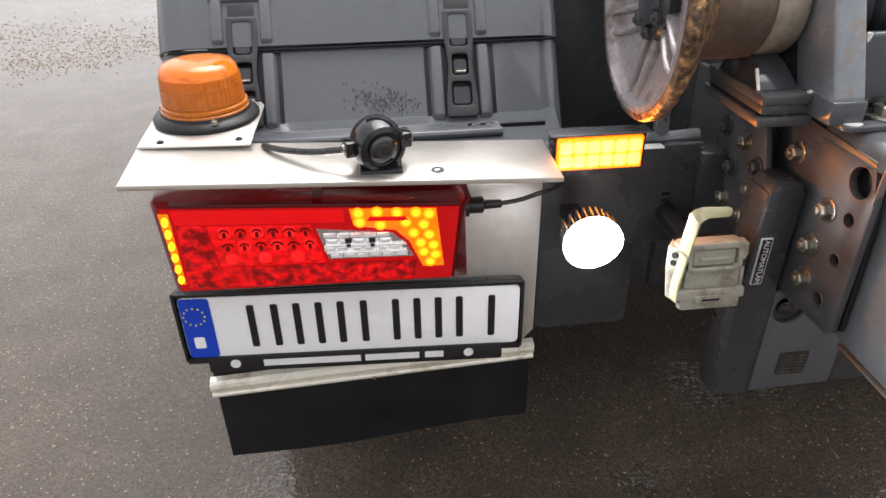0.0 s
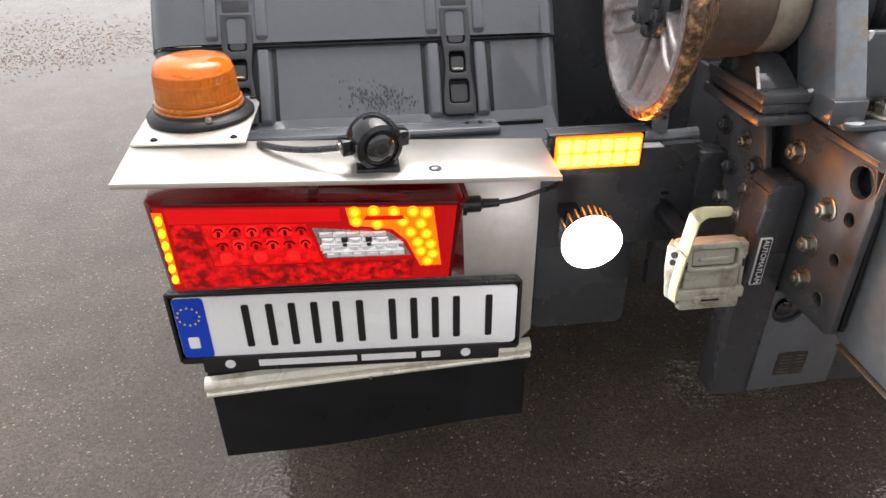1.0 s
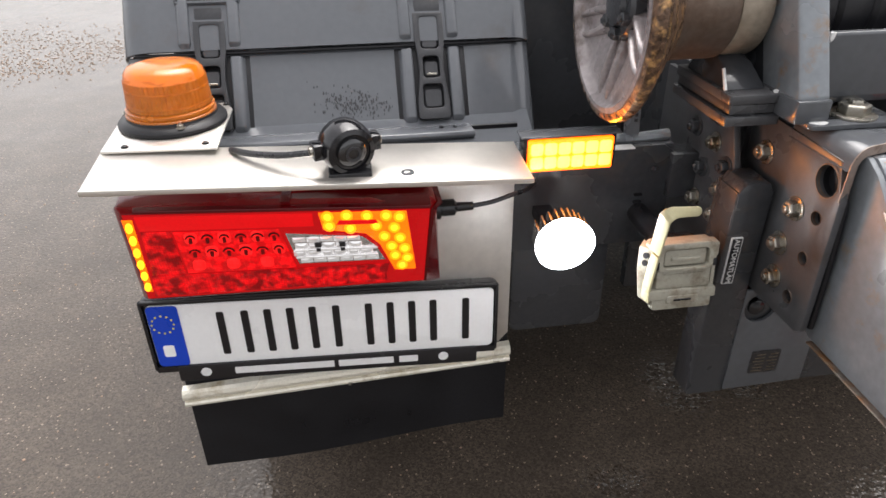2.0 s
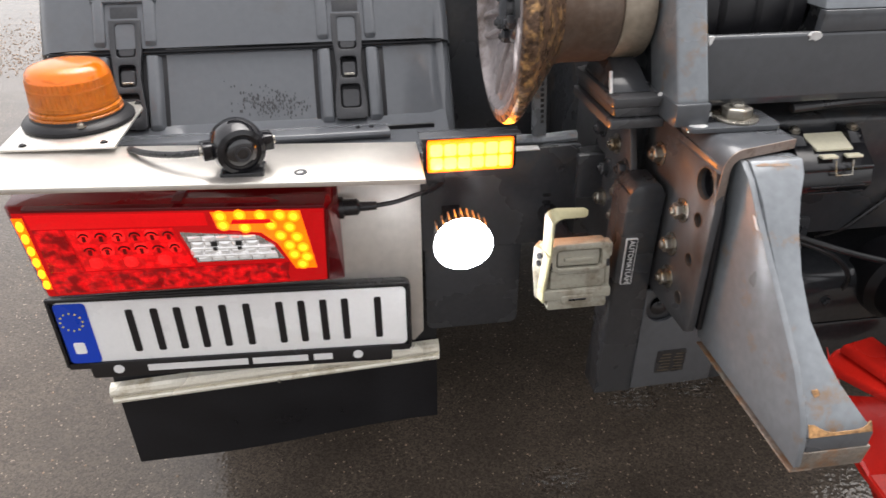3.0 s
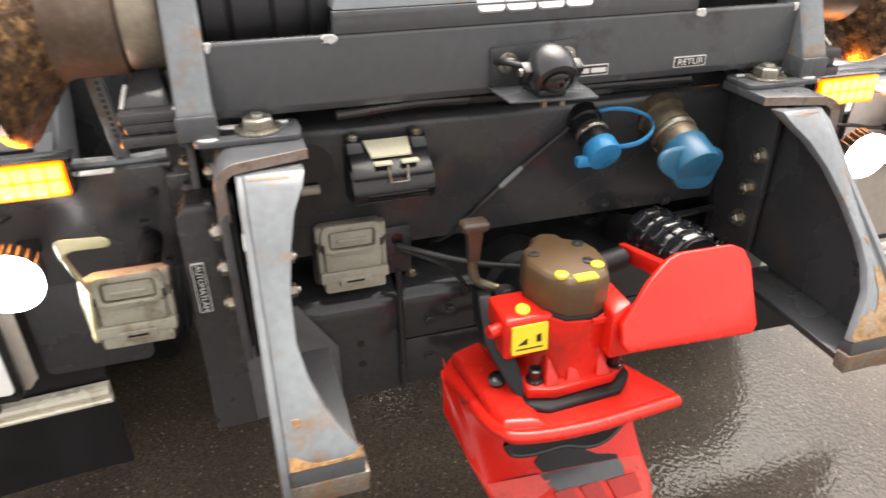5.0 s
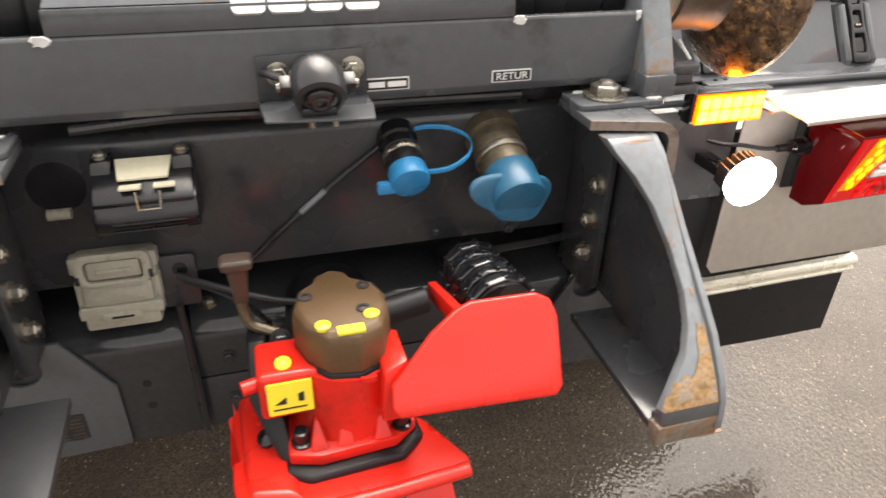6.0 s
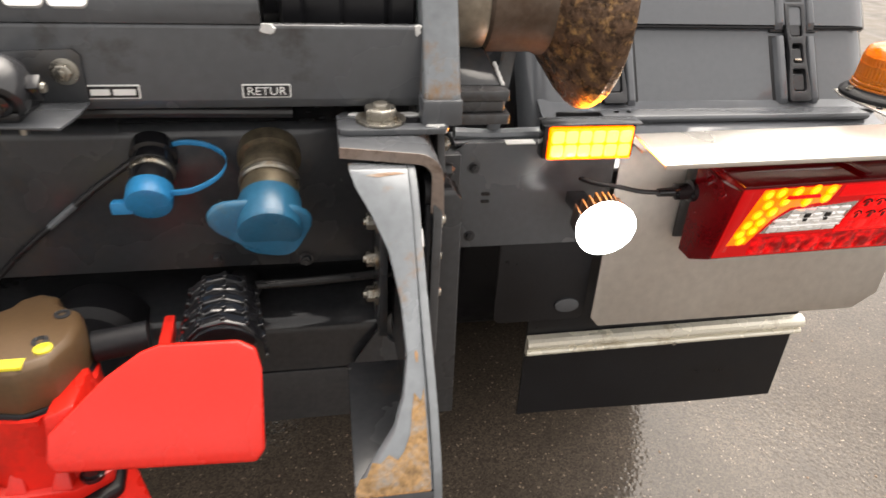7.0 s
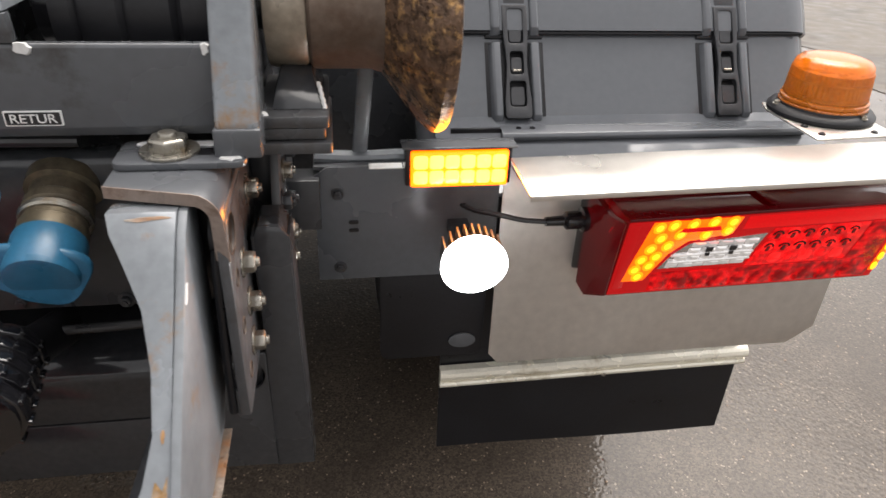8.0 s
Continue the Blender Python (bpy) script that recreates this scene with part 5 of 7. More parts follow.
# ---- folding support arms with their top brackets ----
def support_arm(s):
    g = thing("support_arm", (s * 0.34, 1.98, 0.9), "worn grey steel lock arm with rust at its tip", "lock arm", "lock arms")
    ao = 0.366 if s < 0 else 0.360
    # front edge, inner waist and rear edge by height
    levels = [(1.0415, 1.946, 0.303, 2.02), (1.030, 1.930, 0.308, 2.02), (1.012, 1.908, 0.321, 2.02), (0.985, 1.885, 0.330, 2.02), (0.950, 1.852, 0.338, 2.02), (0.915, 1.818, 0.340, 2.015),
              (0.890, 1.792, 0.334, 2.01), (0.868, 1.773, 0.324, 2.00), (0.845, 1.756, 0.308, 1.985), (0.824, 1.744, 0.292, 1.965)]
    if s > 0:
        levels = [(z, yf, ai + (0.005 if 0.86 < z < 1.0 else 0.0), yb) for z, yf, ai, yb in levels]
    bm = BM()
    loft(bm, [[(ao, yf, z), (ai, yf, z), (ai, yf + 0.013 + 0.25 * max(0.0, z - 0.99), z - 0.003), (ao, yf + 0.013 + 0.25 * max(0.0, z - 0.99), z - 0.003)] for z, yf, ai, yb in levels])
    part("arm", bm, STEEL_GREY, g, side=s, bevel=0.0015)
    # thin lining added inside the cheek; the hollow's shade is put into its colour
    bm = BM()
    prism_x(bm, [(1.962, 1.034), (1.942, 1.024), (1.924, 1.006), (1.877, 0.960), (1.828, 0.914), (1.793, 0.880), (1.766, 0.843), (1.757, 0.795), (2.02, 0.800), (2.02, 1.036)], ao - 0.006, ao - 0.0005)
    part("inner_cheek", bm, GREY_DARK, g, "dark lining standing in for the shaded inside of the cheek", side=s)
    bm = BM()
    loft(bm, [[(ao - 0.001, 1.748, z), (0.293, 1.748, z), (0.297, 1.960, z), (ao - 0.001, 1.960, z)] for z in (0.786, 0.796)])
    part("floor_plate", bm, GREY_DARK, g, side=s, bevel=0.001)
    # closing plates of the tip
    bm = BM()
    loft(bm, [[(0.366, 1.744, 0.8236), (0.292, 1.744, 0.8236), (0.292, 1.762, 0.812), (0.366, 1.762, 0.812)],
              [(0.364, 1.742, 0.806), (0.294, 1.742, 0.806), (0.294, 1.762, 0.7975), (0.364, 1.762, 0.7975)]])
    part("tip_gap", bm, GREY, g, side=s, bevel=0.001)
    bm = BM()
    loft(bm, [[(0.367, 1.741, 0.8055), (0.290, 1.741, 0.8055), (0.290, 1.760, 0.8045), (0.367, 1.760, 0.8045)],
              [(0.366, 1.743, 0.778), (0.292, 1.743, 0.778), (0.292, 1.760, 0.779), (0.366, 1.760, 0.779)]])
    part("tip_plate", bm, TIP_STEEL, g, "rusty lower edge of the arm tip", side=s, bevel=0.0015)
    def face(a, z):
        for (zt, yt, _, _), (zl, yl, _, _) in zip(levels, levels[1:]):
            if z >= zl:
                break
        return Vector((a, yl + (yt - yl) * (z - zl) / (zt - zl), z))
    edge_ = [(0.294 + (ao - 0.296) * k / 10, 0.826) for k in range(11)]
    wear = (0.9, 0.5, 0.15, 0.1, 0.1, 0.1, 0.1, 0.3, 0.9, 1.5, 1.9)
    crest = [(a, 0.8265 + 0.008 * random.uniform(0.6, 1.0) * w) for (a, z), w in zip(edge_, wear)]
    bm = BM()
    loft(bm, [[face(a, z) + Vector((0, o, 0)) for a, z in [(a, 0.8245) for a, z in edge_] + crest[::-1]] for o in (0.001, -0.0009)])
    part("rust_edge", bm, RUST_ORANGE, g, "orange rust along the tip", side=s)
    if s > 0:
        # broad wet rust over the lower face, climbing along the outer edge
        rim = [(0.293, 0.829), (0.297, 0.838), (0.303, 0.841), (0.309, 0.849), (0.316, 0.8475), (0.322, 0.853), (0.330, 0.851), (0.337, 0.856), (0.342, 0.868), (0.345, 0.884), (0.349, 0.893), (0.354, 0.888), (ao - 0.002, 0.896)]
        rim = [(a + random.uniform(-0.001, 0.001), z + random.uniform(-0.0012, 0.0012)) for a, z in rim]
        # one skin that follows the bend of the face
        bm = BM()
        grid_ = [[bm.verts.new(face(a, 0.8262 + (z - 0.8262) * q / 4) + Vector((0, -0.0012, 0))) for q in range(5)] for a, z in rim]
        for c0, c1 in zip(grid_, grid_[1:]):
            for q in range(4):
                bm.faces.new((c0[q], c1[q], c1[q + 1], c0[q + 1]))
        part("rust_patch", bm, WET_RUST, g, "wet orange rust on the lower face", side=s)
    for ca, cz, rw, rh in ((ao - 0.014, 0.862, 0.005, 0.004),) if s < 0 else ((0.3535, 0.915, 0.0016, 0.004),):
        ring = [(ca + rw * random.uniform(0.6, 1.1) * math.cos(k * 0.57), cz + rh * random.uniform(0.6, 1.1) * math.sin(k * 0.57)) for k in range(11)]
        bm = BM()
        loft(bm, [[face(a, z) + Vector((0, o, 0)) for a, z in ring] for o in (0.001, -0.0009)])
        part("rust_spot", bm, RUST_ORANGE, g, "orange rust spot", side=s)
    for ca, cz, rw, rh in ((ao - 0.016, 1.0385, 0.014, 0.0010), (0.332, 1.0378, 0.013, 0.0012)):
        ring = [(min(max(ca + rw * random.uniform(0.6, 1.1) * math.cos(k * 0.57), 0.318), ao - 0.0015), cz + rh * random.uniform(0.5, 1.2) * math.sin(k * 0.57)) for k in range(11)]
        bm = BM()
        loft(bm, [[face(a, z) + Vector((0, o, 0)) for a, z in ring] for o in (0.001, -0.0008)])
        part("edge_rust", bm, TIP_STEEL, g, "brown rust on the upper edge", side=s)
    # outer cheek
    bm = BM()
    prism_x(bm, [(1.950, 1.040), (1.930, 1.028), (1.912, 1.010), (1.865, 0.964), (1.815, 0.918), (1.780, 0.884), (1.752, 0.845), (1.742, 0.820), (1.739, 0.788), (1.954, 0.7925), (1.985, 0.82), (1.985, 1.040)], ao + 0.0005, ao + 0.008)
    part("outer_cheek", bm, CHEEK_GREY, g, side=s, bevel=0.001)
    # inner lower flange
    bm = BM()
    loft(bm, [[(ao - 0.018, 1.742, 0.7775), (0.3742, 1.742, 0.7775), (0.3742, 1.955, 0.783), (ao - 0.018, 1.955, 0.783)], [(ao - 0.018, 1.742, 0.7795), (0.3742, 1.742, 0.7795), (0.3742, 1.955, 0.785), (ao - 0.018, 1.955, 0.785)]])
    part("lower_flange", bm, TIP_STEEL, g, "bare rusty lower edge", side=s, bevel=0.001)
    bm = BM()
    prism_x(bm, [(1.9015, 0.9965), (1.9060, 0.9965), (1.8950, 0.9855), (1.8905, 0.9855)], ao + 0.0081, ao + 0.0092)
    part("side_label", bm, WHITE, g, side=s)
    # bent top bracket: a flat that turns down on the outer side
    b = thing("top_bracket", (s * 0.35, 1.99, 1.05), "grey bent flat bracket bolted over the lock arm", "bracket", "top brackets")
    t = 0.011
    outer = [(0.296, 1.053)] + [(0.372 + 0.024 * math.sin(radians(k * 15)), 1.029 + 0.024 * math.cos(radians(k * 15))) for k in range(7)] + [(0.398, 0.990)]
    inner = [(0.385, 0.990)] + [(0.372 + 0.013 * math.sin(radians(90 - k * 15)), 1.029 + 0.013 * math.cos(radians(90 - k * 15))) for k in range(7)] + [(0.296, 1.042)]
    short = [(x, max(z, 1.0265)) for x, z in outer + inner]
    bm = BM()
    loft(bm, [[(x, 1.976 - (x - 0.296) * 0.28, z) for x, z in short], [(x, 2.06, z) for x, z in short]])
    part("bent_flat", bm, GREY, b, side=s, bevel=0.0012)
    bm = BM()
    loft(bm, [[(x, 1.9742 - (x - 0.296) * 0.28, z) for x, z in outer + inner], [(x, 1.9758 - (x - 0.296) * 0.28, z) for x, z in outer + inner]])
    part("cut_edge", bm, BARE_EDGE, b, "bare brownish cut edge", side=s)
    bm = BM()
    prism_z(bm, rounded(0.296, 0.412, 2.004, 2.062, 0.010), 1.0535, 1.0600)
    sp = part("slotted_plate", bm, GREY, b, side=s, bevel=0.001)
    bm = BM()
    prism_z(bm, rounded(0.358, 0.386, 2.022, 2.038, 0.006), 1.0599, 1.0607)
    part("slot", bm, BLACK, sp, side=s)
    bm = BM()
    hexagon(bm, (0.342, 2.032, 1.0600), (0, 0, 1), 0.0185, 0.012, 0.0035)
    part("bolt", bm, ZINC, b, "large yellow-zinc hexagon bolt", side=s, bevel=0.0008)
    for cx, cy, rx, ry in ((0.397, 2.014, 0.013, 0.008), (0.372, 2.050, 0.020, 0.007), (0.318, 2.052, 0.012, 0.005)):
        bm = BM()
        ring = [(cx + rx * random.uniform(0.6, 1.1) * math.cos(k * 0.45), cy + ry * random.uniform(0.6, 1.1) * math.sin(k * 0.45)) for k in range(14)]
        loft(bm, [[(x, y, 1.0596) for x, y in ring], [(cx + (x - cx) * 0.85, cy + (y - cy) * 0.85, 1.0612) for x, y in ring]])
        part("paint_wear", bm, SNOWY, b, "chalky chipped paint", side=s)
    # black edging strip down the bracket
    bm = BM()
    tube(bm, [(0.384, 1.957, 0.996), (0.383, 1.951, 0.97), (0.381, 1.949, 0.88), (0.380, 1.949, 0.812)], 0.0042, 8)
    part("edging", bm, RUBBER, b, side=s)


for s in (-1, 1):
    support_arm(s)


# ---- bolted side plates, cover strips and lower end plates ----
def side_plates(s):
    g = thing("hinge_plate", (s * 0.40, 2.02, 0.85), "grey steel side plate with hexagon bolts and drilled holes", "steel plate", "hinge plates")
    bm = BM()
    holes = ((1.974, 1.004, 0.019), (1.974, 0.956, 0.0085), (1.976, 0.899, 0.0085), (1.983, 0.838, 0.0085))
    pierced(bm, [(1.960, 1.035), (1.945, 0.99), (1.945, 0.86), (1.945, 0.810), (1.955, 0.804), (2.06, 0.802), (2.09, 0.806), (2.14, 0.85), (2.14, 1.040)],
            [ring_of(y, z, r) for y, z, r in holes], Matrix(((0, 0, 1, 0), (1, 0, 0, 0), (0, 1, 0, 0), (0, 0, 0, 1))), 0.3870, 0.3965)
    pl = part("plate", bm, WET_PLATE, g, side=s, bevel=0.0012)
    for y, z in ((2.012, 0.950), (2.024, 0.895), (2.018, 0.848), (2.095, 0.992)):
        bm = BM()
        hexagon(bm, (0.3965, y, z), (1, 0, 0), 0.011, 0.011, 0.002)
        part("bolt", bm, ZINC, pl, side=s, bevel=0.0006)
    for y, z, r in holes:
        bm = BM()
        turned(bm, (0.3960, y, z), (1, 0, 0), [(r * 1.12, 0), (r * 1.06, 0.0012), (r * 1.01, 0.0012), (r * 0.99, -0.004)], 22, cap=False)
        part("hole_rim", bm, DRUM, pl, side=s)
        # dark cup behind each hole; the hole's shade is put into its colour
        bm = BM()
        turned(bm, (0.3945, y, z), (1, 0, 0), [(r * 1.02, 0), (r * 1.02, -0.0145), (r * 0.5, -0.015), (0.0003, -0.015)], 22, cap=False)
        part("bore", bm, RUBBER, pl, side=s)
    # inner plate with its bolts
    bm = BM()
    prism_x(bm, [(1.985, 1.036), (1.985, 0.812), (2.0, 0.800), (2.087, 0.800), (2.087, 1.036)], 0.3365, 0.3455)
    part("inner_plate", bm, GREY_DARK, pl, side=s, bevel=0.001)
    for y, z in ((1.999, 0.958), (2.009, 0.905), (2.013, 0.854)):
        bm = BM()
        hexagon(bm, (0.336, y, z), (-1, 0, 0), 0.0095, 0.010, 0.003)
        part("bolt", bm, ZINC, pl, side=s)

    # deeper frame plate with rows of bolts
    d = thing("frame_plate", (s * 0.43, 2.2, 0.9), "dark steel frame plate with rows of bolts", "steel plate", "frame plates")
    bm = BM()
    prism_x(bm, [(2.10, 0.80), (2.10, 0.95), (2.14, 1.045), (2.34, 1.045), (2.34, 0.80)], 0.4205, 0.430)
    dp = part("plate", bm, WET_PLATE, d, side=s, bevel=0.001)
    for y, z in ((2.219, 0.985), (2.162, 0.982), (2.125, 0.960), (2.128, 0.925), (2.130, 0.885), (2.185, 0.935), (2.19, 0.885), (2.25, 0.93), (2.165, 1.02), (2.235, 1.022)):
        bm = BM()
        hexagon(bm, (0.430, y, z), (1, 0, 0), 0.010, 0.010, 0.002)
        part("bolt", bm, ZINC if (y * 1000) % 2 < 1 else GREY_DARK, dp, side=s, bevel=0.0005)
    # stacked wear plates above it
    st = thing("plate_stack", (s * 0.46, 2.1, 1.05), "stack of dark steel wear plates on the frame", "steel plates", "plate stacks")
    for k, z in enumerate((1.046, 1.059, 1.072)):
        bm = BM()
        o = (0.0, 0.006, 0.002)[k]
        prism_z(bm, rounded(0.420, 0.490 - o, 2.052 + o, 2.20, 0.004), z, z + 0.0115)
        part("wear_plate", bm, WET_PLATE, st, side=s, bevel=0.0012)
    bm = BM()
    loft(bm, [[(0.432, 2.075, 1.0838), (0.484, 2.075, 1.0838), (0.484, 2.18, 1.0838), (0.432, 2.18, 1.0838)], [(0.440, 2.105, 1.110), (0.474, 2.105, 1.106), (0.470, 2.17, 1.124), (0.444, 2.17, 1.126)]])
    part("wedge", bm, WET_DARK, st, side=s, bevel=0.002)
    bm = BM()
    tube(bm, [(0.484 - 0.006 * k / 9 + 0.0008 * (k % 2), 2.075 + 0.024 * k / 9 - 0.0006 * (k % 2), 1.084 + 0.020 * k / 9) for k in range(10)], 0.0022, 7, 2)
    part("weld_bead", bm, SNOWY, st, "chalky weld bead", side=s)
    bm = BM()
    loft(bm, [[(0.421, 2.058, 1.0837), (0.431, 2.058, 1.0837), (0.429, 2.066, 1.0837), (0.422, 2.068, 1.0837)], [(0.423, 2.060, 1.0862), (0.429, 2.060, 1.0862), (0.428, 2.064, 1.0862), (0.424, 2.065, 1.0862)]])
    part("paint_wear", bm, SNOWY, st, "chipped chalky corner", side=s)

    # cover strip
    c = thing("cover_strip", (s * 0.43, 2.05, 0.61), "dark grey folded steel cover strip beside the hinge plate", "cover", "cover strips")
    w = 0.0 if s < 0 else 0.010
    bm = BM()
    loft(bm, [[(0.401, 2.058, 0.612), (0.457 - w, 2.058, 0.612), (0.457 - w, 2.061, 0.612), (0.401, 2.061, 0.612)], [(0.404, 2.052, 0.955), (0.450 - w, 2.052, 0.955), (0.450 - w, 2.055, 0.955), (0.404, 2.055, 0.955)], [(0.408, 2.054, 0.966), (0.440 - w, 2.054, 0.966), (0.440 - w, 2.057, 0.966), (0.408, 2.057, 0.966)]])
    cb = part("front_sheet", bm, GREY_DARK, c, side=s, bevel=0.001)
    for x0, x1, lab_ in ((0.4545 - w, 0.458 - w, "outer_flange"), (0.4075, 0.4105, "inner_flange")):
        bm = BM()
        loft(bm, [[(x0, 2.0595, 0.612), (x1, 2.0595, 0.612), (x1, 2.105, 0.612), (x0, 2.105, 0.612)], [(x0 - 0.0065, 2.0535, 0.955), (x1 - 0.0065, 2.0535, 0.955), (x1 - 0.0065, 2.105, 0.955), (x0 - 0.0065, 2.105, 0.955)]])
        part(lab_, bm, GREY_DARK, c, side=s, bevel=0.0008)
    bm = BM()
    loft(bm, [[(0.404, 2.0545, 0.952), (0.450 - w, 2.0545, 0.952), (0.450 - w, 2.105, 0.952), (0.404, 2.105, 0.952)], [(0.409, 2.057, 0.967), (0.440 - w, 2.057, 0.967), (0.440 - w, 2.105, 0.967), (0.409, 2.105, 0.967)]])
    part("top_cap", bm, GREY_DARK, c, side=s, bevel=0.002)
    if s < 0:
        m = pose(-0.4385, 2.0521, 0.854, 91, 0, 0) @ pose(0, 0, 0, 0, 0, -90)
        bm = BM()
        loft(bm, [[m @ Vector((x, z, h)) for x, z in rounded(-0.0365, 0.0365, -0.0080, 0.0080, 0.001)] for h in (-0.002, 0.0012)])
        lab = part("label", bm, WHITE, cb, "white bordered label")
        bm = BM()
        loft(bm, [[m @ Vector((x, z, h)) for x, z in rounded(-0.0352, 0.0352, -0.0067, 0.0067, 0.001)] for h in (0.0008, 0.0018)])
        part("label_field", bm, STICKER, lab)
        lettering("label_letters", "AUTOMATLÄM", 0.0102, m @ pose(0, 0, 0.0020), WHITE, lab, 1.0)

    # lower end plate with a round opening and the type plate
    e = thing("end_plate", (s * 0.33, 2.07, 0.62), "grey lower end plate with a round opening and type plate", "steel plate", "end plates")
    bm = BM()
    ai_ = 0.275 if s < 0 else 0.31
    pierced(bm, [(ai_, 0.622), (0.402, 0.618), (0.402, 0.80), (ai_ + 0.05, 0.80), (ai_, 0.72)], [ring_of(0.374, 0.768, 0.0245)],
            Matrix(((1, 0, 0, 0), (0, 0, 1, 0), (0, 1, 0, 0), (0, 0, 0, 1))), 2.0545, 2.0605)
    # right-hand plate gets a darker colour in place of the shade around it
    ep = part("plate", bm, GREY if s < 0 else GREY_DARK, e, side=s, bevel=0.001)
    bm = BM()
    turned(bm, (0.374, 2.0615, 0.768), (0, 1, 0), [(0.030, 0), (0.030, 0.040), (0.028, 0.042), (0.001, 0.042)], 26, cap=False)
    part("socket_cup", bm, BLACK, ep, side=s)
    bm = BM()
    turned(bm, (0.378, 2.098, 0.766), (0, -1, 0), [(0.013, 0), (0.012, 0.040), (0.004, 0.044)], 18)
    part("pin", bm, BLACK, ep, side=s)
    if s < 0:
        bm = BM()
        prism_y(bm, rounded(0.322, 0.368, 0.646, 0.688, 0.002), 2.0532, 2.0546)
        tp = part("type_plate", bm, STICKER, ep, "small dark type plate", side=s)
        for k in range(6):
            for x0, x1 in ((0.326, 0.342), (0.346, 0.364)):
                bm = BM()
                prism_y(bm, [(x0, 0.650 + k * 0.006), (x1 - 0.002 * (k % 3), 0.650 + k * 0.006), (x1 - 0.002 * (k % 3), 0.6514 + k * 0.006), (x0, 0.6514 + k * 0.006)], 2.0526, 2.0533)
                part("text_bar", bm, BRASS, tp, side=s, smooth=False)


for s in (-1, 1):
    side_plates(s)


# ---- rollers with cast end discs ----
def roller(s):
    g = thing("roller", (s * 0.52, 2.16, 1.17), "rusty steel roller with a ribbed cast end disc", "roller", "guide rollers")
    c = Vector((0, 2.160, 1.171))
    R = 0.141 if s < 0 else 0.136
    bm = BM()
    turned(bm, c, (1, 0, 0), [(0.050, 0.428), (0.064, 0.430), (0.0665, 0.436), (0.0665, 0.466), (0.064, 0.470)], 48)
    part("drum_collar", bm, COLLAR, g, "pale brown end collar", side=s)
    bm = BM()
    turned(bm, c, (1, 0, 0), [(0.064, 0.4705), (0.0675, 0.474), (0.068, 0.480), (0.068, 0.532), (0.072, 0.545)], 48)
    part("drum", bm, DRUM, g, "worn dark brown steel drum", side=s)
    bm = BM()
    turned(bm, c, (1, 0, 0), [(0.066, 0.541), (0.075, 0.547), (0.098, 0.564), (0.122, 0.582), (R - 0.004, 0.592), (R, 0.597), (R, 0.605), (R - 0.002, 0.609), (R - 0.010, 0.611), (R - 0.014, 0.606)], 72, cap=False)
    part("rim", bm, RUST, g, "pitted rusty rim", side=s)
    # dished end disc: it sinks from the rim towards the hub
    dish = lambda r: 0.572 + 0.036 * ((r - 0.030) / (R - 0.042)) ** 0.8
    bm = BM()
    turned(bm, c, (1, 0, 0), [(R - 0.010, 0.604), (R - 0.011, 0.6115), (R - 0.018, 0.6120)] + [(r, dish(r)) for r in (R - 0.024, 0.105, 0.090, 0.075, 0.060, 0.045, 0.034)], 72, cap=False)
    dsc = part("end_disc", bm, DISC, g, "grey cast end disc", side=s)
    for k in range(11):
        a0 = 2 * math.pi * (k + 0.18 * (k % 2)) / 11 + 0.35
        rings_ = []
        for q, r in enumerate((0.040, 0.056, 0.072, 0.088, 0.102, R - 0.027)):
            a = a0 + 0.035 * q * (1 if k % 2 else -0.4)
            u, v = Vector((0, math.cos(a), math.sin(a))), Vector((0, -math.sin(a), math.cos(a)))
            w_ = 0.0050 - 0.0004 * q
            h0, up_ = dish(r), (0.016, 0.014, 0.012, 0.010, 0.007, 0.002)[q]
            rings_.append([c + u * r + v * e + Vector((h, 0, 0)) for e, h in ((-w_ * 1.5, h0 - 0.001), (-w_ * 0.7, h0 + up_), (w_ * 0.7, h0 + up_), (w_ * 1.5, h0 - 0.001))])
        bm = BM()
        loft(bm, rings_)
        part("rib", bm, DISC, dsc, side=s, bevel=0.0014)
    bm = BM()
    turned(bm, c, (1, 0, 0), [(0.043, 0.570), (0.043, 0.592), (0.039, 0.597), (0.026, 0.598), (0.024, 0.604), (0.010, 0.606)], 32)
    part("hub", bm, GREY_DARK, dsc, side=s)
    for k in range(6):
        a = 2 * math.pi * k / 6 + 0.3
        bm = BM()
        hexagon(bm, c + Vector((0.596, 0.033 * math.cos(a), 0.033 * math.sin(a))), (1, 0, 0), 0.0085, 0.009)
        part("hub_bolt", bm, GREY_DARK, dsc, side=s)
    bm = BM()
    cyl(bm, c + Vector((0.39, 0, 0)), c + Vector((0.58, 0, 0)), 0.030, seg=20)
    part("axle", bm, GREY_DARK, g, side=s)
    # slanted strut with a stencilled strip behind the roller
    st = thing("side_strut", (s * 0.52, 2.2, 0.97), "dark flat strut with a pale stencilled strip", "strut", "side struts")
    bm = BM()
    loft(bm, [[(0.512, 2.235, 0.965), (0.532, 2.235, 0.965), (0.532, 2.247, 0.965), (0.512, 2.247, 0.965)], [(0.528, 2.215, 1.15), (0.548, 2.215, 1.15), (0.548, 2.227, 1.15), (0.528, 2.227, 1.15)]])
    part("flat", bm, STEEL_GREY, st, side=s, bevel=0.001 if s < 0 else 0.005)
    if s < 0:
        for k in range(15):
            t = 0.15 + k * 0.045
            bm = BM()
            x, y, z = 0.517 + 0.016 * t, 2.2340 - 0.020 * t, 0.965 + 0.185 * t
            box(bm, x, x + 0.0045, y - 0.0012, y + 0.0006, z, z + 0.0045)
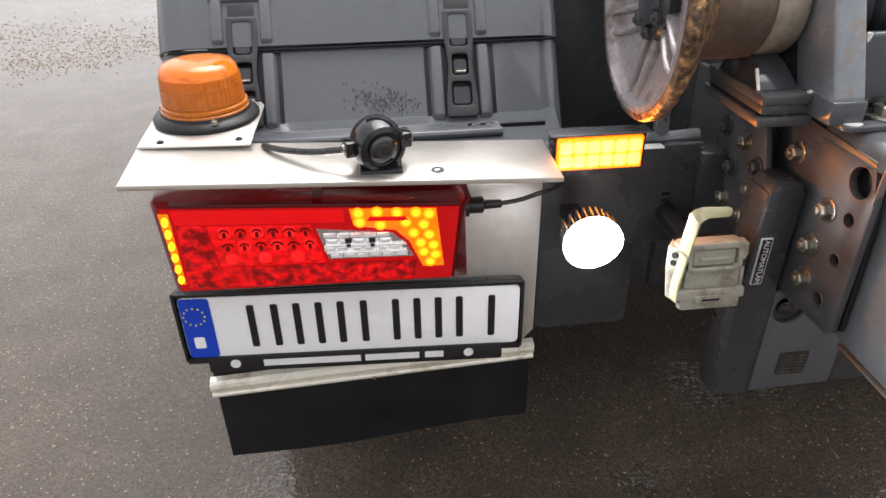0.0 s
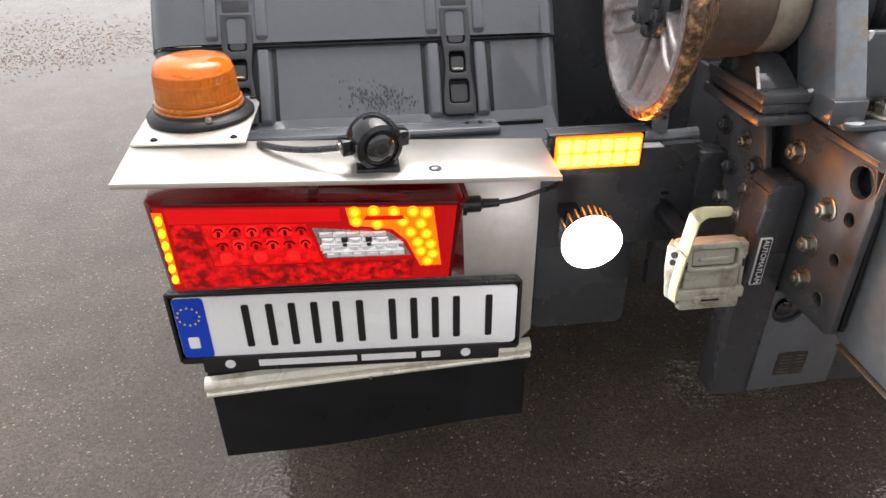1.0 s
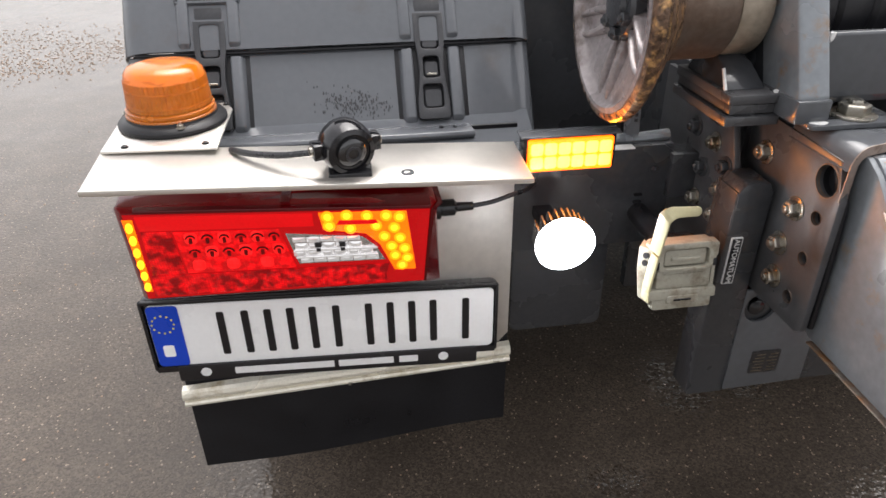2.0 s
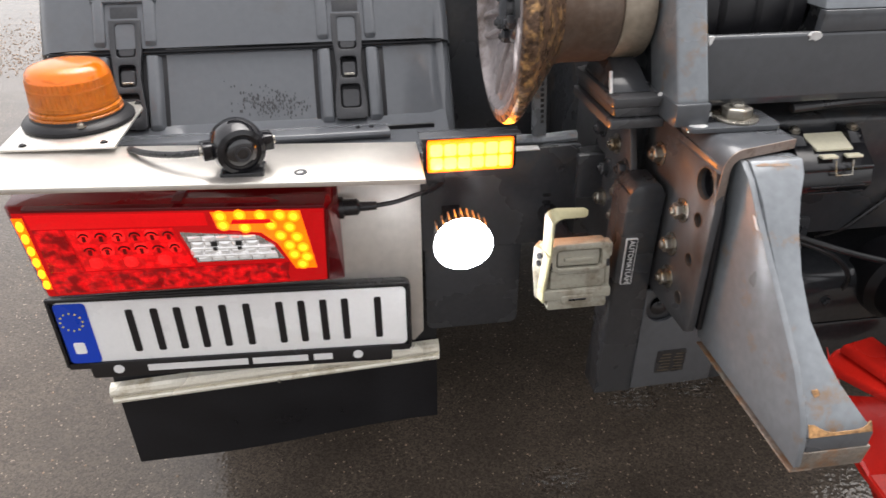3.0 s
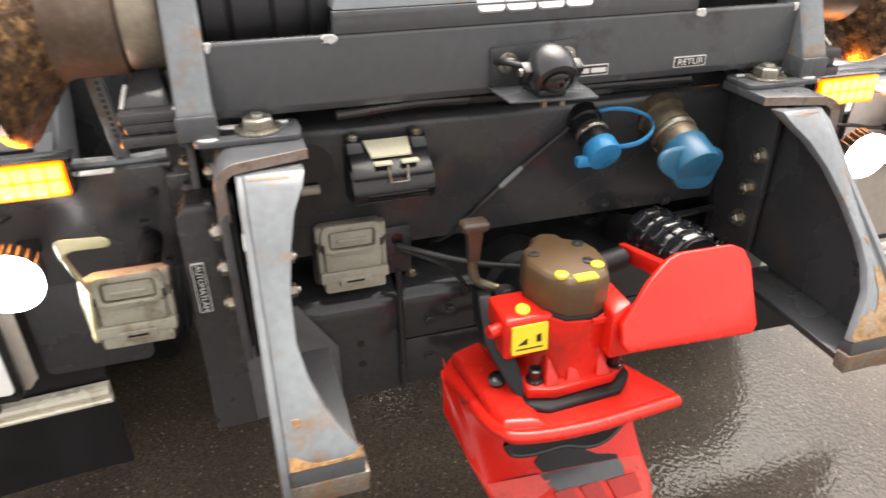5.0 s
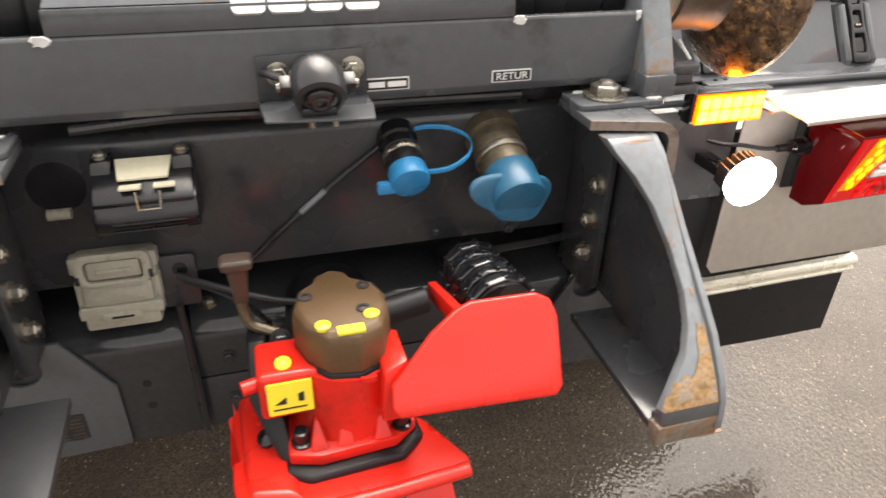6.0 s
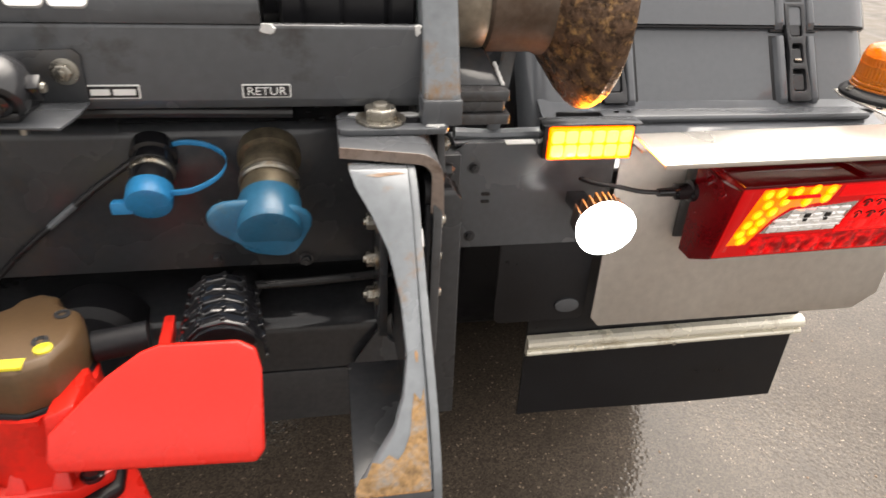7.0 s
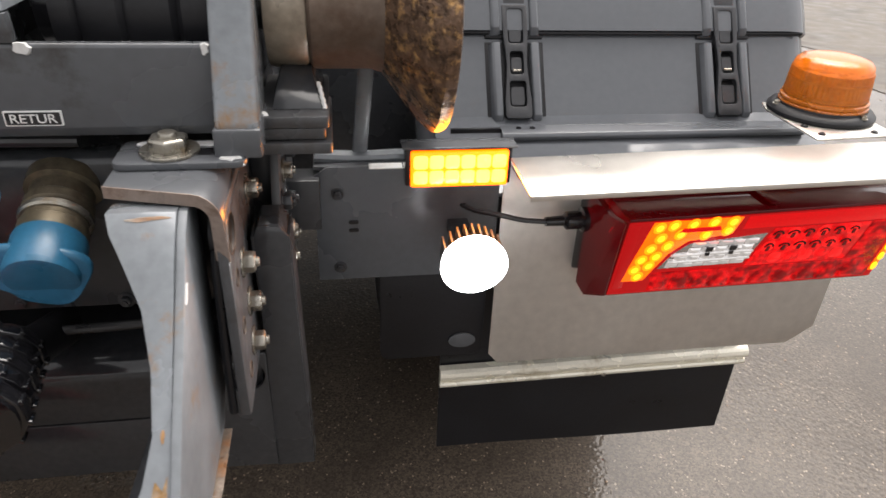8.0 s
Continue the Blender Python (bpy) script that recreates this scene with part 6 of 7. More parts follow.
            part("stencil_bar", bm, STICKER, st, side=s, smooth=False)


for s in (-1, 1):
    roller(s)


# ---- trailer sockets with beige lids ----
def trailer_socket(x, y, z, label, tilt=0.0, handle=False, back=2.2):
    g = thing("trailer_socket", (x, y, z), label, "trailer socket", "trailer sockets")
    m = pose(x, y, z, -8, tilt, 0)
    bm = BM()
    loft(bm, [[m @ Vector((u, 0.020, v)) for u, v in rounded(-0.040, 0.040, -0.040, 0.042, 0.010)], [Vector((x + u * 0.8, y + 0.05, z + v * 0.8)) for u, v in rounded(-0.040, 0.040, -0.040, 0.042, 0.010)]])
    part("body", bm, BLACK, g, bevel=0.001)
    if back > y + 0.05:
        bm = BM()
        cyl(bm, (x + 0.01, y + 0.049, z), (x + 0.01, back, z), 0.016, seg=16)
        part("cable_boot", bm, BLACK, g)
    bm = BM()
    loft(bm, [[m @ Vector((u, d, v)) for u, v in rounded(-0.044 + i, 0.044 - i, -0.044 + i, 0.044 - i, 0.007)] for d, i in ((0.022, 0.0), (0.004, 0.0), (0.0, 0.003))])
    lid = part("lid", bm, BEIGE, g, "dirty beige plastic lid", bevel=0.0008)

    def piece(name, u0, u1, v0, v1, d0, d1, r=0.003, mat_=BEIGE):
        bm = BM()
        loft(bm, [[m @ Vector((u, d0, v)) for u, v in rounded(u0, u1, v0, v1, r)], [m @ Vector((u, d1, v)) for u, v in rounded(u0 + 0.0015, u1 - 0.0015, v0 + 0.0015, v1 - 0.0015, r * 0.6)]])
        return part(name, bm, mat_, lid, bevel=0.0007)
    flat = m @ Matrix(((1, 0, 0, 0), (0, 0, -1, 0), (0, 1, 0, 0), (0, 0, 0, 1)))
    bm = BM()
    pierced(bm, rounded(-0.041, 0.041, 0.008, 0.047, 0.012), [rounded(-0.031, 0.031, 0.0125, 0.0385, 0.006)], flat, -0.002, 0.0105)
    part("lid_frame", bm, BEIGE, lid, bevel=0.0012)
    piece("lid_panel", -0.0295, 0.0295, 0.0135, 0.0375, 0.001, -0.0060, 0.005)
    piece("lid_bar", -0.0205, 0.0205, 0.0205, 0.0275, -0.0055, -0.0088, 0.002)
    piece("lid_field", -0.038, 0.038, -0.019, 0.009, 0.001, -0.0062)
    piece("lid_ridge", -0.028, 0.028, 0.0015, 0.0035, -0.0060, -0.0078, 0.001)
    piece("lid_ridge", -0.026, 0.026, -0.0125, -0.0110, -0.0060, -0.0070, 0.0007)
    piece("lid_foot", -0.047, 0.047, -0.0345, -0.0175, 0.001, -0.0092, 0.004)
    piece("lid_tongue", -0.042, 0.042, -0.049, -0.031, 0.001, -0.0078, 0.006)
    piece("tongue_plate", -0.023, 0.023, -0.0405, -0.0265, -0.0070, -0.0104, 0.005)
    piece("tongue_slot", -0.013, 0.013, -0.0355, -0.0315, -0.0100, -0.0112, 0.0018, STICKER)
    for e in (-1, 1):
        piece("hinge_ear", e * 0.042 - 0.006, e * 0.042 + 0.006, 0.022, 0.044, 0.012, -0.004, 0.004)
        piece("clip", e * 0.043 - 0.004, e * 0.043 + 0.004, -0.020, 0.012, 0.010, -0.002, 0.002)
        piece("notch", e * 0.0385 - 0.003, e * 0.0385 + 0.003, 0.012, 0.024, -0.0100, -0.0108, 0.0012, STICKER)
    if handle:
        # flat bar: up from the hinge, then across
        front = [((-0.566, 2.040, 0.893), (-0.559, 2.024, 0.888)), ((-0.575, 2.012, 0.958), (-0.568, 1.996, 0.952)), ((-0.573, 2.006, 0.966), (-0.564, 1.996, 0.956)), ((-0.566, 2.002, 0.971), (-0.557, 1.999, 0.957)),
                 ((-0.528, 2.010, 0.965), (-0.526, 2.010, 0.951)), ((-0.523, 2.011, 0.961), (-0.522, 2.011, 0.954))]
        bm = BM()
        loft(bm, [[Vector(p), Vector(q), Vector(q) + Vector((0.0035, 0.003, -0.002)), Vector(p) + Vector((0.0035, 0.003, -0.002))] for p, q in front])
        part("handle", bm, OCHRE, g, "raised yellowed plastic handle", bevel=0.0012)
        bm = BM()
        loft(bm, [[(-0.574, 2.052, 0.890), (-0.562, 2.034, 0.892), (-0.560, 2.070, 0.890)], [(-0.576, 2.046, 0.862), (-0.563, 2.030, 0.862), (-0.561, 2.070, 0.862)], [(-0.572, 2.040, 0.818), (-0.562, 2.022, 0.815), (-0.561, 2.066, 0.818)]])
        fl = part("side_flank", bm, BEIGE, g, bevel=0.0015)
        for z in (0.882, 0.871, 0.860, 0.851):
            bm = BM()
            turned(bm, (-0.5695, 2.0395, z), (-0.82, -0.57, 0.1), [(0.0042, -0.002), (0.0042, 0.0006)], 10)
            part("flank_hole", bm, STICKER, fl)
        bm = BM()
        loft(bm, [[p, (p[0] + 0.005, p[1] - 0.012, p[2] - 0.003), (p[0] + 0.009, p[1] - 0.010, p[2] - 0.003), (p[0] + 0.004, p[1] + 0.003, p[2])] for p in ((-0.565, 2.036, 0.889), (-0.570, 2.036, 0.842), (-0.571, 2.032, 0.822))])
        part("lever", bm, OCHRE, g, bevel=0.0012)


trailer_socket(-0.518, 2.035, 0.853, "beige trailer socket with its handle raised, beside the cover strip", handle=True, back=2.213)
trailer_socket(-0.244, 2.060, 0.864, "beige trailer socket with closed lid under the black box", back=2.11)
# bracket that carries the inner socket
sb = thing("socket_bracket", (-0.21, 2.085, 0.86), "dark steel ear holding the inner socket", "bracket")
bm = BM()
prism_y(bm, rounded(-0.295, -0.158, 0.812, 0.885, 0.006), 2.0815, 2.0875)
part("ear", bm, GREY_DARK, sb, bevel=0.001)
bm = BM()
turned(bm, (-0.177, 2.0815, 0.866), (0, -1, 0), [(0.009, 0), (0.009, 0.0008)], 18)
part("ear_hole", bm, BLACK, sb)

# ---- black lidded socket box on the cross beam ----
bx = thing("socket_box", (-0.19, 2.088, 0.98), "black plastic socket box with a cream label and metal clip", "socket box")
m = pose(-0.190, 2.060, 0.975, 0, 0, 0)
bm = BM()
prism_x(bm, [(2.087, 1.010), (2.060, 1.006), (2.025, 0.987), (2.018, 0.966), (2.026, 0.951), (2.087, 0.938)], -0.243, -0.137)
part("case", bm, BLACK, bx, bevel=0.004)
bm = BM()
prism_x(bm, [(2.082, 1.016), (2.050, 1.010), (2.022, 0.990), (2.022, 0.984), (2.052, 1.003), (2.082, 1.009)], -0.240, -0.140)
ld = part("lid", bm, BLACK, bx, bevel=0.0015)
bm = BM()
loft(bm, [[(-0.218, 2.074, 1.0150), (-0.160, 2.074, 1.0150), (-0.164, 2.040, 1.0055), (-0.214, 2.040, 1.0055)], [(-0.218, 2.0735, 1.0175), (-0.160, 2.0735, 1.0175), (-0.164, 2.0395, 1.008), (-0.214, 2.0395, 1.008)]])
part("label", bm, CREAM, ld, "blank cream label")
for x in (-0.231, -0.149):
    bm = BM()
    prism_x(bm, [(2.088, 1.024), (2.066, 1.024), (2.050, 1.010), (2.060, 1.000), (2.088, 1.004)], x - 0.010, x + 0.010)
    part("lug", bm, BLACK, bx, bevel=0.002)
    bm = BM()
    hexagon(bm, (x, 2.070, 1.024), (0, -0.4, 1), 0.0055, 0.004, 0.001)
    part("lug_screw", bm, ZINC, bx)
for x in (-0.202, -0.168):
    bm = BM()
    box(bm, x - 0.011, x + 0.011, 2.026, 2.036, 1.000, 1.0035)
    part("hinge_pad", bm, CREAM, ld, bevel=0.001)
bm = BM()
tube(bm, [(-0.197, 2.022, 1.000), (-0.196, 2.0155, 0.982)], 0.0014, 6, 0)
tube(bm, [(-0.173, 2.022, 1.000), (-0.174, 2.0155, 0.982)], 0.0014, 6, 0)
tube(bm, [(-0.1965, 2.0155, 0.982), (-0.1735, 2.0155, 0.982)], 0.0014, 6, 0)
part("wire_clip", bm, ZINC, bx)
for z in (0.958, 0.966):
    bm = BM()
    box(bm, -0.225, -0.150, 2.0155, 2.020, z - 0.001, z + 0.001)
    part("case_rib", bm, BLACK, bx, bevel=0.0005)
# short stub pipe beside the arm
sp = thing("stub_pipe", (-0.275, 2.085, 0.945), "short beige plastic stub on the cross beam", "pipe stub")
bm = BM()
cyl(bm, (-0.300, 2.082, 0.955), (-0.276, 2.082, 0.955), 0.0065, seg=14)
part("stub", bm, BEIGE, sp)

# ---- hydraulic couplings ----
def coupling(base, tip, r, label, cap_mat, big):
    g = thing("hydraulic_coupling", base, label, "hydraulic coupling", "hydraulic couplings")
    d = Vector(tip) - Vector(base)
    n = d.length
    bm = BM()
    turned(bm, base, d, [(r * 1.12, -0.01), (r * 1.12, 0.006), (r * 0.95, 0.008), (r * 0.95, 0.2 * n), (r * 1.02, 0.22 * n), (r * 1.02, 0.30 * n), (r * 0.93, 0.32 * n), (r * 0.93, 0.46 * n), (r * 1.0, 0.48 * n), (r * 1.0, (0.62 if big else 0.72) * n)], 36)
    part("sleeve", bm, BRASS if big else BLACK, g, angle=25)
    bm = BM()
    turned(bm, Vector(base) + d.normalized() * 0.34 * n, d, [(r * 1.00, 0), (r * 1.06, 0.002), (r * 1.06, 0.006), (r * 1.00, 0.008)], 36)
    part("ring", bm, ZINC, g)
    bm = BM()
    q = 0.60 if big else 0.70
    turned(bm, Vector(base) + d.normalized() * q * n, d, [(r * 1.03, 0), (r * 1.06, 0.003), (r * 1.07, (0.94 - q) * n), (r * 1.02, (1.0 - q) * n), (r * 0.90, (1.015 - q) * n), (r * 0.2, (1.02 - q) * n)], 40)
    cap = part("dust_cap", bm, cap_mat, g, "blue plastic dust cap")
    return g, cap, Vector(tip), d.normalized()


_, cap1, _, _ = coupling((0.097, 2.088, 1.006), (0.099, 2.022, 0.976), 0.0225, "small hydraulic coupling with a blue dust cap and strap", BLUE, False)
bm = BM()
prism_y(bm, rounded(0.060, 0.082, 0.964, 0.978, 0.003), 2.024, 2.034)
part("cap_tab", bm, BLUE, cap1, bevel=0.001)
bm = BM()
loop = smooth_path([(0.118, 2.030, 0.985), (0.146, 2.020, 0.992), (0.172, 2.030, 1.003), (0.178, 2.050, 1.014), (0.160, 2.070, 1.021), (0.135, 2.080, 1.022), (0.118, 2.086, 1.018)], 6)
loft(bm, [[p + Vector(o) for o in ((0, -0.0022, -0.0028), (0, 0.0022, -0.0028), (0, 0.0022, 0.0028), (0, -0.0022, 0.0028))] for p in loop])
part("cap_strap", bm, BLUE, cap1, bevel=0.0008)
_, cap2, t2, d2 = coupling((0.2205, 2.088, 1.000), (0.222, 1.985, 0.956), 0.0315, "large hydraulic coupling with a faded blue dust cap", BLUE_OLD, True)
bm = BM()
cc = t2 - d2 * 0.012
rim_ = []
for k in range(40):
    th = 2 * math.pi * k / 40
    rr_ = 0.0375 + 0.027 * max(0.0, math.cos(th - 2.80)) ** 8 + 0.006 * max(0.0, math.cos(th - 0.2)) ** 6 + 0.0012 * math.sin(5 * th)
    rim_.append(cc + Vector((rr_ * math.cos(th), 0.003 * math.cos(3 * th), rr_ * math.sin(th) * 0.88)))
prism(bm, rim_, d2 * 0.008)
part("cap_flange", bm, BLUE_OLD, cap2, bevel=0.003)

# ---- reversing cameras ----
def camera_unit(c, r, label, mount_z, tilt, shell=None):
    g = thing("reversing_camera", (c[0], c[1], mount_z), label, "camera", "reversing cameras")
    c = Vector(c)
    ax = Vector(tilt).normalized()
    bm = BM()
    turned(bm, c - ax * r * 0.9, ax, [(r * 0.35, 0), (r * 0.75, r * 0.12), (r * 0.97, r * 0.5), (r * 1.02, r * 0.9), (r * 1.0, r * 1.25), (r * 0.90, r * 1.55), (r * 0.72, r * 1.62), (r * 0.70, r * 1.52), (r * 0.5, r * 1.50)], 40)
    part("housing", bm, shell or BLACK, g)
    bm = BM()
    turned(bm, c + ax * r * 0.60, ax, [(r * 0.55, -0.004), (r * 0.55, 0.004), (r * 0.48, 0.006), (r * 0.30, 0.007), (r * 0.05, 0.0075)], 32)
    part("lens", bm, GLASS_DARK, g)
    bm = BM()
    turned(bm, c + ax * (r * 0.60 + 0.006), ax, [(r * 0.30, 0), (r * 0.30, 0.003), (r * 0.22, 0.003), (r * 0.20, 0.001)], 28)
    part("lens_ring", bm, STRAP, g)
    u = ax.cross(Vector((0, 0, 1))).normalized()
    for e in (-1, 1):
        bm = BM()
        p = c + u * e * r * 1.12
        mm = Matrix((u, ax, u.cross(ax))).transposed().to_4x4()
        mm.translation = p
        box(bm, -r * 0.20, r * 0.20, -r * 0.30, r * 0.30, -r * 0.30, r * 0.30, mm)
        part("pivot_ear", bm, BLACK, g, bevel=0.0015)
        bm = BM()
        turned(bm, p + u * e * r * 0.2, u * e, [(r * 0.18, 0), (r * 0.16, 0.003)], 12)
        part("pivot_screw", bm, ZINC, g)
    return g, c


cg, cc = camera_unit((-0.942, 2.128, 1.024), 0.033, "black round reversing camera standing on the steel shelf", 0.99, (0.30, -0.85, -0.08))
bm = BM()
box(bm, -0.966, -0.912, 2.104, 2.142, 0.9875, 0.996)
part("foot", bm, BLACK, cg, bevel=0.002)
bm = BM()
tube(bm, [(-0.978, 2.120, 1.020), (-1.02, 2.132, 1.014), (-1.06, 2.158, 1.008), (-1.088, 2.185, 1.004), (-1.094, 2.215, 0.99), (-1.10, 2.24, 0.95)], 0.0042)
part("lead", bm, CABLE, cg)

cg2, _ = camera_unit((-0.003, 1.996, 1.108), 0.0285, "dark grey round reversing camera on a small steel shelf", 1.07, (0.0, -0.80, -0.50), CAM_GREY)
bm = BM()
prism_z(bm, [(-0.058, 1.985), (0.050, 1.972), (0.056, 2.010), (0.056, 2.050), (-0.062, 2.050)], 1.0755, 1.0785)
sh = part("bracket_shelf", bm, GREY, cg2, bevel=0.0008)
bm = BM()
prism_y(bm, [(-0.060, 1.0785), (0.056, 1.0785), (0.056, 1.124), (0.050, 1.130), (-0.060, 1.126)], 2.0455, 2.0490)
part("bracket_back", bm, GREY_DARK, sh, bevel=0.0008)
bm = BM()
box(bm, -0.022, 0.014, 1.985, 2.046, 1.0788, 1.088)
part("foot", bm, BLACK, cg2, bevel=0.002)
for x, z in ((-0.038, 1.107), (0.040, 1.109)):
    bm = BM()
    hexagon(bm, (x, 2.0455, z), (0, -1, 0), 0.009, 0.008, 0.002)
    part("bracket_bolt", bm, ZINC, sh, bevel=0.0005)
for x in (-0.012, 0.012):
    bm = BM()
    cyl(bm, (x, 1.992, 1.0755), (x, 1.992, 1.066), 0.004, seg=10)
    part("stud", bm, ZINC, sh)
bm = BM()
tube(bm, [(-0.03, 2.0, 1.112), (-0.05, 2.02, 1.115), (-0.055, 2.040, 1.11)], 0.004)
part("lead", bm, CABLE, cg2)

# ---- loose cables ----
def cable(pts, r, label):
    g = thing("cable", pts[0], label, "cable", "loose cables")
    bm = BM()
    tube(bm, pts, r)
    part("sheath", bm, CABLE, g)
    return g


cable([(0.078, 2.086, 1.002), (0.03, 2.083, 0.968), (-0.02, 2.0835, 0.928), (-0.065, 2.083, 0.890), (-0.095, 2.088, 0.860), (-0.12, 2.11, 0.835)], 0.0034, "black cable slanting across the cross beam")
bm = BM()
tube(bm, [(0.006, 2.0832, 0.9495), (-0.009, 2.0834, 0.937), (-0.026, 2.0834, 0.923)], 0.0042, 10, 4)
tag = thing("cable_marker", (0.0, 2.083, 0.96), "grey shrink sleeve round the slanting cable", "cable marker")
part("sleeve", bm, STEEL_GREY, tag)
cable([(-0.180, 2.075, 0.860), (-0.12, 2.050, 0.845), (-0.07, 2.030, 0.836), (-0.03, 2.015, 0.834), (0.00, 1.99, 0.84)], 0.0045, "black cable running to the coupling head")
cable([(-0.175, 2.080, 0.850), (-0.13, 2.060, 0.835), (-0.10, 2.055, 0.810), (-0.085, 2.060, 0.785), (-0.08, 2.07, 0.76)], 0.0038, "thin black cable sagging over the lower beam")
cable([(-0.183, 2.058, 0.83), (-0.182, 2.060, 0.79), (-0.181, 2.057, 0.70), (-0.181, 2.058, 0.62)], 0.0045, "black cable hanging down the joint of the lower beam")
cable([(0.165, 2.055, 0.845), (0.19, 2.06, 0.845), (0.25, 2.07, 0.84), (0.36, 2.08, 0.84)], 0.0055, "black cable behind the coupling bellows")
cable([(-0.25, 2.06, 1.058), (-0.15, 2.065, 1.062), (-0.05, 2.07, 1.058), (0.08, 2.07, 1.060), (0.25, 2.075, 1.056)], 0.006, "black cable lying between the two beams")

# ---- trailer coupling ----
tc = thing("trailer_coupling", (0.0, 1.95, 0.70), "red drawbar coupling with brown cap and flared guide mouth", "trailer coupling")
# neck back to the beam
bm = BM()
turned(bm, (0.0, 2.10, 0.775), (0, -1, 0), [(0.060, 0), (0.060, 0.05), (0.050, 0.06), (0.050, 0.20)], 32)
part("neck", bm, RUBBER, tc)
# guide mouth: upper flared lip
lipo = [(-0.143, 1.990, 0.690), (-0.130, 1.990, 0.716), (-0.085, 1.982, 0.733), (-0.050, 1.93, 0.738), (0.030, 1.90, 0.742), (0.075, 1.885, 0.742), (0.112, 1.812, 0.742), (0.104, 1.796, 0.740),
        (-0.020, 1.787, 0.744), (-0.100, 1.790, 0.750), (-0.122, 1.804, 0.748), (-0.132, 1.88, 0.722)]
bm = BM()
loft(bm, [[Vector(p) for p in lipo], [Vector(p) - Vector((0, -0.004, 0.013)) for p in lipo]])
lip = part("upper_lip", bm, RED, tc, bevel=0.004, segs=3)
bm = BM()
tube(bm, [(-0.131, 1.880, 0.722), (-0.129, 1.835, 0.735), (-0.122, 1.808, 0.743), (-0.102, 1.792, 0.745), (-0.02, 1.787, 0.742), (0.106, 1.799, 0.739)], 0.0085, 12, 5)
part("lip_bead", bm, RED, lip)
bm = BM()
loft(bm, [[(-0.132, 1.985, 0.715), (-0.085, 1.978, 0.735), (-0.066, 1.797, 0.745), (-0.124, 1.805, 0.743)], [(-0.128, 1.985, 0.729), (-0.092, 1.978, 0.746), (-0.078, 1.806, 0.7525), (-0.119, 1.815, 0.7535)]])
part("lip_shoulder", bm, RED, lip, bevel=0.005, segs=3)
# side cheek and lower tongue
bm = BM()
loft(bm, [[(-0.146, 1.985, 0.700), (-0.148, 1.955, 0.650), (-0.130, 1.90, 0.600), (-0.100, 1.845, 0.548), (-0.086, 1.83, 0.505), (-0.080, 1.82, 0.470)],
          [(-0.136, 1.990, 0.700), (-0.132, 1.965, 0.648), (-0.114, 1.91, 0.600), (-0.085, 1.852, 0.548), (-0.072, 1.838, 0.505), (-0.066, 1.828, 0.470)]])
part("mouth_cheek", bm, RED, tc, bevel=0.002)
edges_ = [((-0.145, 1.962, 0.656), (0.100, 1.909, 0.654)), ((-0.137, 1.938, 0.624), (0.117, 1.901, 0.628)), ((-0.117, 1.880, 0.578), (0.123, 1.866, 0.575)), ((-0.107, 1.834, 0.562), (0.126, 1.840, 0.551)), ((-0.097, 1.802, 0.520), (0.119, 1.812, 0.515))]


def tongue_at(u, v, h=0.0):
    """A point of the tongue's face: u across, v down its rows, h above it."""
    k = min(int(v), 3)
    q = [Vector(l).lerp(Vector(r), u) for l, r in (edges_[k], edges_[k + 1])]
    return q[0].lerp(q[1], v - k) + Vector((0, -0.72, 0.69)) * h


bm = BM()
grid = [[[bm.verts.new(tongue_at(i / 8, j / 2, h)) for i in range(9)] for j in range(9)] for h in (0.0, -0.014)]
for j in range(8):
    for i in range(8):
        bm.faces.new((grid[0][j][i], grid[0][j][i + 1], grid[0][j + 1][i + 1], grid[0][j + 1][i]))
        bm.faces.new((grid[1][j + 1][i], grid[1][j + 1][i + 1], grid[1][j][i + 1], grid[1][j][i]))
rim = [(0, i) for i in range(9)] + [(j, 8) for j in range(1, 9)] + [(8, i) for i in range(7, -1, -1)] + [(j, 0) for j in range(7, 0, -1)]
for (j, i), (n, m_) in zip(rim, rim[1:] + rim[:1]):
    bm.faces.new((grid[0][n][m_], grid[0][j][i], grid[1][j][i], grid[1][n][m_]))
bmesh.ops.recalc_face_normals(bm, faces=bm.faces[:])
ton = part("lower_tongue", bm, RED, tc, "worn red lower guide tongue", bevel=0.002, angle=25)


def tongue_patch(name, poly, material, h, label=""):
    bm = BM()
    loft(bm, [[tongue_at(u, v, e) for u, v in poly] for e in (-0.006, h)])
    return part(name, bm, material, ton, label)


# faded lower face, greased wear plate and plain emblem blocks on the tongue
tongue_patch("faded_face", [(0.02, 2.06), (0.5, 2.04), (0.98, 2.06), (0.98, 3.0), (0.97, 3.96), (0.5, 3.96), (0.03, 3.96), (0.02, 3.0)], FADED_RED, 0.0009, "faded pinkish red paint")
tongue_patch("wear_plate", [(0.34, 2.07), (0.55, 2.05), (0.84, 2.04), (0.85, 2.35), (0.84, 2.66), (0.60, 2.69), (0.39, 2.71), (0.35, 2.40)], GREY, 0.0022, "bare grey wear patch")
tongue_patch("grease_patch", [(0.36, 2.02), (0.34, 1.80), (0.40, 1.62), (0.44, 1.30), (0.56, 1.20), (0.66, 1.30), (0.64, 1.66), (0.72, 1.84), (0.84, 1.92), (0.84, 2.02)], RUBBER, 0.0024, "black grease")
tongue_patch("grease_patch", [(0.12, 2.03), (0.22, 2.01), (0.33, 2.02), (0.34, 2.05), (0.22, 2.045)], RUBBER, 0.0018)
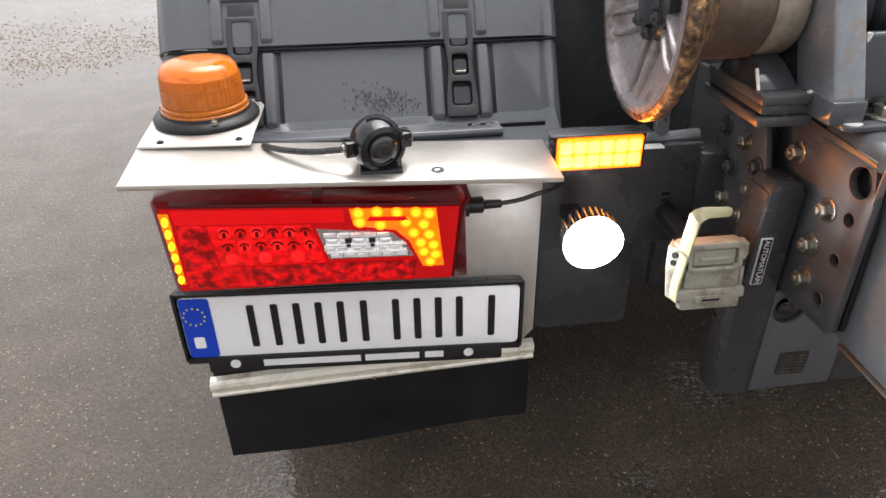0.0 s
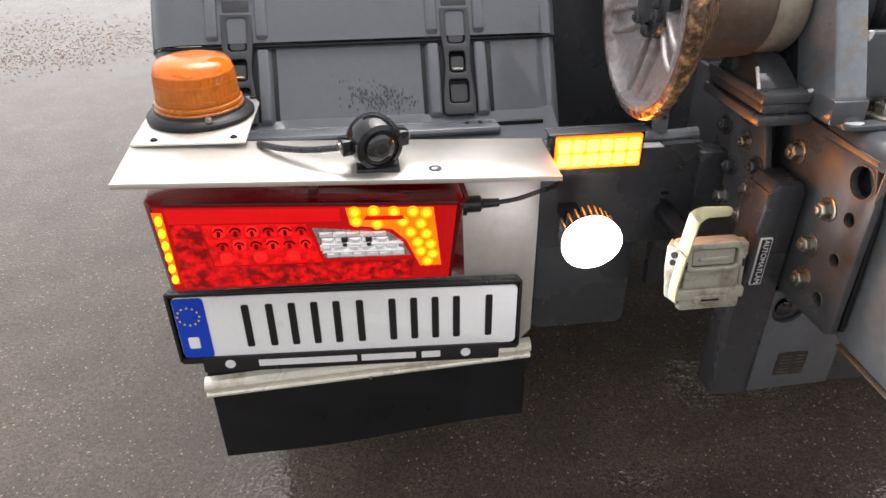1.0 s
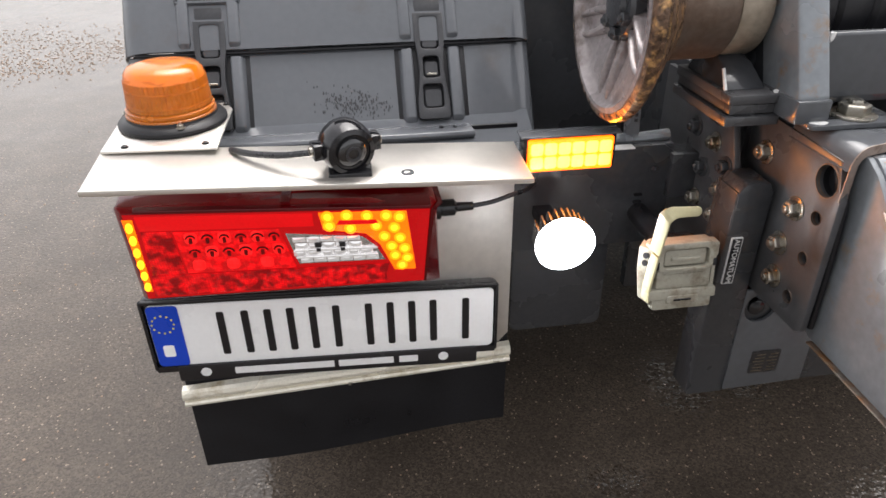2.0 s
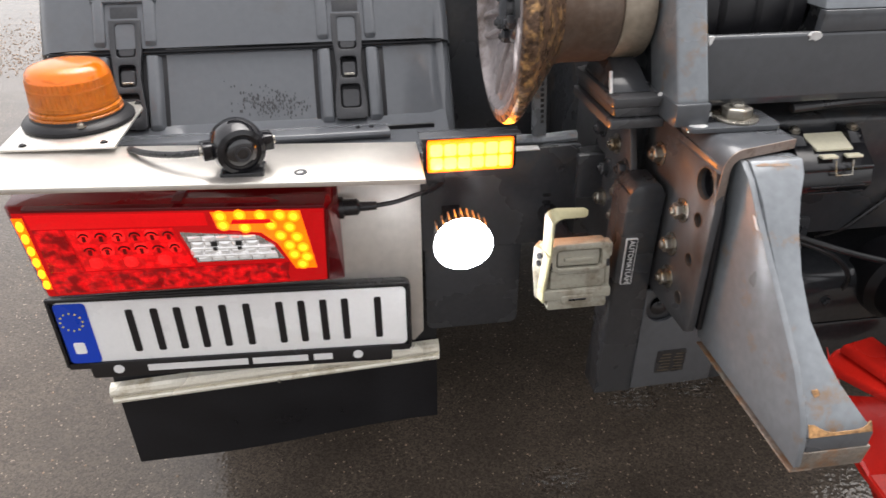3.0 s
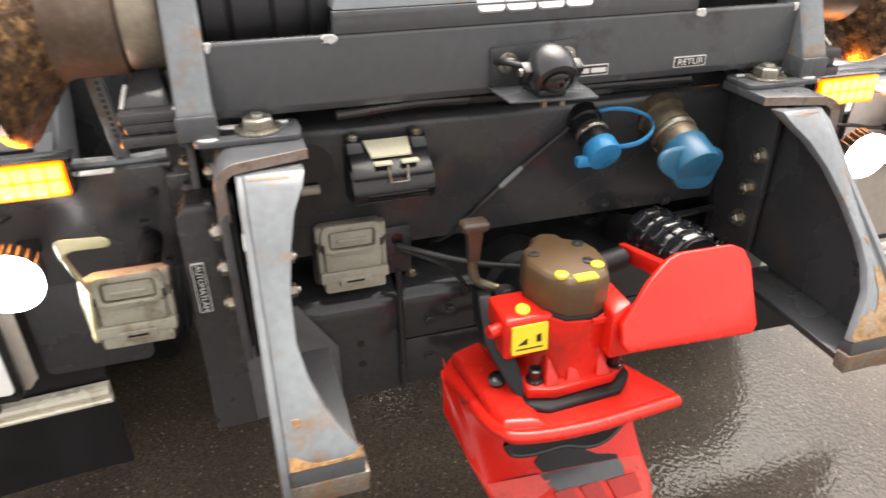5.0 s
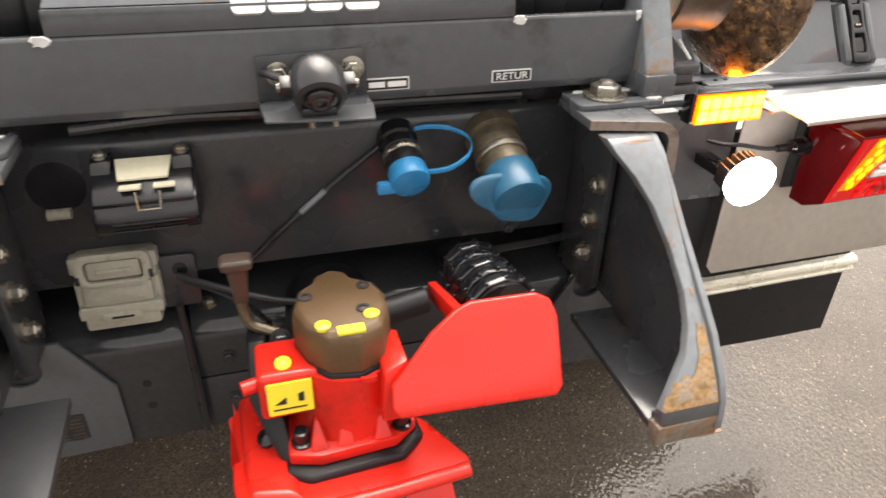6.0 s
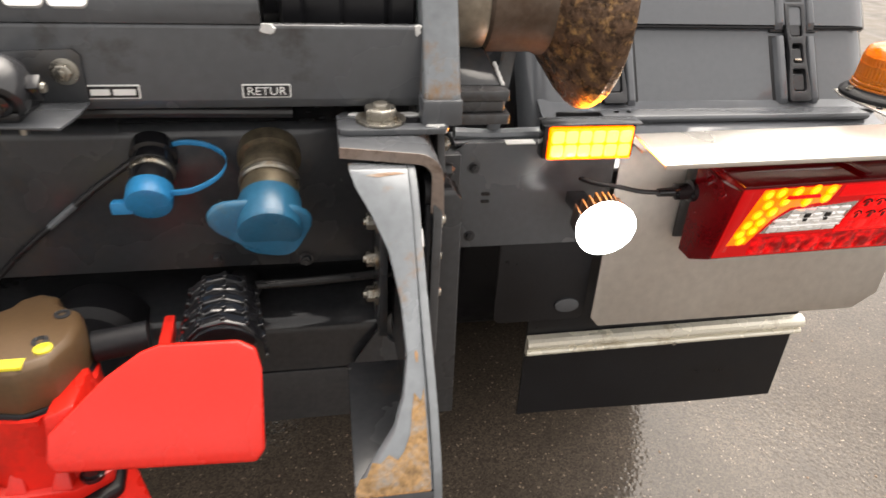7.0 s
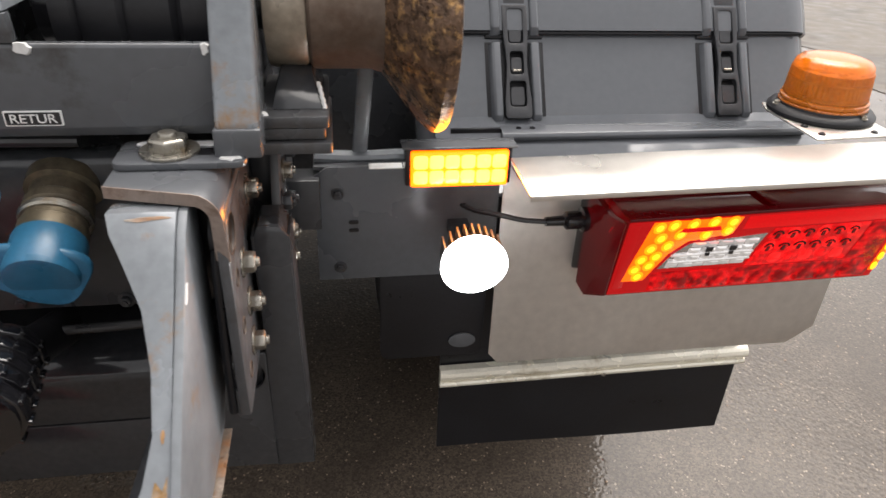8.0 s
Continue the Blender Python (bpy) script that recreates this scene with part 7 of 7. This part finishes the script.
for u0, u1 in ((0.36, 0.50), (0.53, 0.68), (0.71, 0.92)):
    tongue_patch("emblem_block", [(u0, 2.72), (u1 - 0.02, 2.66), (u1, 3.30), (u0 + 0.03, 3.34)], DEEP_RED, 0.0042)
# rubber pad between mouth and head
bm = BM()
pad = [(-0.084, 1.834), (-0.060, 1.818), (0.042, 1.826), (0.070, 1.853), (0.062, 1.93), (-0.070, 1.93)]
loft(bm, [[(x, y, 0.738) for x, y in pad], [(x, y, 0.752) for x, y in pad]])
part("rubber_pad", bm, RUBBER, tc, "black rubber pad", bevel=0.005, segs=3)
# head: flange and body
bm = BM()
fl = [(-0.078, 1.842), (-0.045, 1.832), (0.036, 1.838), (0.062, 1.858), (0.058, 1.935), (-0.074, 1.935)]
loft(bm, [[(x, y, 0.7525) for x, y in fl], [(x, y, 0.768) for x, y in fl]])
head = part("flange", bm, RED, tc, bevel=0.003)
bm = BM()


def oval(cx, cy, rx, ry, z, n=28):
    return [(cx + rx * math.cos(2 * math.pi * k / n), cy + ry * math.sin(2 * math.pi * k / n), z) for k in range(n)]


loft(bm, [oval(-0.004, 1.905, 0.068, 0.062, 0.766), oval(-0.004, 1.905, 0.062, 0.060, 0.778), oval(-0.004, 1.907, 0.058, 0.060, 0.80), oval(-0.004, 1.908, 0.056, 0.060, 0.848)])
part("head_body", bm, RED, tc)
for a0 in (-0.046, -0.018, 0.022):
    bm = BM()
    loft(bm, [[(a0 - 0.010, 1.838, 0.768), (a0 + 0.010, 1.838, 0.768), (a0 + 0.008, 1.87, 0.768), (a0 - 0.008, 1.87, 0.768)], [(a0 - 0.002, 1.855, 0.795), (a0 + 0.002, 1.855, 0.795), (a0 + 0.002, 1.87, 0.795), (a0 - 0.002, 1.87, 0.795)]])
    part("gusset", bm, RED, head, bevel=0.002)
for x, y in ((-0.063, 1.856), (0.045, 1.855), (-0.062, 1.925)):
    bm = BM()
    turned(bm, (x, y, 0.767), (0, 0, 1), [(0.0115, 0), (0.0115, 0.004), (0.0085, 0.005), (0.0085, 0.018), (0.006, 0.019), (0.005, 0.014)], 18)
    part("cap_screw", bm, BLACK, head)
bm = BM()
turned(bm, (-0.098, 1.890, 0.748), (-0.3, -0.3, 1), [(0.011, 0), (0.011, 0.006), (0.006, 0.007), (0.006, 0.004)], 18)
part("cap_screw", bm, BLACK, lip)
# label block at the side of the head
bm = BM()
box(bm, -0.100, -0.036, 1.868, 1.93, 0.795, 0.853, None)
lb = part("side_block", bm, RED, tc, bevel=0.006, segs=3)
m = pose(-0.069, 1.8655, 0.826, 84, 0, 0)
bm = BM()
loft(bm, [[m @ Vector((x, y, h)) for x, y in rounded(-0.023, 0.023, -0.019, 0.019, 0.0015)] for h in (-0.006, 0.0022)])
yl = part("warning_label", bm, YELLOW, lb, "yellow warning label with black pictograms")
for poly in ([(-0.016, -0.006), (-0.004, -0.006), (-0.004, 0.002)], [(0.008, -0.005), (0.014, -0.005), (0.014, 0.006), (0.008, 0.004)], [(-0.018, -0.013), (0.016, -0.013), (0.016, -0.0115), (-0.018, -0.0115)]):
    bm = BM()
    loft(bm, [[m @ Vector((x, y, h)) for x, y in poly] for h in (0.0018, 0.0030)])
    part("pictogram", bm, STICKER, yl, smooth=False)
bm = BM()
turned(bm, (-0.072, 1.885, 0.852), (0, -0.3, 1), [(0.0085, 0), (0.0085, 0.006), (0.005, 0.008), (0.003, 0.006)], 16)
part("grease_cap", bm, YELLOW, lb)
bm = BM()
cyl(bm, (-0.098, 1.885, 0.834), (-0.116, 1.880, 0.834), 0.008, seg=14)
part("indicator_pin", bm, RED, lb)
# brown cap
bm = BM()
capo = [(-0.029, 1.980), (-0.034, 1.966), (-0.054, 1.952), (-0.064, 1.915), (-0.052, 1.880), (-0.030, 1.856), (0.006, 1.850), (0.036, 1.864), (0.050, 1.895), (0.052, 1.925), (0.043, 1.950), (0.016, 1.966), (0.011, 1.982), (-0.009, 1.990)]
cxm, cym = -0.006, 1.915
capo = [(cxm + (x - cxm) * 0.88, cym + (y - cym) * 0.95) for x, y in capo]
loft(bm, [[(x, y, 0.842) for x, y in capo], [(x, y, 0.886) for x, y in capo], [(cxm + (x - cxm) * 0.96, cym + (y - cym) * 0.96, 0.896) for x, y in capo], [(cxm + (x - cxm) * 0.86, cym + (y - cym) * 0.86, 0.901) for x, y in capo]])
bc = part("cap", bm, BROWN, tc, "brown plastic actuator cap", bevel=0.0015, angle=28)
bm = BM()
loft(bm, [[(cxm + (x - cxm) * k, cym + (y - cym) * k, z) for x, y in capo] for k, z in ((1.03, 0.836), (1.05, 0.840), (1.05, 0.850), (1.02, 0.853))])
part("seal", bm, RUBBER, bc)
for x, y in ((-0.040, 1.930), (0.023, 1.938), (0.016, 1.896)):
    bm = BM()
    turned(bm, (x, y, 0.900), (0, 0, 1), [(0.0075, 0), (0.0075, 0.0025), (0.004, 0.003), (0.0035, 0.001)], 14)
    part("cap_bolt", bm, GREY_DARK, bc)
for x, y, r in ((-0.029, 1.876, 0.008), (0.022, 1.884, 0.008)):
    bm = BM()
    turned(bm, (x, y, 0.899), (0, 0, 1), [(r, 0), (r, 0.004), (r * 0.5, 0.0055), (r * 0.4, 0.004)], 16)
    part("yellow_plug", bm, YELLOW, bc)
bm = BM()
box(bm, -0.016, 0.011, 1.859, 1.872, 0.8985, 0.9015)
part("yellow_tag", bm, YELLOW, bc)
bm = BM()
box(bm, 0.002, 0.018, 1.8445, 1.849, 0.845, 0.851)
part("red_tag", bm, RED, bc)
# red guard plate beside the bellows
bm = BM()
gp = [(0.034, 1.811, 0.819), (0.028, 1.815, 0.828), (0.030, 1.826, 0.850), (0.078, 1.853, 0.888), (0.108, 1.866, 0.904), (0.125, 1.870, 0.908), (0.195, 1.864, 0.911), (0.210, 1.858, 0.905), (0.215, 1.846, 0.890), (0.214, 1.812, 0.822), (0.206, 1.807, 0.813)]
loft(bm, [[Vector(p) for p in gp], [Vector(p) + Vector((0, 0.009, -0.005)) for p in gp]])
part("guard_plate", bm, RED, tc, "bright red guard plate", bevel=0.003, segs=3)
bm = BM()
loft(bm, [[(0.020, 1.83, 0.80), (0.06, 1.83, 0.80), (0.06, 1.91, 0.80), (0.02, 1.91, 0.80)], [(0.025, 1.84, 0.858), (0.05, 1.845, 0.866), (0.05, 1.90, 0.866), (0.025, 1.90, 0.858)]])
part("guard_stay", bm, RED, tc, bevel=0.003)
bm = BM()
loft(bm, [[(0.116, 1.870, 0.866), (0.128, 1.870, 0.866), (0.128, 1.878, 0.886), (0.116, 1.878, 0.886)], [(0.106, 1.965, 0.848), (0.117, 1.965, 0.848), (0.117, 1.975, 0.868), (0.106, 1.975, 0.868)]])
part("guard_tab", bm, RED, tc, bevel=0.002)
bm = BM()
cyl(bm, (0.045, 1.935, 0.862), (0.095, 1.945, 0.864), 0.016, seg=18)
part("port", bm, RUBBER, tc)
# ribbed bellows: faceted rings that grow towards the guard plate
b0, b1 = Vector((0.164, 1.998, 0.868)), Vector((0.174, 1.896, 0.866))
uu, vv, ww = frame_of(b1 - b0)
L_ = (b1 - b0).length
bm = BM()
turned(bm, b0, ww, [(0.026, -0.012), (0.034, 0.0), (0.036, L_ * 0.5), (0.037, L_)], 24)
bel = part("bellows", bm, BELLOWS, tc, "black ribbed rubber bellows")
for k in range(5):
    r_, h, w_ = 0.0385 + 0.0012 * k, L_ * (0.02 + 0.195 * k), L_ * (0.125 + 0.008 * k)
    bm = BM()
    turned(bm, b0 + ww * h, ww, [(r_ - 0.006, 0), (r_ - 0.001, 0.0012), (r_, w_ * 0.22), (r_ - 0.0012, w_ * 0.78), (r_ - 0.002, w_ * 0.94), (r_ - 0.006, w_)], 11, start=0.3 * k)
    part("bellows_ring", bm, BELLOWS, bel, angle=24, bevel=0.0008)
    for q in range(11):
        a = 2 * math.pi * (q + 0.5 * (k % 2)) / 11 + 0.3 * k
        mm = Matrix((uu * math.cos(a) + vv * math.sin(a), -uu * math.sin(a) + vv * math.cos(a), ww)).transposed().to_4x4()
        mm.translation = b0 + ww * (h + w_ * 0.5) + (uu * math.cos(a) + vv * math.sin(a)) * (r_ - 0.0008)
        bm = BM()
        box(bm, -0.004, 0.0022, -0.0022, 0.0022, -w_ * 0.40, w_ * 0.40, mm)
        part("bellows_lug", bm, BELLOWS, bel, bevel=0.0008, angle=50)
bm = BM()
cyl(bm, (0.176, 2.10, 0.822), (0.172, 1.990, 0.862), 0.022, seg=22)
part("supply_pipe", bm, RUBBER, tc)
# operating lever with a brown grip
bm = BM()
tube(bm, [(-0.106, 1.968, 0.900), (-0.106, 1.969, 0.872), (-0.100, 1.966, 0.852), (-0.082, 1.962, 0.842), (-0.070, 1.958, 0.836), (-0.066, 1.950, 0.815), (-0.064, 1.94, 0.79)], 0.0065, 10)
lev = part("lever", bm, BRASS, tc, "bent steel operating lever")
bm = BM()
loft(bm, [[(-0.106 + x, 1.966 + y, z) for x, y in rounded(-r, r, -r * 0.7, r * 0.7, r * 0.3)] for z, r in ((0.884, 0.0075), (0.905, 0.009), (0.927, 0.0115), (0.929, 0.0165), (0.937, 0.0175), (0.940, 0.014))])
part("grip", bm, GRIP, lev, "brown plastic grip", bevel=0.0008)
for p, d in (((-0.092, 1.955, 0.816), (-0.2, -1, 0)), ((-0.070, 1.945, 0.84), (0, -1, 0.3))):
    bm = BM()
    hexagon(bm, p, d, 0.009, 0.010, 0.002)
    part("pivot_bolt", bm, GREY_DARK, tc)
bm = BM()
loft(bm, [[(-0.106, 1.945, 0.842), (-0.088, 1.945, 0.842), (-0.084, 1.975, 0.842), (-0.106, 1.975, 0.842)], [(-0.112, 1.90, 0.80), (-0.082, 1.89, 0.80), (-0.078, 1.95, 0.80), (-0.108, 1.955, 0.80)],
          [(-0.096, 1.868, 0.762), (-0.074, 1.856, 0.762), (-0.070, 1.93, 0.762), (-0.094, 1.93, 0.762)], [(-0.082, 1.845, 0.742), (-0.066, 1.838, 0.742), (-0.062, 1.92, 0.742), (-0.082, 1.92, 0.742)]])
part("link_housing", bm, RUBBER, tc, bevel=0.003)
bm = BM()
seal_line = smooth_path([(-0.122, 1.800, 0.732), (-0.114, 1.796, 0.717), (-0.088, 1.795, 0.711), (-0.048, 1.795, 0.712), (-0.016, 1.796, 0.700), (0.012, 1.799, 0.700), (0.042, 1.808, 0.716), (0.062, 1.818, 0.732)], 6)
loft(bm, [[p + Vector((0, -0.002, 0)), p + Vector((0, 0.004, -0.002)), Vector((p.x, p.y + 0.016, 0.737)), Vector((p.x, p.y + 0.008, 0.738))] for p in seal_line])
lip_seal = part("lip_seal", bm, RUBBER, tc, "sagging black rubber seal under the lip")
bm = BM()
tube(bm, seal_line, 0.0034, 8, 0)
part("seal_bead", bm, BLACK, lip_seal)
